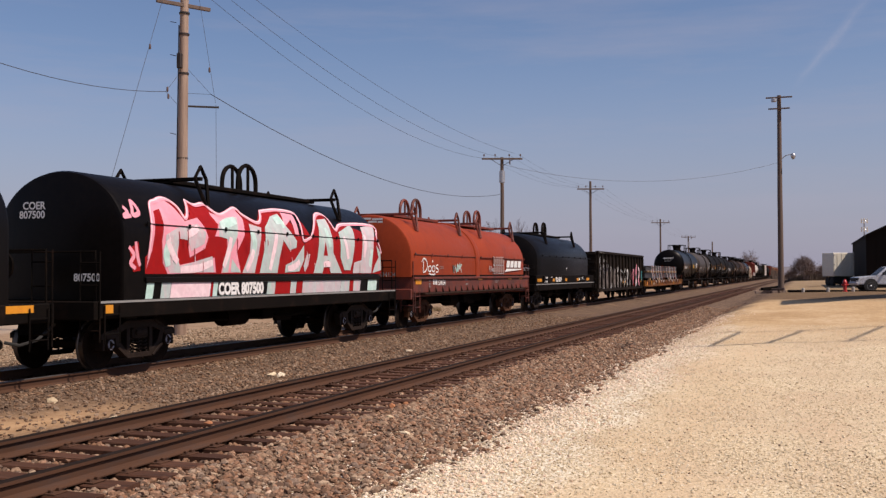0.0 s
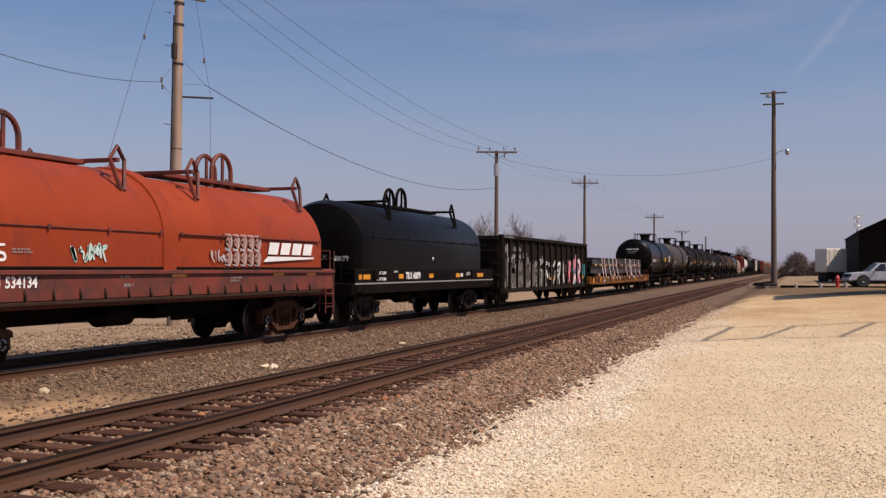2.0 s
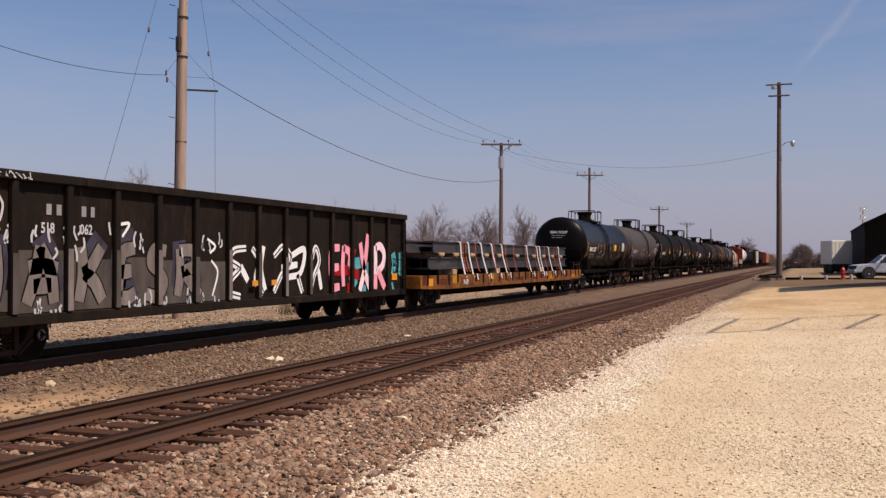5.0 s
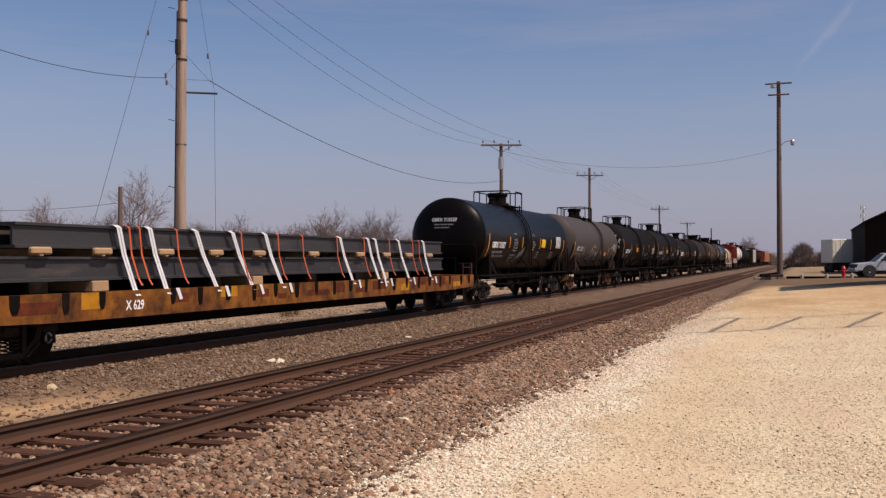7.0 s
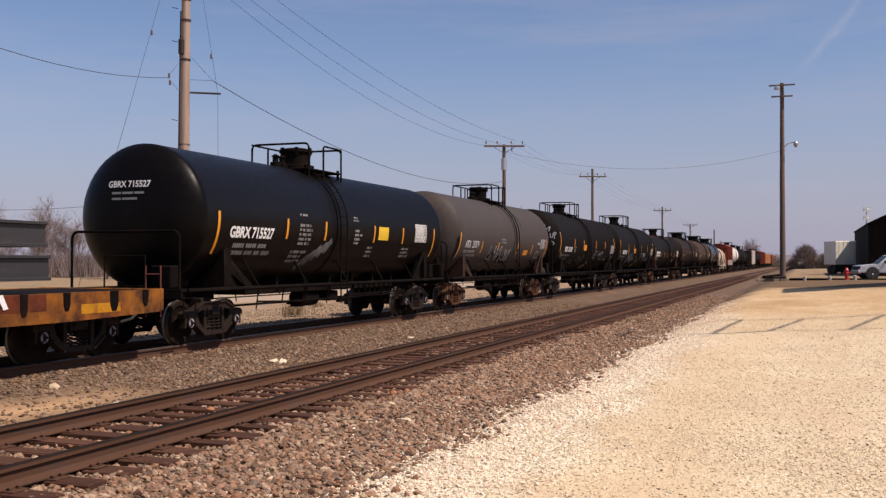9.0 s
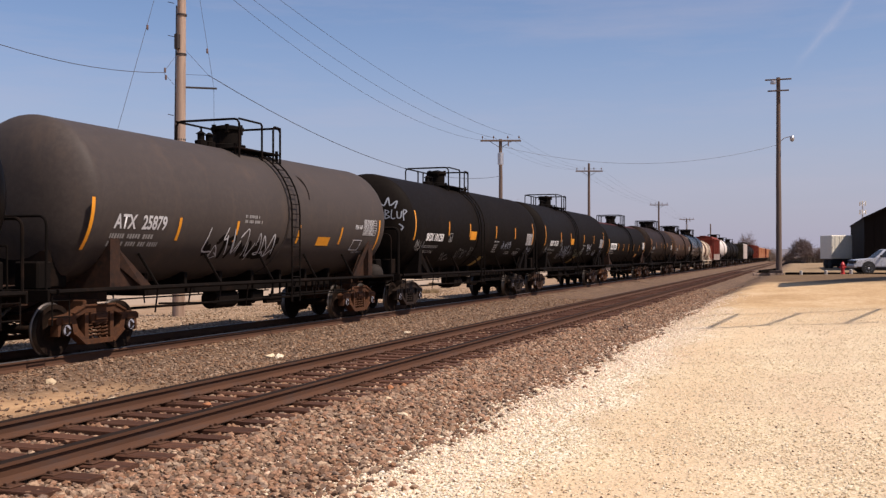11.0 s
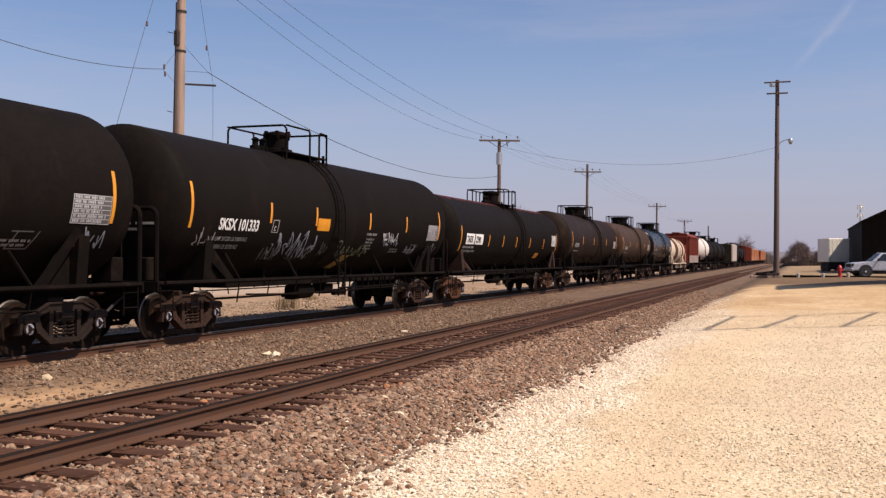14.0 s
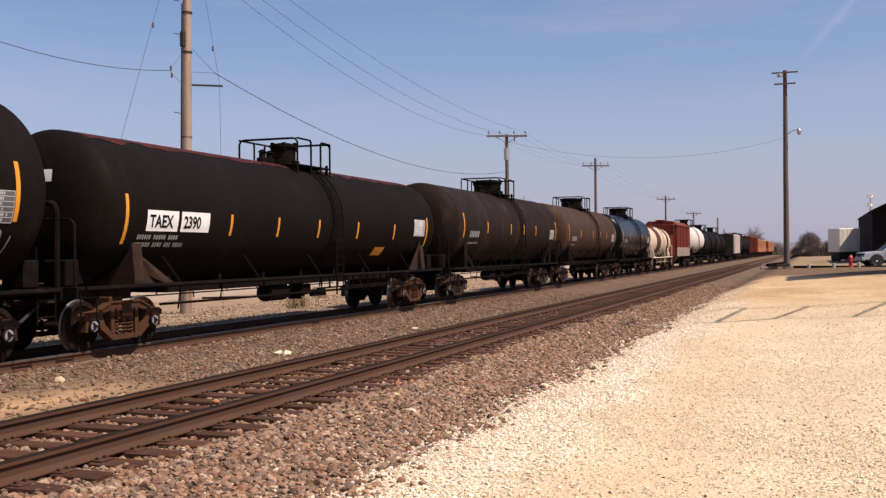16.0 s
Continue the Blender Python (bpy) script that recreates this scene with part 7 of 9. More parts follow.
def big_painting(car, wrap):
    """Wild-style letters: red ground, pale letters with pink edges; places from the car's middle."""
    def lay(name, material, outlines, lift, label):
        for p in outlines:
            part(name, patch(bmesh.new(), p, wrap, lift), material, car, label)

    def line(name, material, strokes, width, lift, label):
        for p in strokes:
            bm = bmesh.new()
            stroke(bm, p, width, wrap, lift, 6, 0.2)
            part(name, bm, material, car, label)
    ground = [(-5.46, 1.62), (-5.38, 1.91), (-5.14, 2.87), (-4.77, 3.07), (-4.41, 3.13), (-4.18, 3.01), (-4.04, 2.75), (-3.68, 3.15), (-3.46, 3.06), (-3.07, 3.11), (-2.91, 2.99), (-2.62, 2.9), (-1.86, 3.09), (-1.68, 2.95), (-1.14, 2.8), (-0.73, 3.09), (0.19, 3.18), (0.99, 3.15), (0.99, 2.94), (0.9, 2.47), (1.32, 2.54), (2.08, 3.1), (2.74, 3.2), (2.89, 2.8), (3.48, 2.97), (5.65, 3.03), (5.53, 2.66), (5.75, 2.22), (5.75, 1.62)]
    ys, zs = zip(*sorted(ground[1:-1]))
    bm = bmesh.new()
    for k in range(112):
        a, b = -5.46 + 0.1 * k, -5.36 + 0.1 * k
        ta, tb = float(np.interp(a, ys, zs)), float(np.interp(b, ys, zs))
        n = 12
        for i in range(n):
            q = [(a, 1.6 + (ta - 1.6) * i / n), (b, 1.6 + (tb - 1.6) * i / n), (b, 1.6 + (tb - 1.6) * (i + 1) / n), (a, 1.6 + (ta - 1.6) * (i + 1) / n)]
            bm.faces.new([bm.verts.new((wrap(z) + 0.004, y, z)) for y, z in q])
    bmesh.ops.remove_doubles(bm, verts=bm.verts[:], dist=1e-4)
    part("graffiti_ground", bm, RED, car, "red spray-painted ground")
    pink = [[(-5.11, 2.9), (-4.77, 3.05), (-4.45, 3.07), (-4.3, 2.95), (-4.09, 2.66), (-3.59, 2.76), (-3.41, 2.56), (-3.32, 2.36), (-3.45, 2.12), (-4.0, 1.93), (-4.09, 2.33), (-4.34, 2.37), (-4.43, 1.92), (-4.34, 1.78), (-3.09, 1.94), (-3.04, 1.63), (-4.75, 1.6), (-4.91, 1.82), (-4.93, 2.25), (-4.84, 2.55), (-4.82, 2.87), (-5.05, 2.81), (-5.25, 2.05), (-5.43, 1.7)],
            [(-3.05, 2.9), (-2.66, 2.84), (-1.91, 3.07), (-1.75, 2.83), (-1.86, 2.46), (-2.2, 2.07), (-2.04, 1.63), (-2.84, 1.62), (-2.59, 2.17), (-2.61, 2.38), (-3.07, 2.39), (-2.86, 2.64), (-3.02, 2.82)]]
    lay("graffiti", PINK, pink, 0.008, "pink spray-painted letter")
    pale = [[(-4.8, 2.36), (-4.39, 2.52), (-3.66, 2.63), (-3.39, 2.46), (-3.48, 2.22), (-3.95, 2.06), (-4.05, 2.28), (-4.34, 2.3), (-4.45, 2.02), (-4.36, 1.75), (-3.18, 1.97), (-3.11, 1.64), (-4.68, 1.62), (-4.86, 1.87)],
            [(-2.86, 2.64), (-1.98, 2.87), (-2.16, 2.45), (-2.46, 2.06), (-2.57, 1.63), (-2.8, 1.63), (-2.52, 2.22), (-2.59, 2.35), (-2.91, 2.4)], [(-2.41, 1.93), (-2.04, 1.63), (-2.46, 1.64)],
            [(-1.57, 2.73), (-1.07, 2.66), (-1.23, 2.2), (-1.45, 1.62), (-1.98, 1.62), (-1.66, 2.08)],
            [(-0.89, 2.67), (-0.39, 2.96), (0.09, 3.05), (0.14, 2.78), (0.57, 2.4), (0.53, 2.24), (0.19, 2.17), (-0.11, 2.4), (-0.3, 1.98), (-0.41, 1.62), (-1.23, 1.62), (-1.0, 2.2)],
            [(0.93, 2.31), (0.93, 1.94), (0.68, 1.66), (-0.05, 1.63), (0.0, 1.81), (0.44, 1.93)], [(1.06, 2.07), (1.26, 2.1), (1.16, 1.82), (0.97, 1.64), (0.9, 1.79)]]
    pale += [[(2.08, 3.0), (2.67, 3.06), (2.58, 2.69), (2.58, 2.16), (3.02, 1.7), (3.1, 1.62), (2.42, 1.62), (2.29, 1.96), (2.08, 1.89), (1.94, 1.62), (1.44, 1.62), (1.66, 2.01), (1.8, 2.53)],
             [(3.05, 2.71), (4.02, 2.96), (4.07, 2.82), (3.79, 1.98), (3.64, 1.7), (3.26, 1.7), (3.02, 2.03)],
             [(4.69, 2.92), (5.71, 3.02), (5.25, 2.5), (5.04, 1.62), (3.79, 1.62), (3.88, 1.91), (4.37, 1.98), (4.45, 2.41)],
             [(5.4, 2.43), (5.7, 2.22), (5.75, 1.71), (5.13, 1.62), (5.3, 1.85), (5.56, 2.07)]]
    for k, p in enumerate(pale):
        part("graffiti", patch(bmesh.new(), p, wrap, 0.012 + 0.0004 * k), PALE_MINT if k % 3 else PALE_MIX, car, "pale mint and pink spray-painted letter")
    lay("graffiti", PINK, [[(0.28, 3.09), (0.86, 3.07), (0.69, 2.52), (0.52, 2.58), (0.57, 2.93), (0.05, 2.71)]], 0.019, "pink spray-painted fill")
    lay("graffiti", RED, [[(2.13, 2.44), (2.01, 2.07), (2.25, 2.07)]], 0.019, "red spray-painted gap")
    top = ground[1:-1]
    for a, b in ((0, 6), (6, 14), (14, 19), (19, 27)):
        line("graffiti_outline", PINK, [[(y, z - 0.03) for y, z in top[a:b + 1]]], 0.085, 0.022, "pink spray-painted outline")
        line("graffiti_highlight", PALE_PINK, [[(y, z - 0.01) for y, z in top[a:b + 1]]], 0.03, 0.026, "pale spray-painted line")
    streaks = [[(-4.77, 2.26), (-4.6, 2.0), (-4.43, 1.83)], [(-4.34, 1.68), (-3.7, 1.72), (-3.18, 1.84)], [(-2.75, 1.75), (-2.55, 2.1), (-2.45, 2.39)], [(-1.82, 1.68), (-1.6, 1.95), (-1.5, 2.14)], [(-0.77, 1.69), (-0.55, 2.2), (-0.41, 2.57)], [(2.0, 1.83), (2.2, 1.86), (2.4, 1.84)], [(4.7, 2.7), (4.65, 2.4), (4.55, 2.06)], [(-3.68, 2.55), (-3.9, 2.45), (-4.09, 2.38)], [(3.3, 2.6), (3.4, 2.3), (3.5, 2.0)], [(0.1, 1.72), (0.45, 1.78), (0.7, 1.9)]]
    line("graffiti_streak", PALE_PINK, streaks, 0.16, 0.021, "soft pink spray streak")
    fresh = [[(-4.75, 1.75), (-4.8, 2.0), (-4.7, 2.25)], [(-2.8, 2.62), (-2.5, 2.7), (-2.1, 2.78)], [(-1.55, 2.55), (-1.45, 2.3), (-1.55, 2.0)], [(-0.3, 2.85), (0.0, 2.88), (0.05, 2.7)], [(2.3, 2.8), (2.35, 2.5), (2.4, 2.3)], [(5.1, 2.3), (5.0, 2.0), (4.95, 1.8)]]
    line("graffiti_streak", MINT, fresh, 0.2, 0.0205, "soft mint spray streak")
    drips = []
    rnd = random.Random(12)
    for k in range(26):
        y, z = rnd.uniform(-5.0, 5.2), rnd.uniform(1.85, 2.5)
        drips.append([(y, z), (y + 0.01, z - 0.1), (y, z - rnd.uniform(0.15, 0.35))])
    line("paint_drip", RED, drips[:13], 0.025, 0.0235, "thin run of red paint")
    line("paint_drip", PALE_PINK, drips[13:], 0.02, 0.0235, "thin run of pale paint")
    tag = [[(-5.95, 2.85), (-5.88, 2.74), (-6.02, 2.66), (-5.8, 2.68)], [(-5.71, 2.82), (-5.6, 2.97), (-5.53, 2.76), (-5.74, 2.7), (-5.66, 2.88)], [(-5.95, 2.1), (-5.8, 1.95), (-5.9, 1.8), (-5.75, 1.7)], [(-5.75, 2.2), (-5.7, 1.95), (-5.62, 1.75)]]
    line("graffiti", PINK, tag, 0.09, 0.010, "small pink spray tag")
    lay("graffiti", RED, [[(-5.93, 2.06), (-5.66, 2.2), (-5.6, 1.66), (-5.82, 1.64)]], 0.005, "red spray patch")
    foot = lambda z: 1.475
    for a, b, mt in ((-5.47, -5.23, MINT), (-5.0, -4.68, PALE_MINT), (-4.68, -3.27, PALE_PINK), (-3.27, -3.18, RED), (-3.18, -2.39, MINT), (-2.39, -0.54, PALE_MINT), (-0.54, 0.2, RED), (0.2, 0.5, PALE_MINT), (0.5, 0.82, RED), (0.82, 3.0, PALE_MIX), (3.0, 3.55, PALE_MINT), (3.55, 3.8, RED), (3.8, 4.27, PALE_MIX), (4.77, 5.4, MINT)):
        part("graffiti", plate(bmesh.new(), a, b - 0.01, 1.13, 1.43, foot, 0.008, 0.2), mt, car, "spray-painted block along the hood foot")


PALE_MIX = surface("pale_pink_and_mint_spray", (0.56, 0.47, 0.49), (0.47, 0.53, 0.50), 0.6, big=2.2, fine=5, dirt=(0.66, 0.36, 0.40), dirt_amount=0.35, bump=0.0, streak=(1, 1, 0.3))
PALE_MINT = surface("pale_mint_spray", (0.50, 0.50, 0.50), (0.38, 0.56, 0.48), 0.6, big=2.0, fine=5, dirt=(0.62, 0.42, 0.45), dirt_amount=0.25, bump=0.0, streak=(1, 1, 0.3))
big_painting(car, wr)
part("lettering_ground", plate(bmesh.new(), 18.36 - yc, 20.45 - yc, 1.14, 1.425, lambda z: 1.475, 0.0135, 0.2), BLACK, car, "black painted ground of the car lettering")
words("lettering", "COER 807500", 0.345, 18.42 - yc, 1.17, lambda z: 1.475, 0.019, WHITE, car, 0.92, bold=0.055)

# red-orange coil car with two hoods
C0, C1 = 28.6, 43.6
car, yc, half, wr = coil_car("red-orange coil car with two rounded hoods and white tags", C0, C1, 28.95, 35.9, ORANGE, ORANGE_DIRTY, z0=1.5, zs=2.1, zt=3.5, w=1.49, sill=(0.98, 1.52), truck_in=1.85, truck=TRUCK_RUST)
part("hood", hood_mesh(1.46, 1.5, 2.1, 3.44, 35.55 - yc, 42.6 - yc, 0.14), ORANGE, car, smooth=True)
part("hood_edge", hood_mesh(1.53, 1.5, 2.12, 3.56, 35.5 - yc, 35.95 - yc, 0.05), ORANGE, car, "raised band where the two hoods overlap", smooth=True)
hood_seam(car, 29.2 - yc, 35.4 - yc, 2.22, wr, ORANGE_DIRTY)
hood_seam(car, 36.1 - yc, 42.3 - yc, 2.22, wr, ORANGE_DIRTY)
top_gear(car, (30.3 - yc, 34.7 - yc, 37.2 - yc, 41.9 - yc), (32.6 - yc, 39.65 - yc), ((30.3 - yc, 34.7 - yc), (37.2 - yc, 41.9 - yc)), 3.5, wr, ORANGE_DIRTY)
for s in (-1, 1):
    part("side_rail", box(bmesh.new(), min(s * 1.50, s * 1.56), max(s * 1.50, s * 1.56), -half, half, 1.42, 1.50, 0.01), ORANGE_DIRTY, car)
    part("lower_ledge", box(bmesh.new(), min(s * 1.3, s * 1.58), max(s * 1.3, s * 1.58), -half + 0.9, half - 0.9, 0.92, 0.98, 0.01), TRUCK_STEEL, car)
    part("hood_foot_rail", box(bmesh.new(), min(s * 1.46, s * 1.515), max(s * 1.46, s * 1.515), 29.0 - yc, 42.5 - yc, 1.502, 1.56, 0.01), UNDER, car, "dark rail along the hood foot")
    n = 18
    for k in range(n):
        y = -half + 1.4 + k * (2 * half - 2.8) / (n - 1)
        part("ledge_bracket", prism(bmesh.new(), [(s * 1.50, 0.98), (s * 1.57, 0.98), (s * 1.50, 1.18)], y - 0.02, y + 0.02), TRUCK_STEEL, car)
bm = bmesh.new()
side = lambda z: 1.502
words("lettering", "534134", 0.25, 31.35 - yc, 1.22, side, 0.006, WHITE, car, 0.95)
small_print(car, [(30.85 - yc, 1.42, 0.55, 1, 0.19)], side, WHITE)
small_print(car, [(30.45 - yc, 1.4, 0.2, 3, 0.06), (34.2 - yc, 1.4, 0.4, 1, 0.05), (34.3 - yc, 1.25, 0.35, 1, 0.06), (38.0 - yc, 1.35, 0.5, 2, 0.04), (31.5 - yc, 1.85, 0.5, 2, 0.03)], side, LETTER_DIM)
EF = lambda x, z: 28.95 - yc
words("end_lettering", "534134", 0.2, 0.36, 1.51, EF, -0.008, LETTER_DIM, car, 1.0, True)
for x0, x1, z in ((0.0, 0.3, 1.66), (-0.2, 0.1, 3.40), (0.13, 0.5, 3.38), (0.0, 0.3, 3.30), (0.33, 0.5, 3.29)):
    part("small_print", end_plate(bmesh.new(), x0, x1, z - 0.06, z, EF), WHITE, car)
for y in (35.8, 39.9, 41.6):
    part("reflector_strip", box(bmesh.new(), 1.504, 1.51, y - yc, y - yc + 0.5, 1.36, 1.43), REFLECT, car)
part("reflector_strip", box(bmesh.new(), 1.504, 1.51, 29.25 - yc, 29.75 - yc, 1.26, 1.47), REFLECT, car, "amber reflector plate")
# company emblem as slanted plain bars
for k in range(4):
    bm = plate(bmesh.new(), 39.62 + 0.58 * k - yc, 40.08 + 0.58 * k - yc, 1.86, 2.14, side, 0.006, 0.35)
    part("emblem_bar", bm, WHITE, car, "white slanted emblem bar")
bm = bmesh.new()
bm.faces.new([bm.verts.new((1.508, y - yc, z)) for y, z in ((39.4, 1.68), (41.95, 1.77), (42.0, 1.81), (39.62, 1.81))])
part("emblem_bar", bm, WHITE, car)
bm = bmesh.new()
for p in ([(29.78, 1.98), (30.0, 2.1), (30.28, 1.98), (30.25, 1.75), (29.95, 1.63)], [(29.98, 2.05), (29.93, 1.85), (29.95, 1.63)], [(30.55, 1.86), (30.42, 1.82), (30.42, 1.71), (30.55, 1.67), (30.67, 1.73), (30.66, 1.83), (30.52, 1.87)], [(30.9, 1.87), (30.78, 1.82), (30.77, 1.71), (30.9, 1.67), (31.02, 1.73), (31.01, 1.83), (30.88, 1.87)], [(31.34, 1.9), (31.17, 1.88), (31.16, 1.79), (31.32, 1.76), (31.33, 1.67), (31.12, 1.66)], [(30.45, 1.6), (30.85, 1.57), (31.05, 1.60)], [(30.75, 1.99), (30.8, 2.03), (30.84, 1.98)]):
    stroke(bm, [(a - yc, b) for a, b in p], 0.05, side, 0.006)
part("graffiti", bm, WHITE, car, "white looping spray tag")
scribble(car, "graffiti", "pale green spray tag", MINT, 32.85 - yc, 1.62, 0.9, 0.36, side, 3, 6, 0.06)
chalky = surface("chalky_pinkish_grey_spray", (0.40, 0.25, 0.215), (0.24, 0.10, 0.075), 0.7, big=4, fine=11, bump=0.0, streak=(1, 1, 0.5), spec=0.1)
rnd = random.Random(7)
for row, (zb, zt) in enumerate(((1.60, 1.93), (1.95, 2.27))):
    for k in range(5):
        y = 37.85 + 0.31 * k - yc
        body = [(y + 0.04 * rnd.random(), zt - 0.05), (y + 0.10, (zb + zt) / 2), (y + 0.05 * rnd.random(), zb + 0.05)]
        part("graffiti", stroke(bmesh.new(), body, 0.25, side, 0.005 + 0.0006 * k, taper=0.1), chalky, car, "chalky filled block letter")
        edge = [(y - 0.1, zt), (y + 0.13, zt - 0.02), (y + 0.15, (zb + zt) / 2), (y + 0.1, zb), (y - 0.1, zb + 0.02)]
        part("graffiti", stroke(bmesh.new(), edge, 0.022, side, 0.0095), SPRAY_WHITE, car, "white edge of a block letter")
scribble(car, "graffiti", "small white spray tag", SPRAY_WHITE, 37.2 - yc, 1.66, 0.55, 0.3, side, 9, 5, 0.035, twist=3)

# plain black coil car
D0, D1 = 43.6, 58.0
car, yc, half, wr = coil_car("plain black coil car with white lettering and amber reflectors", D0, D1, 44.75, 56.45, BLACK, UNDER, zt=3.55, ease=0.5, sill=(0.80, 1.52), z0=1.5)
hood_seam(car, 45.4 - yc, 56.6 - yc, 2.45, wr, BLACK)
top_gear(car, (47.4 - yc, 53.75 - yc), (50.7 - yc,), ((47.3 - yc, 54.1 - yc),), 3.55, wr, UNDER)
part("sill_stripe", box(bmesh.new(), 1.502, 1.508, -half, half, 1.08, 1.12), LETTER_DIM, car, "pale stripe along the sill")
side = lambda z: 1.502
words("lettering", "TILX 40079", 0.29, 47.94 - yc, 1.21, side, 0.006, WHITE, car, 0.92, bold=0.04)
words("lettering", "LT WT  62400", 0.13, 45.6 - yc, 1.18, side, 0.006, WHITE, car, 0.95)
words("end_lettering", "TILX", 0.2, -0.12, 1.78, lambda x, z: 44.75 - yc, -0.01, LETTER_DIM, car, 1.0, True)
words("end_lettering", "40079", 0.2, 0.5, 1.75, lambda x, z: 44.75 - yc, -0.01, WHITE, car, 1.0, True)
words("lettering", "LD LMT 223600", 0.12, 45.55 - yc, 1.36, side, 0.006, WHITE, car, 0.95)
small_print(car, [(46.95 - yc, 1.46, 0.4, 1, 0.05), (54.1 - yc, 1.4, 0.6, 2, 0.04)], side, WHITE)
for y, w in ((44.31, 0.2), (44.62, 0.5), (47.34, 0.38), (50.06, 0.41), (52.87, 0.45), (55.44, 0.75)):
    part("reflector_strip", box(bmesh.new(), 1.504, 1.51, y - yc, y - yc + w, 1.22, 1.36), REFLECT, car)
part("placard", box(bmesh.new(), 1.504, 1.51, 53.42 - yc, 53.65 - yc, 1.24, 1.36), WHITE, car)
bm = bmesh.new()
bm.faces.new([bm.verts.new((1.476, y - yc, z)) for y, z in ((50.52, 1.8), (50.6, 1.92), (50.45, 1.92))])
part("hood_mark", bm, WHITE, car, "small white triangle mark")
for y in (45.5, 54.75):
    part("latch_box", box(bmesh.new(), 1.5, 1.56, y - yc - 0.15, y - yc + 0.15, 1.22, 1.5, 0.02), UNDER, car)


# ------------------------------------------------------------------ poles and wires
POLE_X = -19.3


def pole(name, label, x, y, top, r=0.15, material=None, lean=0.0):
    g = ground_z(x, y) if abs(x) < 60 else 0
    ob = thing(name, label, "utility pole", x, y, g, group="poles along the track")
    bm = bmesh.new()
    n = 9
    tube(bm, [(lean * i / (n - 1) + 0.02 * noise.noise((i * 0.6, y, 0)), 0.02 * noise.noise((i * 0.6, y, 5)), -0.3 + (top - g + 0.3) * i / (n - 1)) for i in range(n)], r * 1.12, 14, r * 0.72)
    part("pole", bm, material or POLE_DARK, ob, smooth=True)
    return ob, g


def crossarm(ob, z, length, turn=0.0, insulators=(-0.9, -0.35, 0.35, 0.9), side=0.16, brace=True):
    """An arm across the tracks' direction, with pin insulators and two braces."""
    m = pose(0, 0, 0, 0, 0, turn)
    bm = box(bmesh.new(), -length / 2, length / 2, -side - 0.05, -side + 0.05, z - 0.06, z + 0.06, 0.01)
    bm.transform(m)
    part("crossarm", bm, POLE_DARK, ob)
    for k in insulators:
        bm = bmesh.new()
        lathe(bm, [(0.015, 0.0), (0.015, 0.12), (0.055, 0.13), (0.06, 0.18), (0.035, 0.2), (0.045, 0.25), (0.02, 0.27)], "z", 10, at=(k * length / 2, -side, z + 0.06))
        bm.transform(m)
        part("insulator", bm, PORCELAIN, ob)
    if brace:
        bm = bmesh.new()
        for e in (-1, 1):
            tube(bm, [(e * length * 0.26, -side, z - 0.06), (0, -side, z - 0.5)], 0.02, 5)
        bm.transform(m)
        part("arm_brace", bm, IRON, ob)


def wire(label, a, b, sag, r=0.012):
    bm = bmesh.new()
    n = 18
    pts = []
    for i in range(n + 1):
        t = i / n
        p = Vector(a).lerp(Vector(b), t)
        p.z -= 4 * sag * t * (1 - t)
        pts.append(p)
    tube(bm, pts, r, 5)
    ob = part("overhead_wire", bm, CABLE, None)
    tagged(ob, label, "wire", "overhead wires")


# tall near pole
p1, g = pole("utility_pole", "tall sunbleached wooden utility pole with guys and conduit", POLE_X, 28.35, 12.6, 0.178, POLE_WOOD, 0.13)
crossarm(p1, 12.2, 2.4, 20, (-0.9, 0.3, 0.9))
crossarm(p1, 10.85, 1.9, 60, (), brace=False)
bm = box(bmesh.new(), 0.12, 1.22, -0.035, 0.035, 7.51, 7.57, 0.01)
bm.transform(pose(0, 0, 0, 0, 0, 35))
part("standoff_arm", bm, IRON, p1, "dark steel standoff arm")
bm = tube(bmesh.new(), [(-0.15, -0.12, 0), (-0.09, -0.12, 5), (-0.02, -0.11, 10.2)], 0.02, 6)
part("conduit", bm, IRON, p1, "dark conduit strapped to the pole")
for z in (10.6, 9.9, 5.8, 8.6):
    bm = bmesh.new()
    lathe(bm, [(0.172, z - 0.03), (0.174, z + 0.03)], "z", 14, at=(0.13 * z / 12.6, 0, 0))
    part("pole_band", bm, IRON, p1)
part("equipment_box", box(bmesh.new(), -0.02, 0.14, -0.26, -0.12, 8.75, 9.25, 0.02), IRON, p1)
for z in (4.4, 6.6, 9.2, 10.3):
    part("step_bolt", tube(bmesh.new(), [(-0.16, -0.06, z), (-0.36, -0.1, z + 0.05)], 0.012, 5), IRON, p1)

POLES = [(65.9, 9.8), (96.0, 10.75), (145.9, 9.65), (182.5, 8.5)]
for k, (y, top) in enumerate(POLES):
    ob, g = pole("utility_pole", "dark wooden utility pole with one crossarm", POLE_X, y, top)
    z = top - g - (0.12, 0.75, 0.52, 0.18)[k]
    crossarm(ob, z, 2.75 if k == 0 else 2.6, 20)
    if k in (0, 3):
        bm = bmesh.new()
        lathe(bm, [(0.05, z - 1.66), (0.2, z - 1.64), (0.2, z - 0.86), (0.06, z - 0.82)], "z", 16, at=(0.1, -0.34, 0))
        part("transformer", bm, GALV, ob, "grey cylindrical transformer", smooth=True)
        part("transformer_bracket", box(bmesh.new(), -0.08, 0.12, -0.2, -0.1, z - 1.4, z - 0.9), IRON, ob)
        part("cutout", tube(bmesh.new(), [(0.6, -0.2, z - 0.1), (0.62, -0.22, z - 0.4)], 0.045, 6), PORCELAIN, ob)

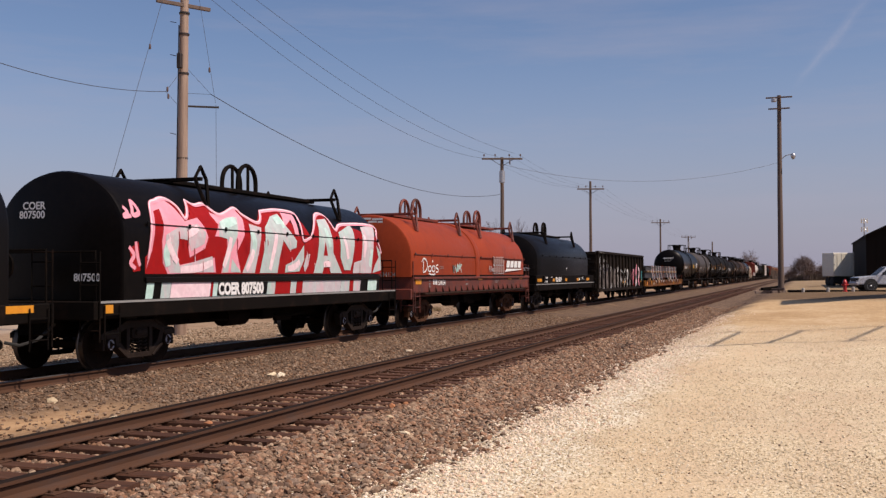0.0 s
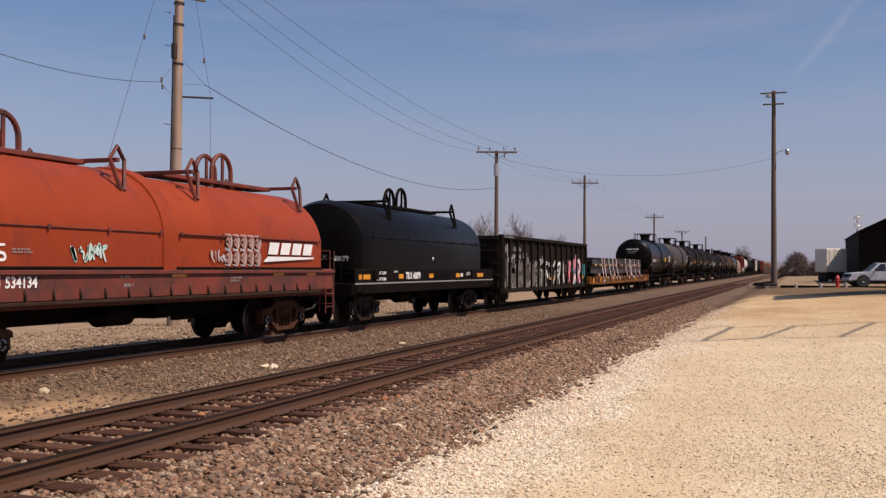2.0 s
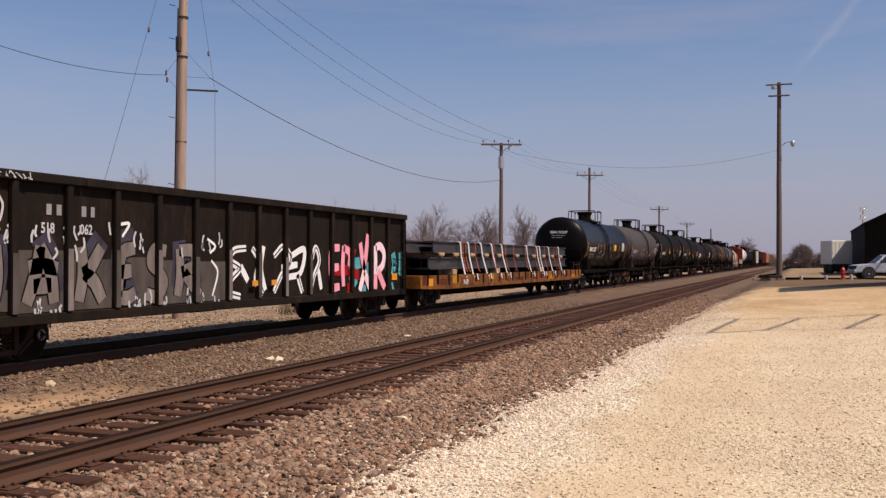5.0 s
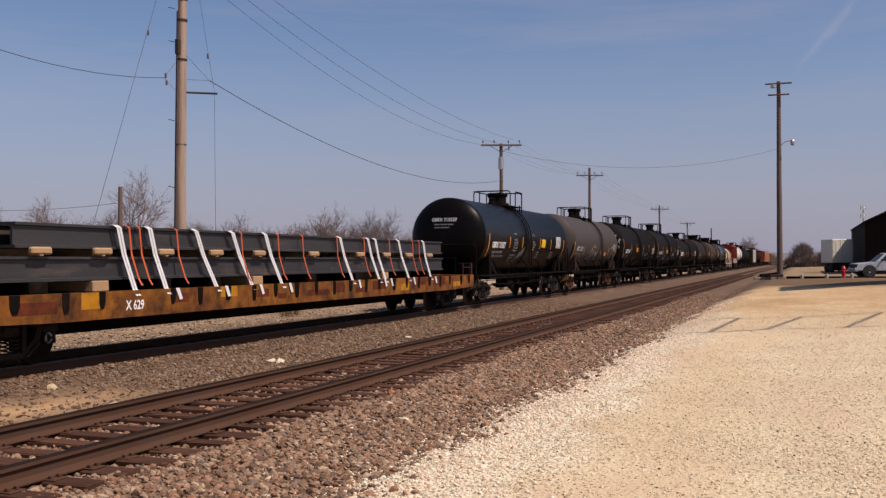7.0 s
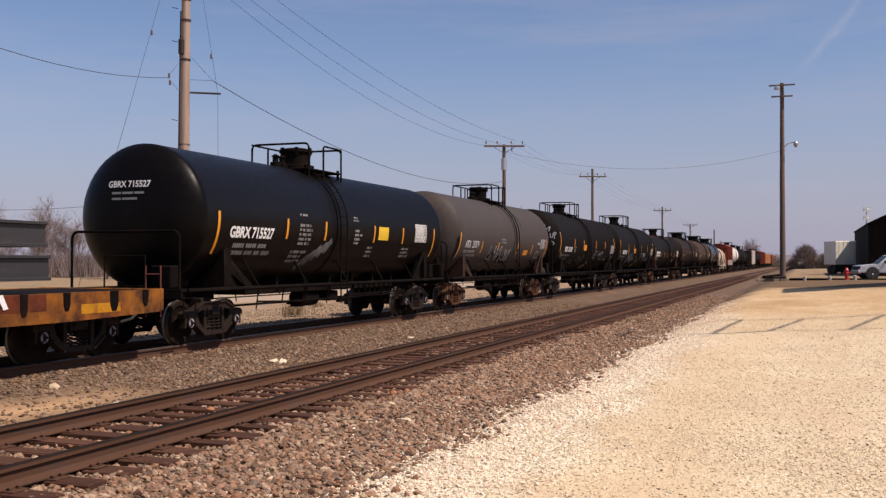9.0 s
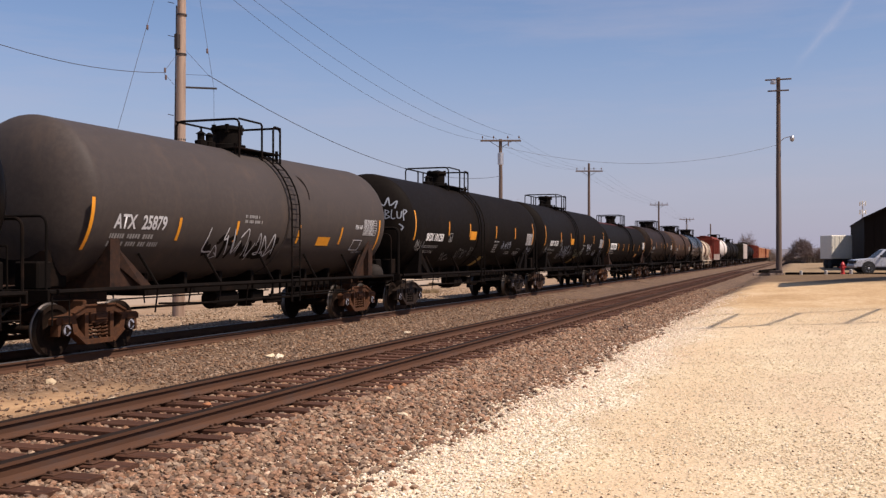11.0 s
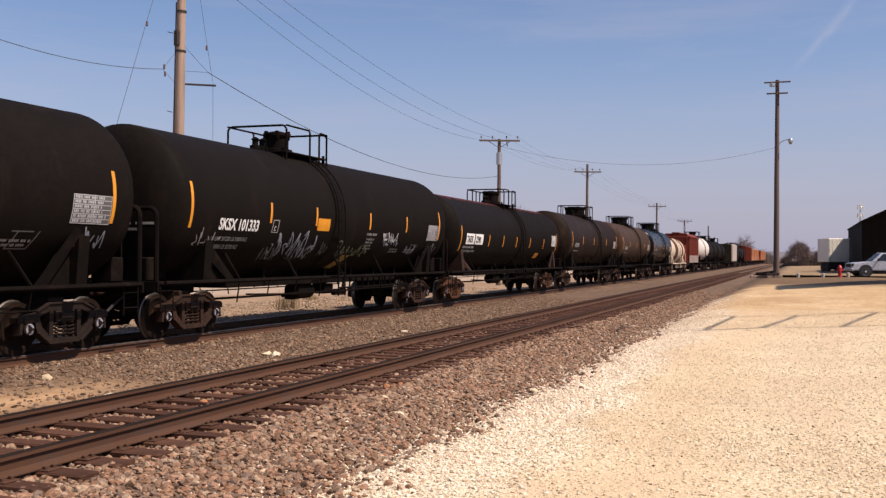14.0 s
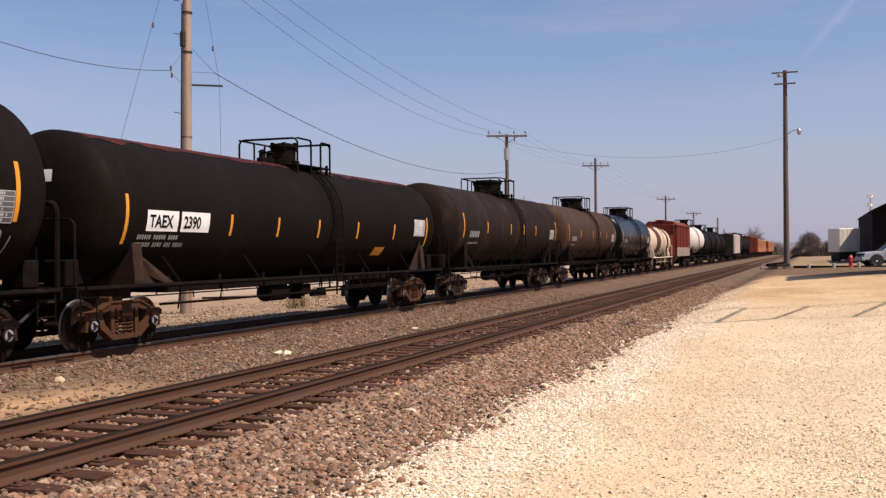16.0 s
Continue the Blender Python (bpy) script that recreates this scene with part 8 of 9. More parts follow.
# yellow stripe on the paved strip behind the tracks
stripe = part("yellow_stripe", box(bmesh.new(), -0.08, 0.08, 0.0, 16.0, 0.0, 0.012), YELLOW, None)
stripe.matrix_world = pose(-24.5, 28.2, -0.105, 0, 0, 40)
tagged(stripe, "worn yellow painted stripe on pavement", "road marking", kind="structure")

# pole behind the load, among the trees
pole("utility_pole", "short bare wooden pole standing by the trees", -36.4, 47.7, 6.1, 0.16, POLE_DARK)
pole("utility_pole", "bare far wooden pole beside the track", POLE_X, 231.8, 9.0, 0.19, POLE_DARK)
pole("utility_pole", "bare far wooden pole beside the track", POLE_X, 249.0, 6.8, 0.17, POLE_DARK)

# yard lamp pole with two short arms
lp, lg = pole("lamp_pole", "tall wooden yard lamp pole with two short arms", -1.60, 76.0, 14.6, 0.19, POLE_DARK)
zt = 14.6 - lg
for z, w in ((zt - 0.17, 1.80), (zt - 0.97, 1.45)):
    part("crossarm", box(bmesh.new(), -w * 0.5, w * 0.5, -0.22, -0.12, z - 0.05, z + 0.05, 0.01), POLE_DARK, lp)
bm = bmesh.new()
lathe(bm, [(0.05, zt - 0.5), (0.2, zt - 0.48), (0.2, zt - 0.3), (0.08, zt - 0.22)], "z", 12, at=(-0.34, -0.25, 0))
part("floodlight", bm, GALV, lp, "round grey floodlight under the upper arm", smooth=True)
bm = tube(bmesh.new(), [(0.1, 0, zt - 4.6), (0.4, -0.05, zt - 4.35), (0.85, -0.08, zt - 4.25)], 0.03, 6)
part("lamp_arm", bm, GALV, lp)
bm = bmesh.new()
lathe(bm, [(0.06, zt - 4.2), (0.16, zt - 4.3), (0.17, zt - 4.42), (0.1, zt - 4.6), (0.02, zt - 4.64)], "z", 12, at=(0.92, -0.08, 0))
part("yard_lamp", bm, GALV, lp, "grey yard lamp with a rounded bowl", smooth=True)

# wires
for dx, za, zb, sag in ((-0.9, 12.4, 9.5, 1.35), (-0.2, 12.4, 9.6, 1.1), (0.7, 12.45, 9.75, 0.9)):
    wire("thin overhead wire sagging between two poles", (POLE_X + dx * 0.8, 28.3, za), (POLE_X + dx * 1.3, 65.7, zb + 0.25), sag, 0.008)
wire("thick cable sagging between two poles", (-18.55, 28.95, 7.86), (POLE_X + 0.1, 65.8, 7.3), 1.3, 0.013)
wire("thick cable running off past the near pole", (-19.45, 27.7, 7.80), (-19.4, 12.0, 8.8), 0.95, 0.010)
for z in (8.35, 7.45):
    wire("thin stay between cable and pole", (-19.45, 27.7, 7.80), (-19.3, 28.1, z), 0.0, 0.006)
    wire("thin stay between cable and pole", (-18.55, 28.95, 7.86), (-19.2, 28.4, z + 0.4), 0.0, 0.006)
wire("guy wire running down from the pole", (-18.95, 28.6, 11.9), (-18.4, 28.99, 7.56), 0.0, 0.006)
wire("guy wire running down beside the pole", (-18.39, 29.0, 7.52), (-18.35, 29.05, 0.0), 0.0, 0.006)
wire("guy wire slanting down from the pole", (-19.35, 27.95, 12.1), (-19.35, 22.9, 0.0), 0.0, 0.007)
for x, y, z in ((-18.56, 28.87, 8.66), (-19.35, 26.72, 9.05), (-19.42, 27.75, 7.88), (-19.42, 27.8, 7.66)):
    bm = lathe(bmesh.new(), [(0.012, -0.09), (0.035, -0.06), (0.035, 0.06), (0.012, 0.09)], "z", 8, at=(x, y, z))
    tagged(part("guy_insulator", bm, PORCELAIN, None), "brown strain insulator on a guy wire", "insulator", "guy insulators")
for dx in (-1.2, -0.5, 0.5, 1.2):
    for (ya, za), (yb, zb) in zip(((65.7, 9.95), (96.0, 10.2), (145.9, 9.3)), ((96.0, 10.2), (145.9, 9.3), (182.5, 8.5))):
        wire("thin overhead wire sagging between far poles", (POLE_X + dx, ya, za), (POLE_X + dx, yb, zb), 0.6, 0.005)
wire("thin wire strung from the short pole by the trees", (-36.4, 47.7, 5.2), (-62.0, 58.0, 6.1), 0.4, 0.012)
wire("service cable crossing above the tracks", (POLE_X + 0.1, 66.0, 9.3), (-1.6, 76.0, 9.8), 1.25, 0.010)


# ------------------------------------------------------------------ lot: hydrant, posts, pick-up, trailer, barn, mast
def hydrant(x, y):
    g = ground_z(x, y)
    ob = thing("fire_hydrant", "red fire hydrant standing on packed earth", "fire hydrant", x, y, g)
    part("barrel", lathe(bmesh.new(), [(0.17, -0.05), (0.17, 0.05), (0.125, 0.07), (0.125, 0.62), (0.16, 0.63), (0.16, 0.68), (0.13, 0.72), (0.09, 0.82), (0.04, 0.86)], "z", 18), HYDRANT_RED, ob, smooth=True)
    for e in (-1, 1):
        part("side_cap", lathe(bmesh.new(), [(0.07, 0.1 * e), (0.075, 0.2 * e), (0.05, 0.21 * e), (0.03, 0.25 * e)], "x", 12, at=(0, 0, 0.5)), HYDRANT_RED, ob, smooth=True)
    part("front_cap", lathe(bmesh.new(), [(0.09, -0.1), (0.095, -0.2), (0.03, -0.24)], "y", 12, at=(0, 0, 0.46)), HYDRANT_RED, ob, smooth=True)
    part("top_nut", lathe(bmesh.new(), [(0.035, 0.84), (0.035, 0.92)], "z", 5), HYDRANT_RED, ob)


hydrant(2.67, 77.0)


def low_post(x, y, h):
    g = ground_z(x, y)
    ob = thing("low_post", "short white-topped post beside the lot", "post", x, y, g, group="low posts")
    part("post", lathe(bmesh.new(), [(0.11, -0.05), (0.11, h), (0.08, h + 0.04)], "z", 12), CONCRETE, ob)


for x, y, h in ((-0.12, 77.5, 0.26), (1.56, 77.3, 0.26), (3.22, 77.2, 0.3)):
    low_post(x, y, h)
tim = thing("timber_pile", "pile of old dark timbers at the foot of the lamp pole", "timber", -2.5, 75.6, ground_z(-2.5, 75.6))
for k, (dx, dz, rot, mt) in enumerate(((0, 0.02, 20, POLE_WOOD), (0.3, 0.18, -15, POLE_DARK), (0.7, 0.02, 60, POLE_DARK), (0.2, 0.3, 50, UNDER))):
    bm = box(bmesh.new(), -0.9, 0.9, -0.11, 0.11, 0, 0.2, 0.02)
    bm.transform(pose(dx, 0, dz, 0, -4 * (k % 2), rot))
    part("timber", bm, mt, tim)
lot_strip = thing("edge_strip", "low dark strip edging the lot", "kerb", 2.0, 77.9, ground_z(2.0, 77.9))
part("strip_body", box(bmesh.new(), -3.2, 5.0, -0.15, 0.15, -0.1, 0.12, 0.03), UNDER, lot_strip)


def pickup(x, y, rz):
    g = ground_z(x, y)
    ob = thing("pickup_truck", "silver pick-up truck parked on the lot", "pickup truck", x, y, g, rz)
    # nose towards -x
    bm = bmesh.new()
    low = [(-2.75, 0.50), (-2.80, 0.78), (-2.70, 1.02), (-1.35, 1.14), (2.85, 1.14), (2.88, 0.62), (2.8, 0.5)]
    prism(bm, [(a, b) for a, b in low], -0.95, 0.95)
    bmesh.ops.bevel(bm, geom=[e for e in bm.edges if abs((e.verts[0].co - e.verts[1].co).y) < 0.1], offset=0.07, segments=2, affect="EDGES")
    part("body", bm, SILVER, ob, smooth=True)
    bm = bmesh.new()
    a = [(-1.40, -0.86, 1.13), (1.05, -0.86, 1.13), (1.05, 0.86, 1.13), (-1.40, 0.86, 1.13)]
    b = [(-0.62, -0.70, 1.78), (0.85, -0.70, 1.78), (0.85, 0.70, 1.78), (-0.62, 0.70, 1.78)]
    va, vb = [bm.verts.new(p) for p in a], [bm.verts.new(p) for p in b]
    for i in range(4):
        bm.faces.new((va[i], va[(i + 1) % 4], vb[(i + 1) % 4], vb[i]))
    bm.faces.new(va[::-1]), bm.faces.new(vb)
    bmesh.ops.bevel(bm, geom=list(bm.edges), offset=0.05, segments=2, affect="EDGES")
    part("cab", bm, SILVER, ob, smooth=True)
    def pane(pts, name="window"):
        bm = bmesh.new()
        vs = [bm.verts.new(p) for p in pts]
        ws = [bm.verts.new((p[0], p[1] + (0.02 if p[1] < 0 else -0.02), p[2] - 0.0)) for p in pts]
        bm.faces.new(vs), bm.faces.new(ws[::-1])
        for i in range(len(vs)):
            bm.faces.new((vs[i], ws[i], ws[(i + 1) % len(vs)], vs[(i + 1) % len(vs)]))
        part(name, fixed(bm), GLASS, ob, "dark glass")
    for s in (-1, 1):
        pane([(-1.08, s * 0.862, 1.2), (-0.25, s * 0.862, 1.2), (-0.25, s * 0.732, 1.70), (-0.60, s * 0.732, 1.70)])
        pane([(-0.17, s * 0.862, 1.2), (0.80, s * 0.862, 1.2), (0.72, s * 0.732, 1.70), (-0.17, s * 0.732, 1.70)])
    bm = bmesh.new()
    vs = [bm.verts.new(p) for p in ((-1.36, -0.72, 1.19), (-1.36, 0.72, 1.19), (-0.72, 0.60, 1.74), (-0.72, -0.60, 1.74))]
    bm.faces.new(vs)
    bmesh.ops.solidify(bm, geom=bm.faces[:], thickness=0.02)
    part("windscreen", bm, GLASS, ob, "dark raked windscreen")
    part("bed_well", box(bmesh.new(), 1.2, 2.72, -0.78, 0.78, 0.9, 1.146), RUBBER, ob)
    part("front_bumper", box(bmesh.new(), -2.88, -2.62, -0.96, 0.96, 0.44, 0.68, 0.05), GALV, ob, "chrome bumper")
    part("grille", box(bmesh.new(), -2.82, -2.70, -0.6, 0.6, 0.72, 0.98, 0.02), RUBBER, ob)
    for s in (-1, 1):
        part("headlight", box(bmesh.new(), -2.80, -2.55, min(s * 0.64, s * 0.93), max(s * 0.64, s * 0.93), 0.78, 0.98, 0.03), GLASS, ob, "clear headlight")
        part("mirror", box(bmesh.new(), -1.05, -0.92, min(s * 0.92, s * 1.12), max(s * 0.92, s * 1.12), 1.2, 1.38, 0.03), RUBBER, ob)
        for wx in (-1.85, 1.75):
            part("wheel_arch", lathe(bmesh.new(), [(0.47, s * 0.80), (0.47, s * 0.956)], "y", 24, at=(wx, 0, 0.46)), RUBBER, ob)
            wh = part("wheel", lathe(bmesh.new(), [(0.20, s * 0.72), (0.38, s * 0.72), (0.40, s * 0.78), (0.40, s * 0.92), (0.37, s * 0.965), (0.25, s * 0.97)], "y", 26, at=(wx, 0, 0.40)), RUBBER, ob, "black tyre", smooth=True)
            part("rim", lathe(bmesh.new(), [(0.25, s * 0.90), (0.25, s * 0.972), (0.20, s * 0.95), (0.08, s * 0.96), (0.05, s * 0.985)], "y", 20, at=(wx, 0, 0.40)), GALV, wh, "bright alloy rim", smooth=True)
    part("underbody", box(bmesh.new(), -2.4, 2.5, -0.7, 0.7, 0.3, 0.52), RUBBER, ob)
    return ob


pickup(6.05, 79.95, 13)


def trailer(x, y):
    g = ground_z(x, y)
    ob = thing("box_trailer", "white box trailer with double rear doors parked by the barn", "trailer", x, y, g, 24)
    ob.scale = (0.86, 0.86, 0.86)
    part("box", box(bmesh.new(), -1.25, 1.25, 0, 3.0, 1.15, 3.95, 0.03), TRAILER_WHITE, ob)
    for s in (-1, 1):
        d = part("door", box(bmesh.new(), min(s * 0.02, s * 1.2), max(s * 0.02, s * 1.2), -0.06, -0.002, 1.22, 3.88, 0.01), TRAILER_WHITE, ob)
        for u in (0.25, 0.8):
            part("lock_bar", tube(bmesh.new(), [(s * u, -0.09, 1.2), (s * u, -0.09, 3.9)], 0.018, 6), TRAILER_WHITE, d)
        for z in (1.5, 2.5, 3.6):
            part("hinge", box(bmesh.new(), s * 1.2 - 0.06, s * 1.2 + 0.06, -0.09, -0.06, z, z + 0.1), GALV, d)
        for w in range(2):
            part("wheel", lathe(bmesh.new(), [(0.22, s * 0.75), (0.5, s * 0.78), (0.52, s * 0.9), (0.5, s * 1.15), (0.22, s * 1.18)], "x", 22, at=(0, 0.8 + 1.1 * w, 0.52)), RUBBER, ob, smooth=True)
        part("corner_post", box(bmesh.new(), min(s * 1.2, s * 1.275), max(s * 1.2, s * 1.275), -0.03, 0.05, 1.1, 3.98, 0.01), TRAILER_WHITE, ob)
        # mud flaps widened into dark sheets, standing in for shade under the box
        part("shade_flap", box(bmesh.new(), min(s * 0.1, s * 1.2), max(s * 0.1, s * 1.2), 0.16, 0.19, 0.22, 1.12), RUBBER, ob)
    part("rear_bumper", box(bmesh.new(), -1.2, 1.2, 0.0, 0.1, 0.5, 0.62, 0.01), IRON, ob)
    part("chassis", box(bmesh.new(), -0.5, 0.5, 0.1, 2.9, 0.8, 1.15), IRON, ob)
    part("landing_leg", box(bmesh.new(), -0.9, -0.75, 2.6, 2.75, 0.0, 1.15), IRON, ob)
    part("landing_leg", box(bmesh.new(), 0.75, 0.9, 2.6, 2.75, 0.0, 1.15), IRON, ob)


trailer(3.75, 111.0)


def barn(x0, y0, w, d, eave, ridge):
    g = ground_z(x0, y0)
    ob = thing("barn", "weathered metal-sided barn with a gable roof, its shade put into the dark colour", "barn", x0, y0, g)
    bm = bmesh.new()
    prism(bm, [(0, -0.1), (w, -0.1), (w, eave), (w / 2, ridge), (0, eave)], 0, d)
    part("wall", bm, BARN, ob)
    for k in range(int(w / 0.6)):
        u = 0.3 + 0.6 * k
        zt = eave + (ridge - eave) * (1 - abs(u - w / 2) / (w / 2))
        part("batten", box(bmesh.new(), u - 0.04, u + 0.04, -0.05, 0.0, 0, zt - 0.1), BARN, ob)
    for s in (0, 1):
        bm = bmesh.new()
        a, b = ((-0.1, eave - 0.06), (w / 2, ridge)) if s == 0 else ((w + 0.1, eave - 0.06), (w / 2, ridge))
        prism(bm, [a, b, (b[0], b[1] + 0.14), (a[0], a[1] + 0.14)], -0.5, d + 0.5)
        part("roof", fixed(bm), BARN, ob, "dark metal roof slope")
    part("door", box(bmesh.new(), w / 2 - 2, w / 2 + 2, -0.09, -0.052, 0, 4.0), BARN, ob)


barn(5.2, 98.0, 13.0, 27.0, 4.66, 7.8)


def mast(x, y, top):
    ob = thing("radio_mast", "thin grey steel mast with panel antennas", "mast", x, y, 0)
    part("pole", tube(bmesh.new(), [(0, 0, 0), (0, 0, top)], 0.35, 10, 0.22), GALV, ob)
    for z in (top - 0.6, top - 3.2):
        for k in range(3):
            a = 2 * math.pi * k / 3 + 0.4
            part("antenna_panel", box(bmesh.new(), 0.9 * math.cos(a) - 0.18, 0.9 * math.cos(a) + 0.18, 0.9 * math.sin(a) - 0.12, 0.9 * math.sin(a) + 0.12, z - 0.7, z + 0.7, 0.03), TRAILER_WHITE, ob)
            part("antenna_arm", tube(bmesh.new(), [(0, 0, z), (0.9 * math.cos(a), 0.9 * math.sin(a), z)], 0.05, 5), GALV, ob)


mast(17.1, 330.0, 18.3)


def gantry():
    """Steel frame and slab on legs, added out of view to shadow the lot."""
    k = math.tan(radians(90 - SUN_EL))
    def over(x, y, h):
        return Vector((x + sx * h * k, y + sy * h * k, h + 0.3))
    ob = thing("shadow_frame", "unseen grey steel frame added to cast its shadow on the lot", "gantry", 0, 0, 0)
    h = 12.0
    rows = [(-4.4, 27.2, -4.3, 29.0), (-2.03, 25.2, -1.67, 30.7), (-0.76, 26.4, 0.03, 31.3), (1.08, 27.0, 2.24, 33.1), (3.0, 28.2, 4.2, 34.2), (5.0, 29.4, 6.2, 35.4)]
    for a, b in zip(rows, rows[1:]):
        part("chord", tube(bmesh.new(), [over(a[0], a[1], h), over(b[0], b[1], h)], 0.06, 6), GALV, ob)
        part("chord", tube(bmesh.new(), [over(a[2], a[3], h), over(b[2], b[3], h)], 0.06, 6), GALV, ob)
    for a in rows:
        part("rung", tube(bmesh.new(), [over(a[0], a[1], h), over(a[2], a[3], h)], 0.05, 6), GALV, ob)
    for p in (over(5.0, 29.4, h), over(6.2, 35.4, h)):
        part("leg", tube(bmesh.new(), [(p.x, p.y, 0.0), p], 0.15, 8), GALV, ob)
    ob = thing("shadow_slab", "unseen flat slab on legs added to cast its shadow on the lot", "canopy", 0, 0, 0)
    h = 15.0
    a, b = over(-1.3, 53.4, h), over(9.0, 74.5, h)
    bm = bmesh.new()
    low = [bm.verts.new(over(x, y, h)) for x, y in ((-0.95, 50.6), (9.5, 69.5), (9.5, 78.0), (-1.05, 56.3))]
    high = [bm.verts.new(v.co + Vector((0, 0, 0.3))) for v in low]
    bm.faces.new(low[::-1]), bm.faces.new(high)
    for i in range(4):
        bm.faces.new((low[i], low[(i + 1) % 4], high[(i + 1) % 4], high[i]))
    part("slab_sheet", fixed(bm), GALV, ob)
    for t in (0.55, 0.95):
        p = a.lerp(b, t)
        part("leg", tube(bmesh.new(), [(p.x, p.y, 0.0), p], 0.2, 8), GALV, ob)


gantry()


# ------------------------------------------------------------------ trees and distance
def bare_tree(seed, height, spread):
    """A leafless tree: trunk mesh and a crown of fine branches."""
    rnd = random.Random(seed)
    trunk, crown = bmesh.new(), bmesh.new()

    def limb(bm, p, d, length, r, depth):
        pts, q, dd = [p], p, d.copy()
        n = 4
        for i in range(n):
            dd = (dd + Vector((rnd.uniform(-0.22, 0.22), rnd.uniform(-0.22, 0.22), rnd.uniform(-0.05, 0.18)))).normalized()
            q = q + dd * length / n
            pts.append(q)
        tube(bm, pts, r, 5 if depth < 2 else 3, r * 0.55, cap=False)
        if depth >= 4:
            return
        kids = (6, 6, 6, 5)[depth]
        for k in range(kids):
            i = rnd.randint(2 if depth == 0 else 1, n)
            a = rnd.uniform(0, 6.283)
            side = dd.orthogonal().normalized()
            side = Matrix.Rotation(a, 3, dd) @ side
            nd = (dd * rnd.uniform(0.5, 0.9) + side * spread * rnd.uniform(0.5, 1.0)).normalized()
            limb(crown, pts[i], nd, length * rnd.uniform(0.5, 0.72), max(r * 0.48, 0.011), depth + 1)
    limb(trunk, Vector((0, 0, -0.2)), Vector((0, 0, 1)), height * 0.42, height * 0.013, 0)
    out = []
    for name, bm, mt in (("trunk", trunk, BARK), ("crown", crown, TWIGS)):
        me = bpy.data.meshes.new(name)
        bm.to_mesh(me)
        bm.free()
        me.materials.append(mt)
        out.append(me)
    return out


TREE_MESHES = [bare_tree(s, h, w) for s, h, w in ((1, 9.0, 0.8), (2, 8.0, 0.95), (3, 10.0, 0.7), (4, 7.0, 1.0))]


def plant_tree(k, x, y, scale, rz):
    ob = thing("tree", "bare winter tree with fine branches", "tree", x, y, 0.0, rz, group="bare trees behind the tracks")
    ob.scale = (scale,) * 3
    for name, me in zip(("trunk", "crown"), TREE_MESHES[k]):
        part(name, me, None, ob)


rnd = random.Random(17)
for az, dist, s in ((-43.5, 128, 1.15), (-41.8, 130, 1.1), (-40.0, 150, 0.9), (-38.2, 122, 1.2), (-37.2, 118, 1.25), (-36.0, 125, 1.1), (-34.2, 140, 0.95), (-33.0, 150, 0.9), (-31.6, 150, 0.9), (-30.2, 150, 0.8), (-28.9, 150, 0.9), (-27.6, 120, 1.05), (-26.9, 122, 1.1), (-26.2, 124, 0.95), (-25.0, 155, 0.9), (-23.9, 150, 1.0), (-22.8, 150, 0.95), (-21.8, 160, 0.8), (-20.8, 165, 0.85), (-19.5, 170, 0.8), (-18.2, 175, 0.75), (-16.8, 190, 0.75), (-15.0, 200, 0.7), (-3.0, 400, 1.15), (-2.6, 420, 1.1), (-3.5, 410, 1.2), (-3.9, 430, 1.0)):
    plant_tree(rnd.randrange(4), dist * math.sin(radians(az)), dist * math.cos(radians(az)), 1.06 * s * rnd.uniform(0.9, 1.1), rnd.uniform(0, 360))
for k in range(46):                     # the low wood behind
    az, dist = -46 + 0.74 * k + rnd.uniform(-0.3, 0.3), rnd.uniform(142, 185)
    plant_tree(rnd.randrange(4), dist * math.sin(radians(az)), dist * math.cos(radians(az)), rnd.uniform(0.95, 1.22) * dist / 160, rnd.uniform(0, 360))
for az, dist, s in ((2.5, 150, 0.62), (2.9, 152, 0.74), (2.2, 155, 0.5), (3.3, 149, 0.7), (-2.75, 330, 1.0), (-3.05, 335, 1.05), (-2.5, 340, 0.9), (-3.3, 338, 0.85), (-2.9, 342, 1.1)):
    plant_tree(rnd.randrange(4), dist * math.sin(radians(az)), dist * math.cos(radians(az)), s, rnd.uniform(0, 360))
for az, dist, s in ((0.3, 206, 0.5), (0.15, 208, 0.55), (-0.1, 209, 0.5), (0.7, 212, 0.4)):
    plant_tree(rnd.randrange(4), dist * math.sin(radians(az)), dist * math.cos(radians(az)), s, rnd.uniform(0, 360))


def thicket(name, label, places, seed, material, size=0.5, per=260):
    """Brush: many thin upright twigs and small clumps in one mesh."""
    rng = np.random.default_rng(seed)
    verts, faces = [], []
    for x, y, w, h in places:
        for _ in range(per):
            px, py = x + rng.normal(0, w / 2.4), y + rng.normal(0, w / 2.4)
            hh = h * rng.uniform(0.3, 1.0) * math.exp(-(((px - x) / w) ** 2))
            lean = rng.normal(0, 0.25, 2) * hh
            t = 0.02 + 0.012 * hh * size
            a = rng.uniform(0, 3.14)
            c, s = math.cos(a) * t, math.sin(a) * t
            i = len(verts)
            verts += [(px - c, py - s, -0.1), (px + c, py + s, -0.1), (px + s, py - c, -0.1), (px + lean[0], py + lean[1], hh)]
            faces += [(i, i + 1, i + 3), (i + 1, i + 2, i + 3), (i + 2, i, i + 3)]
    me = bpy.data.meshes.new(name)
    me.from_pydata(verts, [], faces)
    me.materials.append(material)
    tagged(new(name, me), label, "brush", kind="stuff")


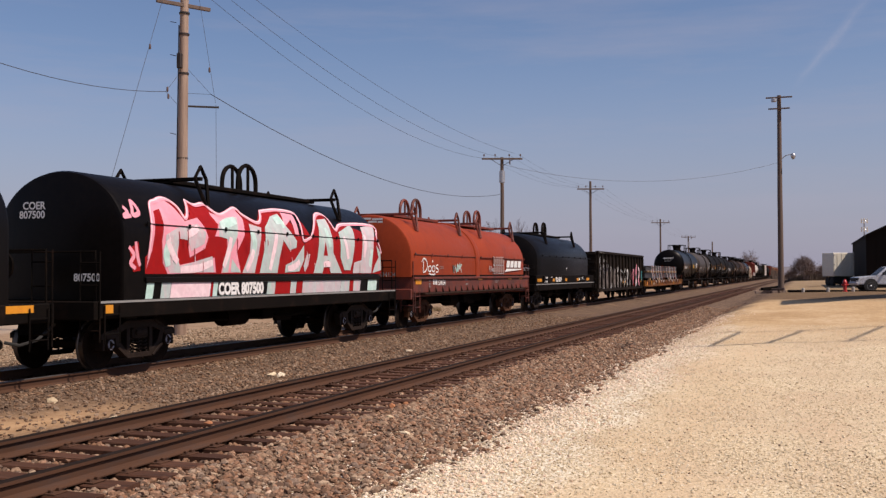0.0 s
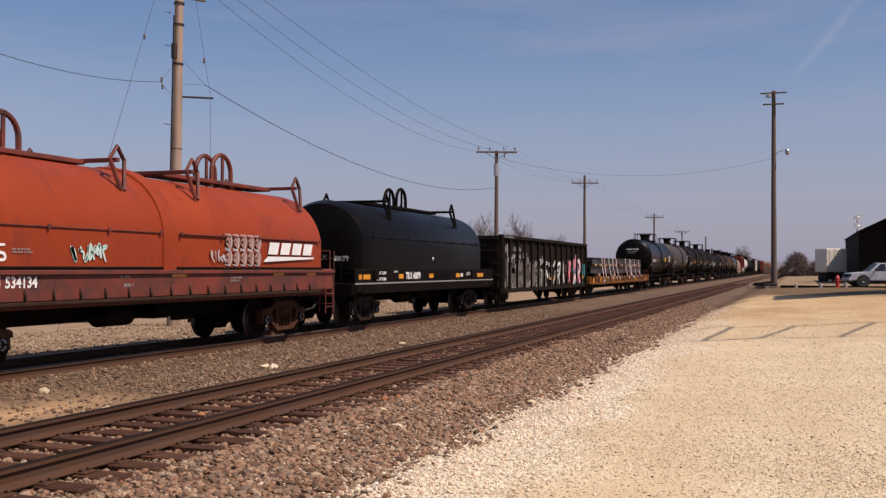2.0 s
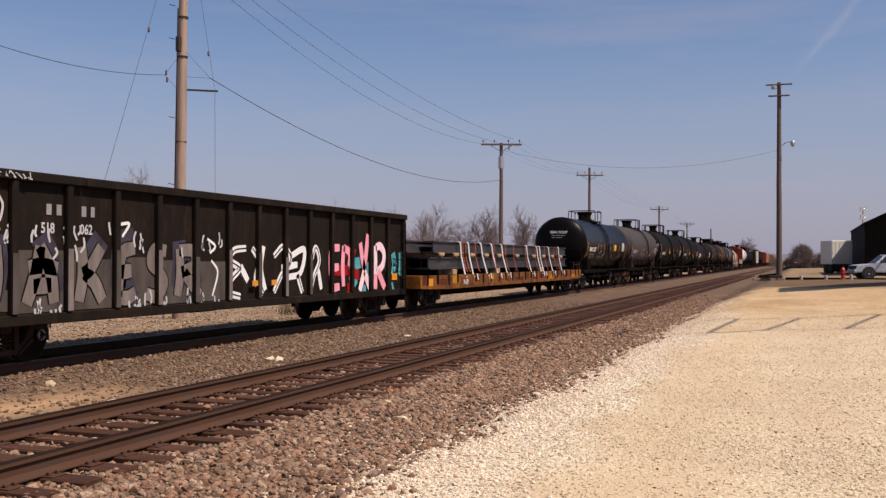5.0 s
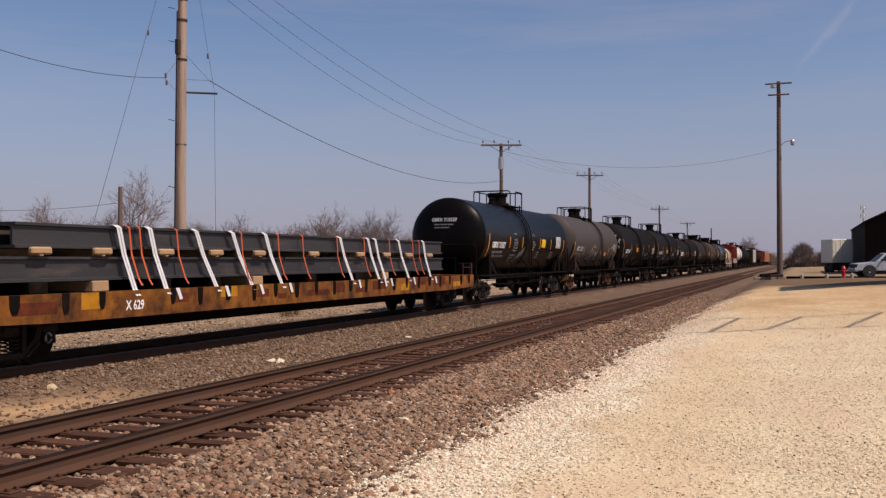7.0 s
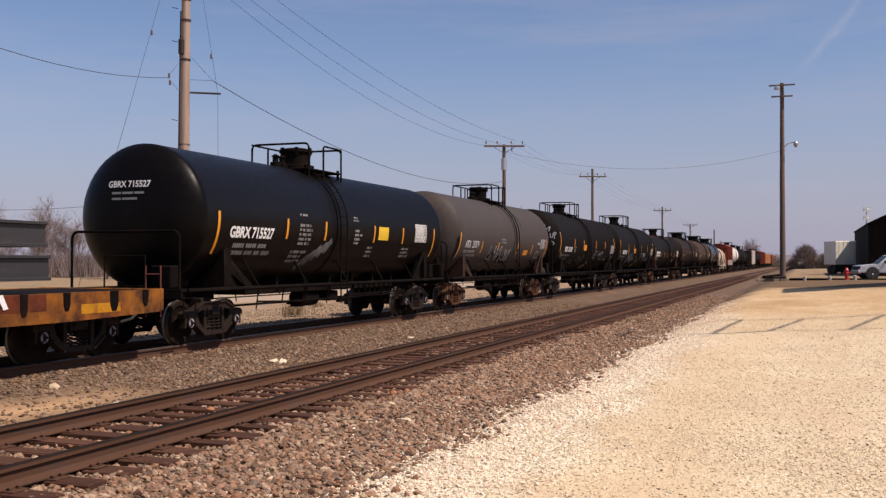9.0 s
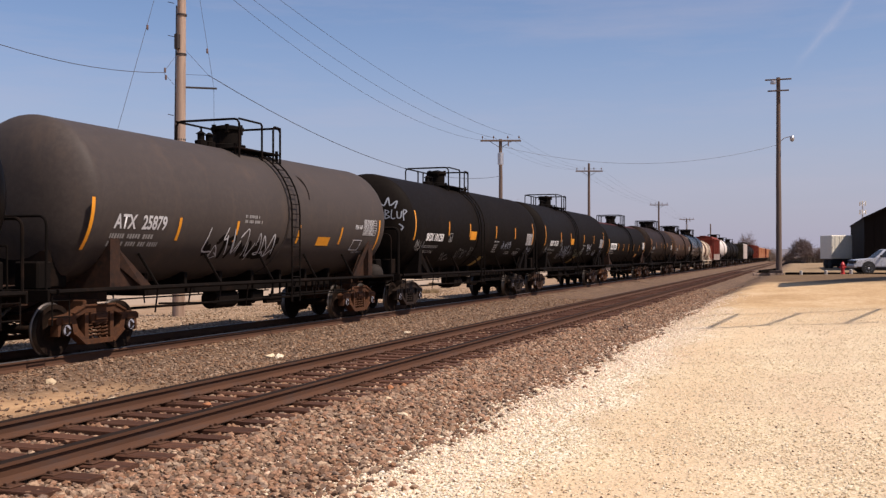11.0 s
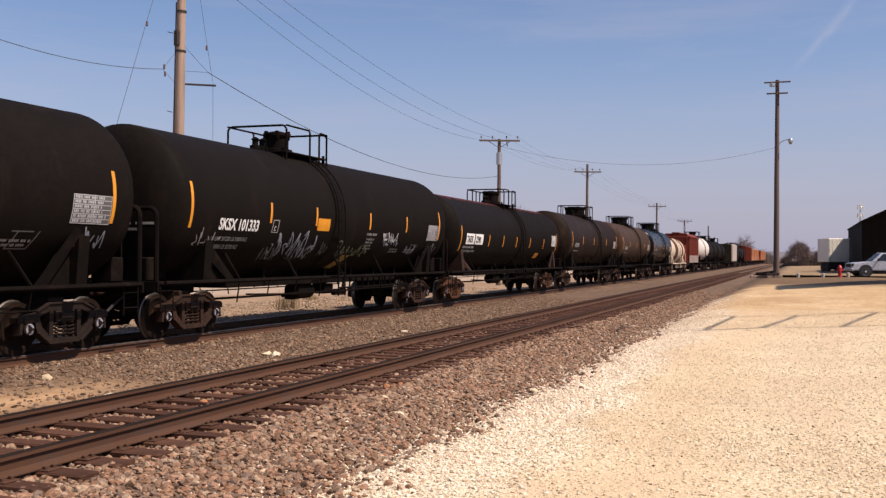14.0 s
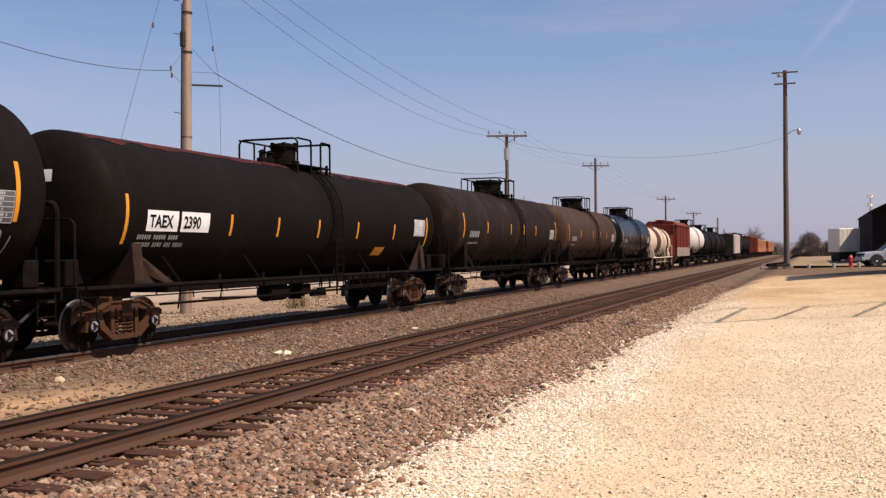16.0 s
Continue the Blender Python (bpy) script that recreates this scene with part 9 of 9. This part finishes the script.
def bush(label, x, y, w, h, seed, count=5200):
    """A rounded leafless bush: short stems and a dome of fine, outward-leaning twigs."""
    rng = np.random.default_rng(seed)
    ob = thing("bush", label, "bush", x, y, ground_z(x, y))
    bm = bmesh.new()
    for k in range(9):
        a, q = 2 * math.pi * k / 9, rng.uniform(0.25, 0.6)
        tube(bm, [(0.25 * math.cos(a), 0.25 * math.sin(a), -0.1), (0.3 * q * w * math.cos(a), 0.3 * q * w * math.sin(a), 0.35 * h), (0.5 * q * w * math.cos(a), 0.5 * q * w * math.sin(a), 0.75 * h)], 0.06, 5, 0.02)
    part("stem", bm, TWIGS, ob)
    verts, faces = [], []
    lobes = [(rng.normal(0, 0.2, 2), rng.uniform(0.75, 1.0)) for _ in range(7)]
    for _ in range(count):
        (ox, oy), q = lobes[rng.integers(7)]
        a, u = rng.uniform(0, 2 * math.pi), rng.uniform(-0.15, 1.0)
        r = rng.uniform(0.35, 1.0) ** 0.5 * q
        s = math.sqrt(max(1 - u * u, 0.0))
        out = np.array((s * math.cos(a), s * math.sin(a), u))
        p = np.array((0.5 * w * (0.75 * r * out[0] + ox), 0.5 * w * (0.75 * r * out[1] + oy), h * (0.32 + 0.62 * r * out[2])))
        tip = p + (out * 0.5 + rng.normal(0, 0.45, 3) + np.array((0, 0, 0.3))) * rng.uniform(0.35, 0.75)
        t = rng.uniform(0.02, 0.04)
        i = len(verts)
        verts += [p + (t, 0, 0), p + (-t, t, 0), p + (0, -t, t), tip]
        faces += [(i, i + 1, i + 3), (i + 1, i + 2, i + 3), (i + 2, i, i + 3)]
    me = bpy.data.meshes.new("crown")
    me.from_pydata(verts, [], faces)
    bm = bmesh.new()
    bm.from_mesh(me)
    bpy.data.meshes.remove(me)
    part("crown", bm, TWIGS, ob)


rng = random.Random(3)
thicket("tree_line_brush", "grey-brown leafless brush under the far trees", [(d * math.sin(radians(a)), d * math.cos(radians(a)), 5.0, rng.uniform(2.2, 4.2)) for a, d in [(-44 + 0.75 * k, 150 + rng.uniform(-15, 25)) for k in range(46)]], 5, TWIGS, 1.6, 420)
thicket("lot_brush", "grey-brown brush beyond the lot", [(0.3, 206, 3.0, 2.6), (2.2, 208, 2.6, 2.2), (-1.2, 207, 2.4, 1.8), (1.3, 206, 2.6, 2.4), (3.4, 207, 2.6, 1.9), (5.0, 208, 2.4, 1.6), (-2.6, 205, 1.6, 1.2), (6.5, 153, 1.8, 5.0), (7.6, 155, 1.6, 5.2), (-14, 390, 9, 6.0), (-22, 400, 9, 7.5), (-30, 410, 8, 6)], 6, CEDAR, 1.6, 900)
bush("rounded grey-brown leafless bush beyond the lot", 0.15, 203, 5.8, 4.9, 31, 3000)
bush("low grey-brown leafless bush beyond the lot", 3.5, 206, 4.4, 3.0, 32, 1300)
bush("low grey-brown leafless bush beyond the lot", -2.7, 208, 3.2, 2.3, 33, 800)
thicket("weeds", "dry straw-coloured weeds beside the tracks", [(rng.uniform(-24, -18.5), rng.uniform(30, 70), 0.4, rng.uniform(0.12, 0.25)) for _ in range(8)] + [(-17.6, 33.0, 0.6, 0.75), (-2.9, 76.5, 1.0, 0.35), (0.5, 78.4, 2.0, 0.3), (-1.0, 95, 3, 0.5)], 7, surface("dry_straw", (0.30, 0.21, 0.11), (0.24, 0.165, 0.09), 0.9, fine=5, bump=0.0), 0.5, 90)


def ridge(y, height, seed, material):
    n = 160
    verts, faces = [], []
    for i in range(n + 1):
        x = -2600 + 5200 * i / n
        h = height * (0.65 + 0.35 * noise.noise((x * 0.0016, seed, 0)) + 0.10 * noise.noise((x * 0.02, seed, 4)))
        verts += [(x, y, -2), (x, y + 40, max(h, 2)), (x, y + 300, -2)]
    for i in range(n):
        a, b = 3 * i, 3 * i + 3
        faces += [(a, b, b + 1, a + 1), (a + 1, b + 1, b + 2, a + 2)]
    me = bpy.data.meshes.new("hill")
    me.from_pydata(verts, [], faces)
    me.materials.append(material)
    tagged(new("backdrop", me), "low wooded ridge on the horizon, haze put into its colour", "hill", kind="structure")


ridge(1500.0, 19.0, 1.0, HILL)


def vapour_trail():
    """A faint spreading aircraft trail high in the sky."""
    m, nt, b = blank("thin_vapour")
    nt.nodes.remove(b)
    vec = nt.nodes.new("ShaderNodeTexCoord").outputs["Generated"]
    sep = nt.nodes.new("ShaderNodeSeparateXYZ")
    nt.links.new(vec, sep.inputs[0])
    across = maths(nt, "SUBTRACT", 1.0, maths(nt, "MULTIPLY", maths(nt, "ABSOLUTE", maths(nt, "SUBTRACT", maths(nt, "ADD", sep.outputs[0], maths(nt, "MULTIPLY", noise_tex(nt, vec, 2.0, 2, 0.5, (0.1, 1.5, 1)), 0.5)), 0.75)), 2.6), True)
    along = maths(nt, "SUBTRACT", 1.0, maths(nt, "MULTIPLY", maths(nt, "ABSOLUTE", maths(nt, "SUBTRACT", sep.outputs[1], 0.5)), 2.0), True)
    soft = maths(nt, "MULTIPLY", maths(nt, "MULTIPLY", across, across), maths(nt, "MULTIPLY", along, 1.6), True)
    k = maths(nt, "MULTIPLY", maths(nt, "MULTIPLY", soft, noise_tex(nt, vec, 5, 5, 0.6, (1, 2.5, 1))), 0.27, True)
    glow, clear, blend = nt.nodes.new("ShaderNodeEmission"), nt.nodes.new("ShaderNodeBsdfTransparent"), nt.nodes.new("ShaderNodeMixShader")
    glow.inputs["Color"].default_value, glow.inputs["Strength"].default_value = (0.78, 0.76, 0.80, 1), 0.75
    nt.links.new(k, blend.inputs[0])
    nt.links.new(clear.outputs[0], blend.inputs[1])
    nt.links.new(glow.outputs[0], blend.inputs[2])
    out = [n for n in nt.nodes if n.bl_idname == "ShaderNodeOutputMaterial"][0]
    nt.links.new(blend.outputs[0], out.inputs["Surface"])
    me = bpy.data.meshes.new("vapour_trail")
    me.from_pydata([(-26, -150, 0), (26, -150, 0), (26, 150, 0), (-26, 150, 0)], [], [(0, 1, 2, 3)])
    me.materials.append(m)
    ob = tagged(new("backdrop_trail", me), "faint white vapour trail in the blue sky", "vapour trail", kind="structure")
    a, b2 = Vector((150, 2520, 645)), Vector((-10, 2559, 461))
    mid, d = (a + b2) / 2, (b2 - a).normalized()
    n = -mid.normalized()
    x = d.cross(n).normalized()
    ob.matrix_world = Matrix.Translation(mid) @ Matrix((x, d, x.cross(d))).transposed().to_4x4()


vapour_trail()




# ------------------------------------------------------------------ motion of the train
def motions():
    for car, y in TRAIN:
        walk(car, [(t, pose(TRAIN_X, y - d, RAIL_TOP)) for t, d in ROLLED])
    ts = [t for t, d in ROLLED]
    ds = [d for t, d in ROLLED]
    rows = []
    for k in range(241):
        t = k / 15
        rows.append((t, float(np.interp(t, ts, ds)) / 0.46))
    for w, dy in WHEELSETS:
        walk(w, [(t, Matrix.Translation((0, dy, 0.46)) @ Matrix.Rotation(a, 4, "X")) for t, a in rows])


motions()
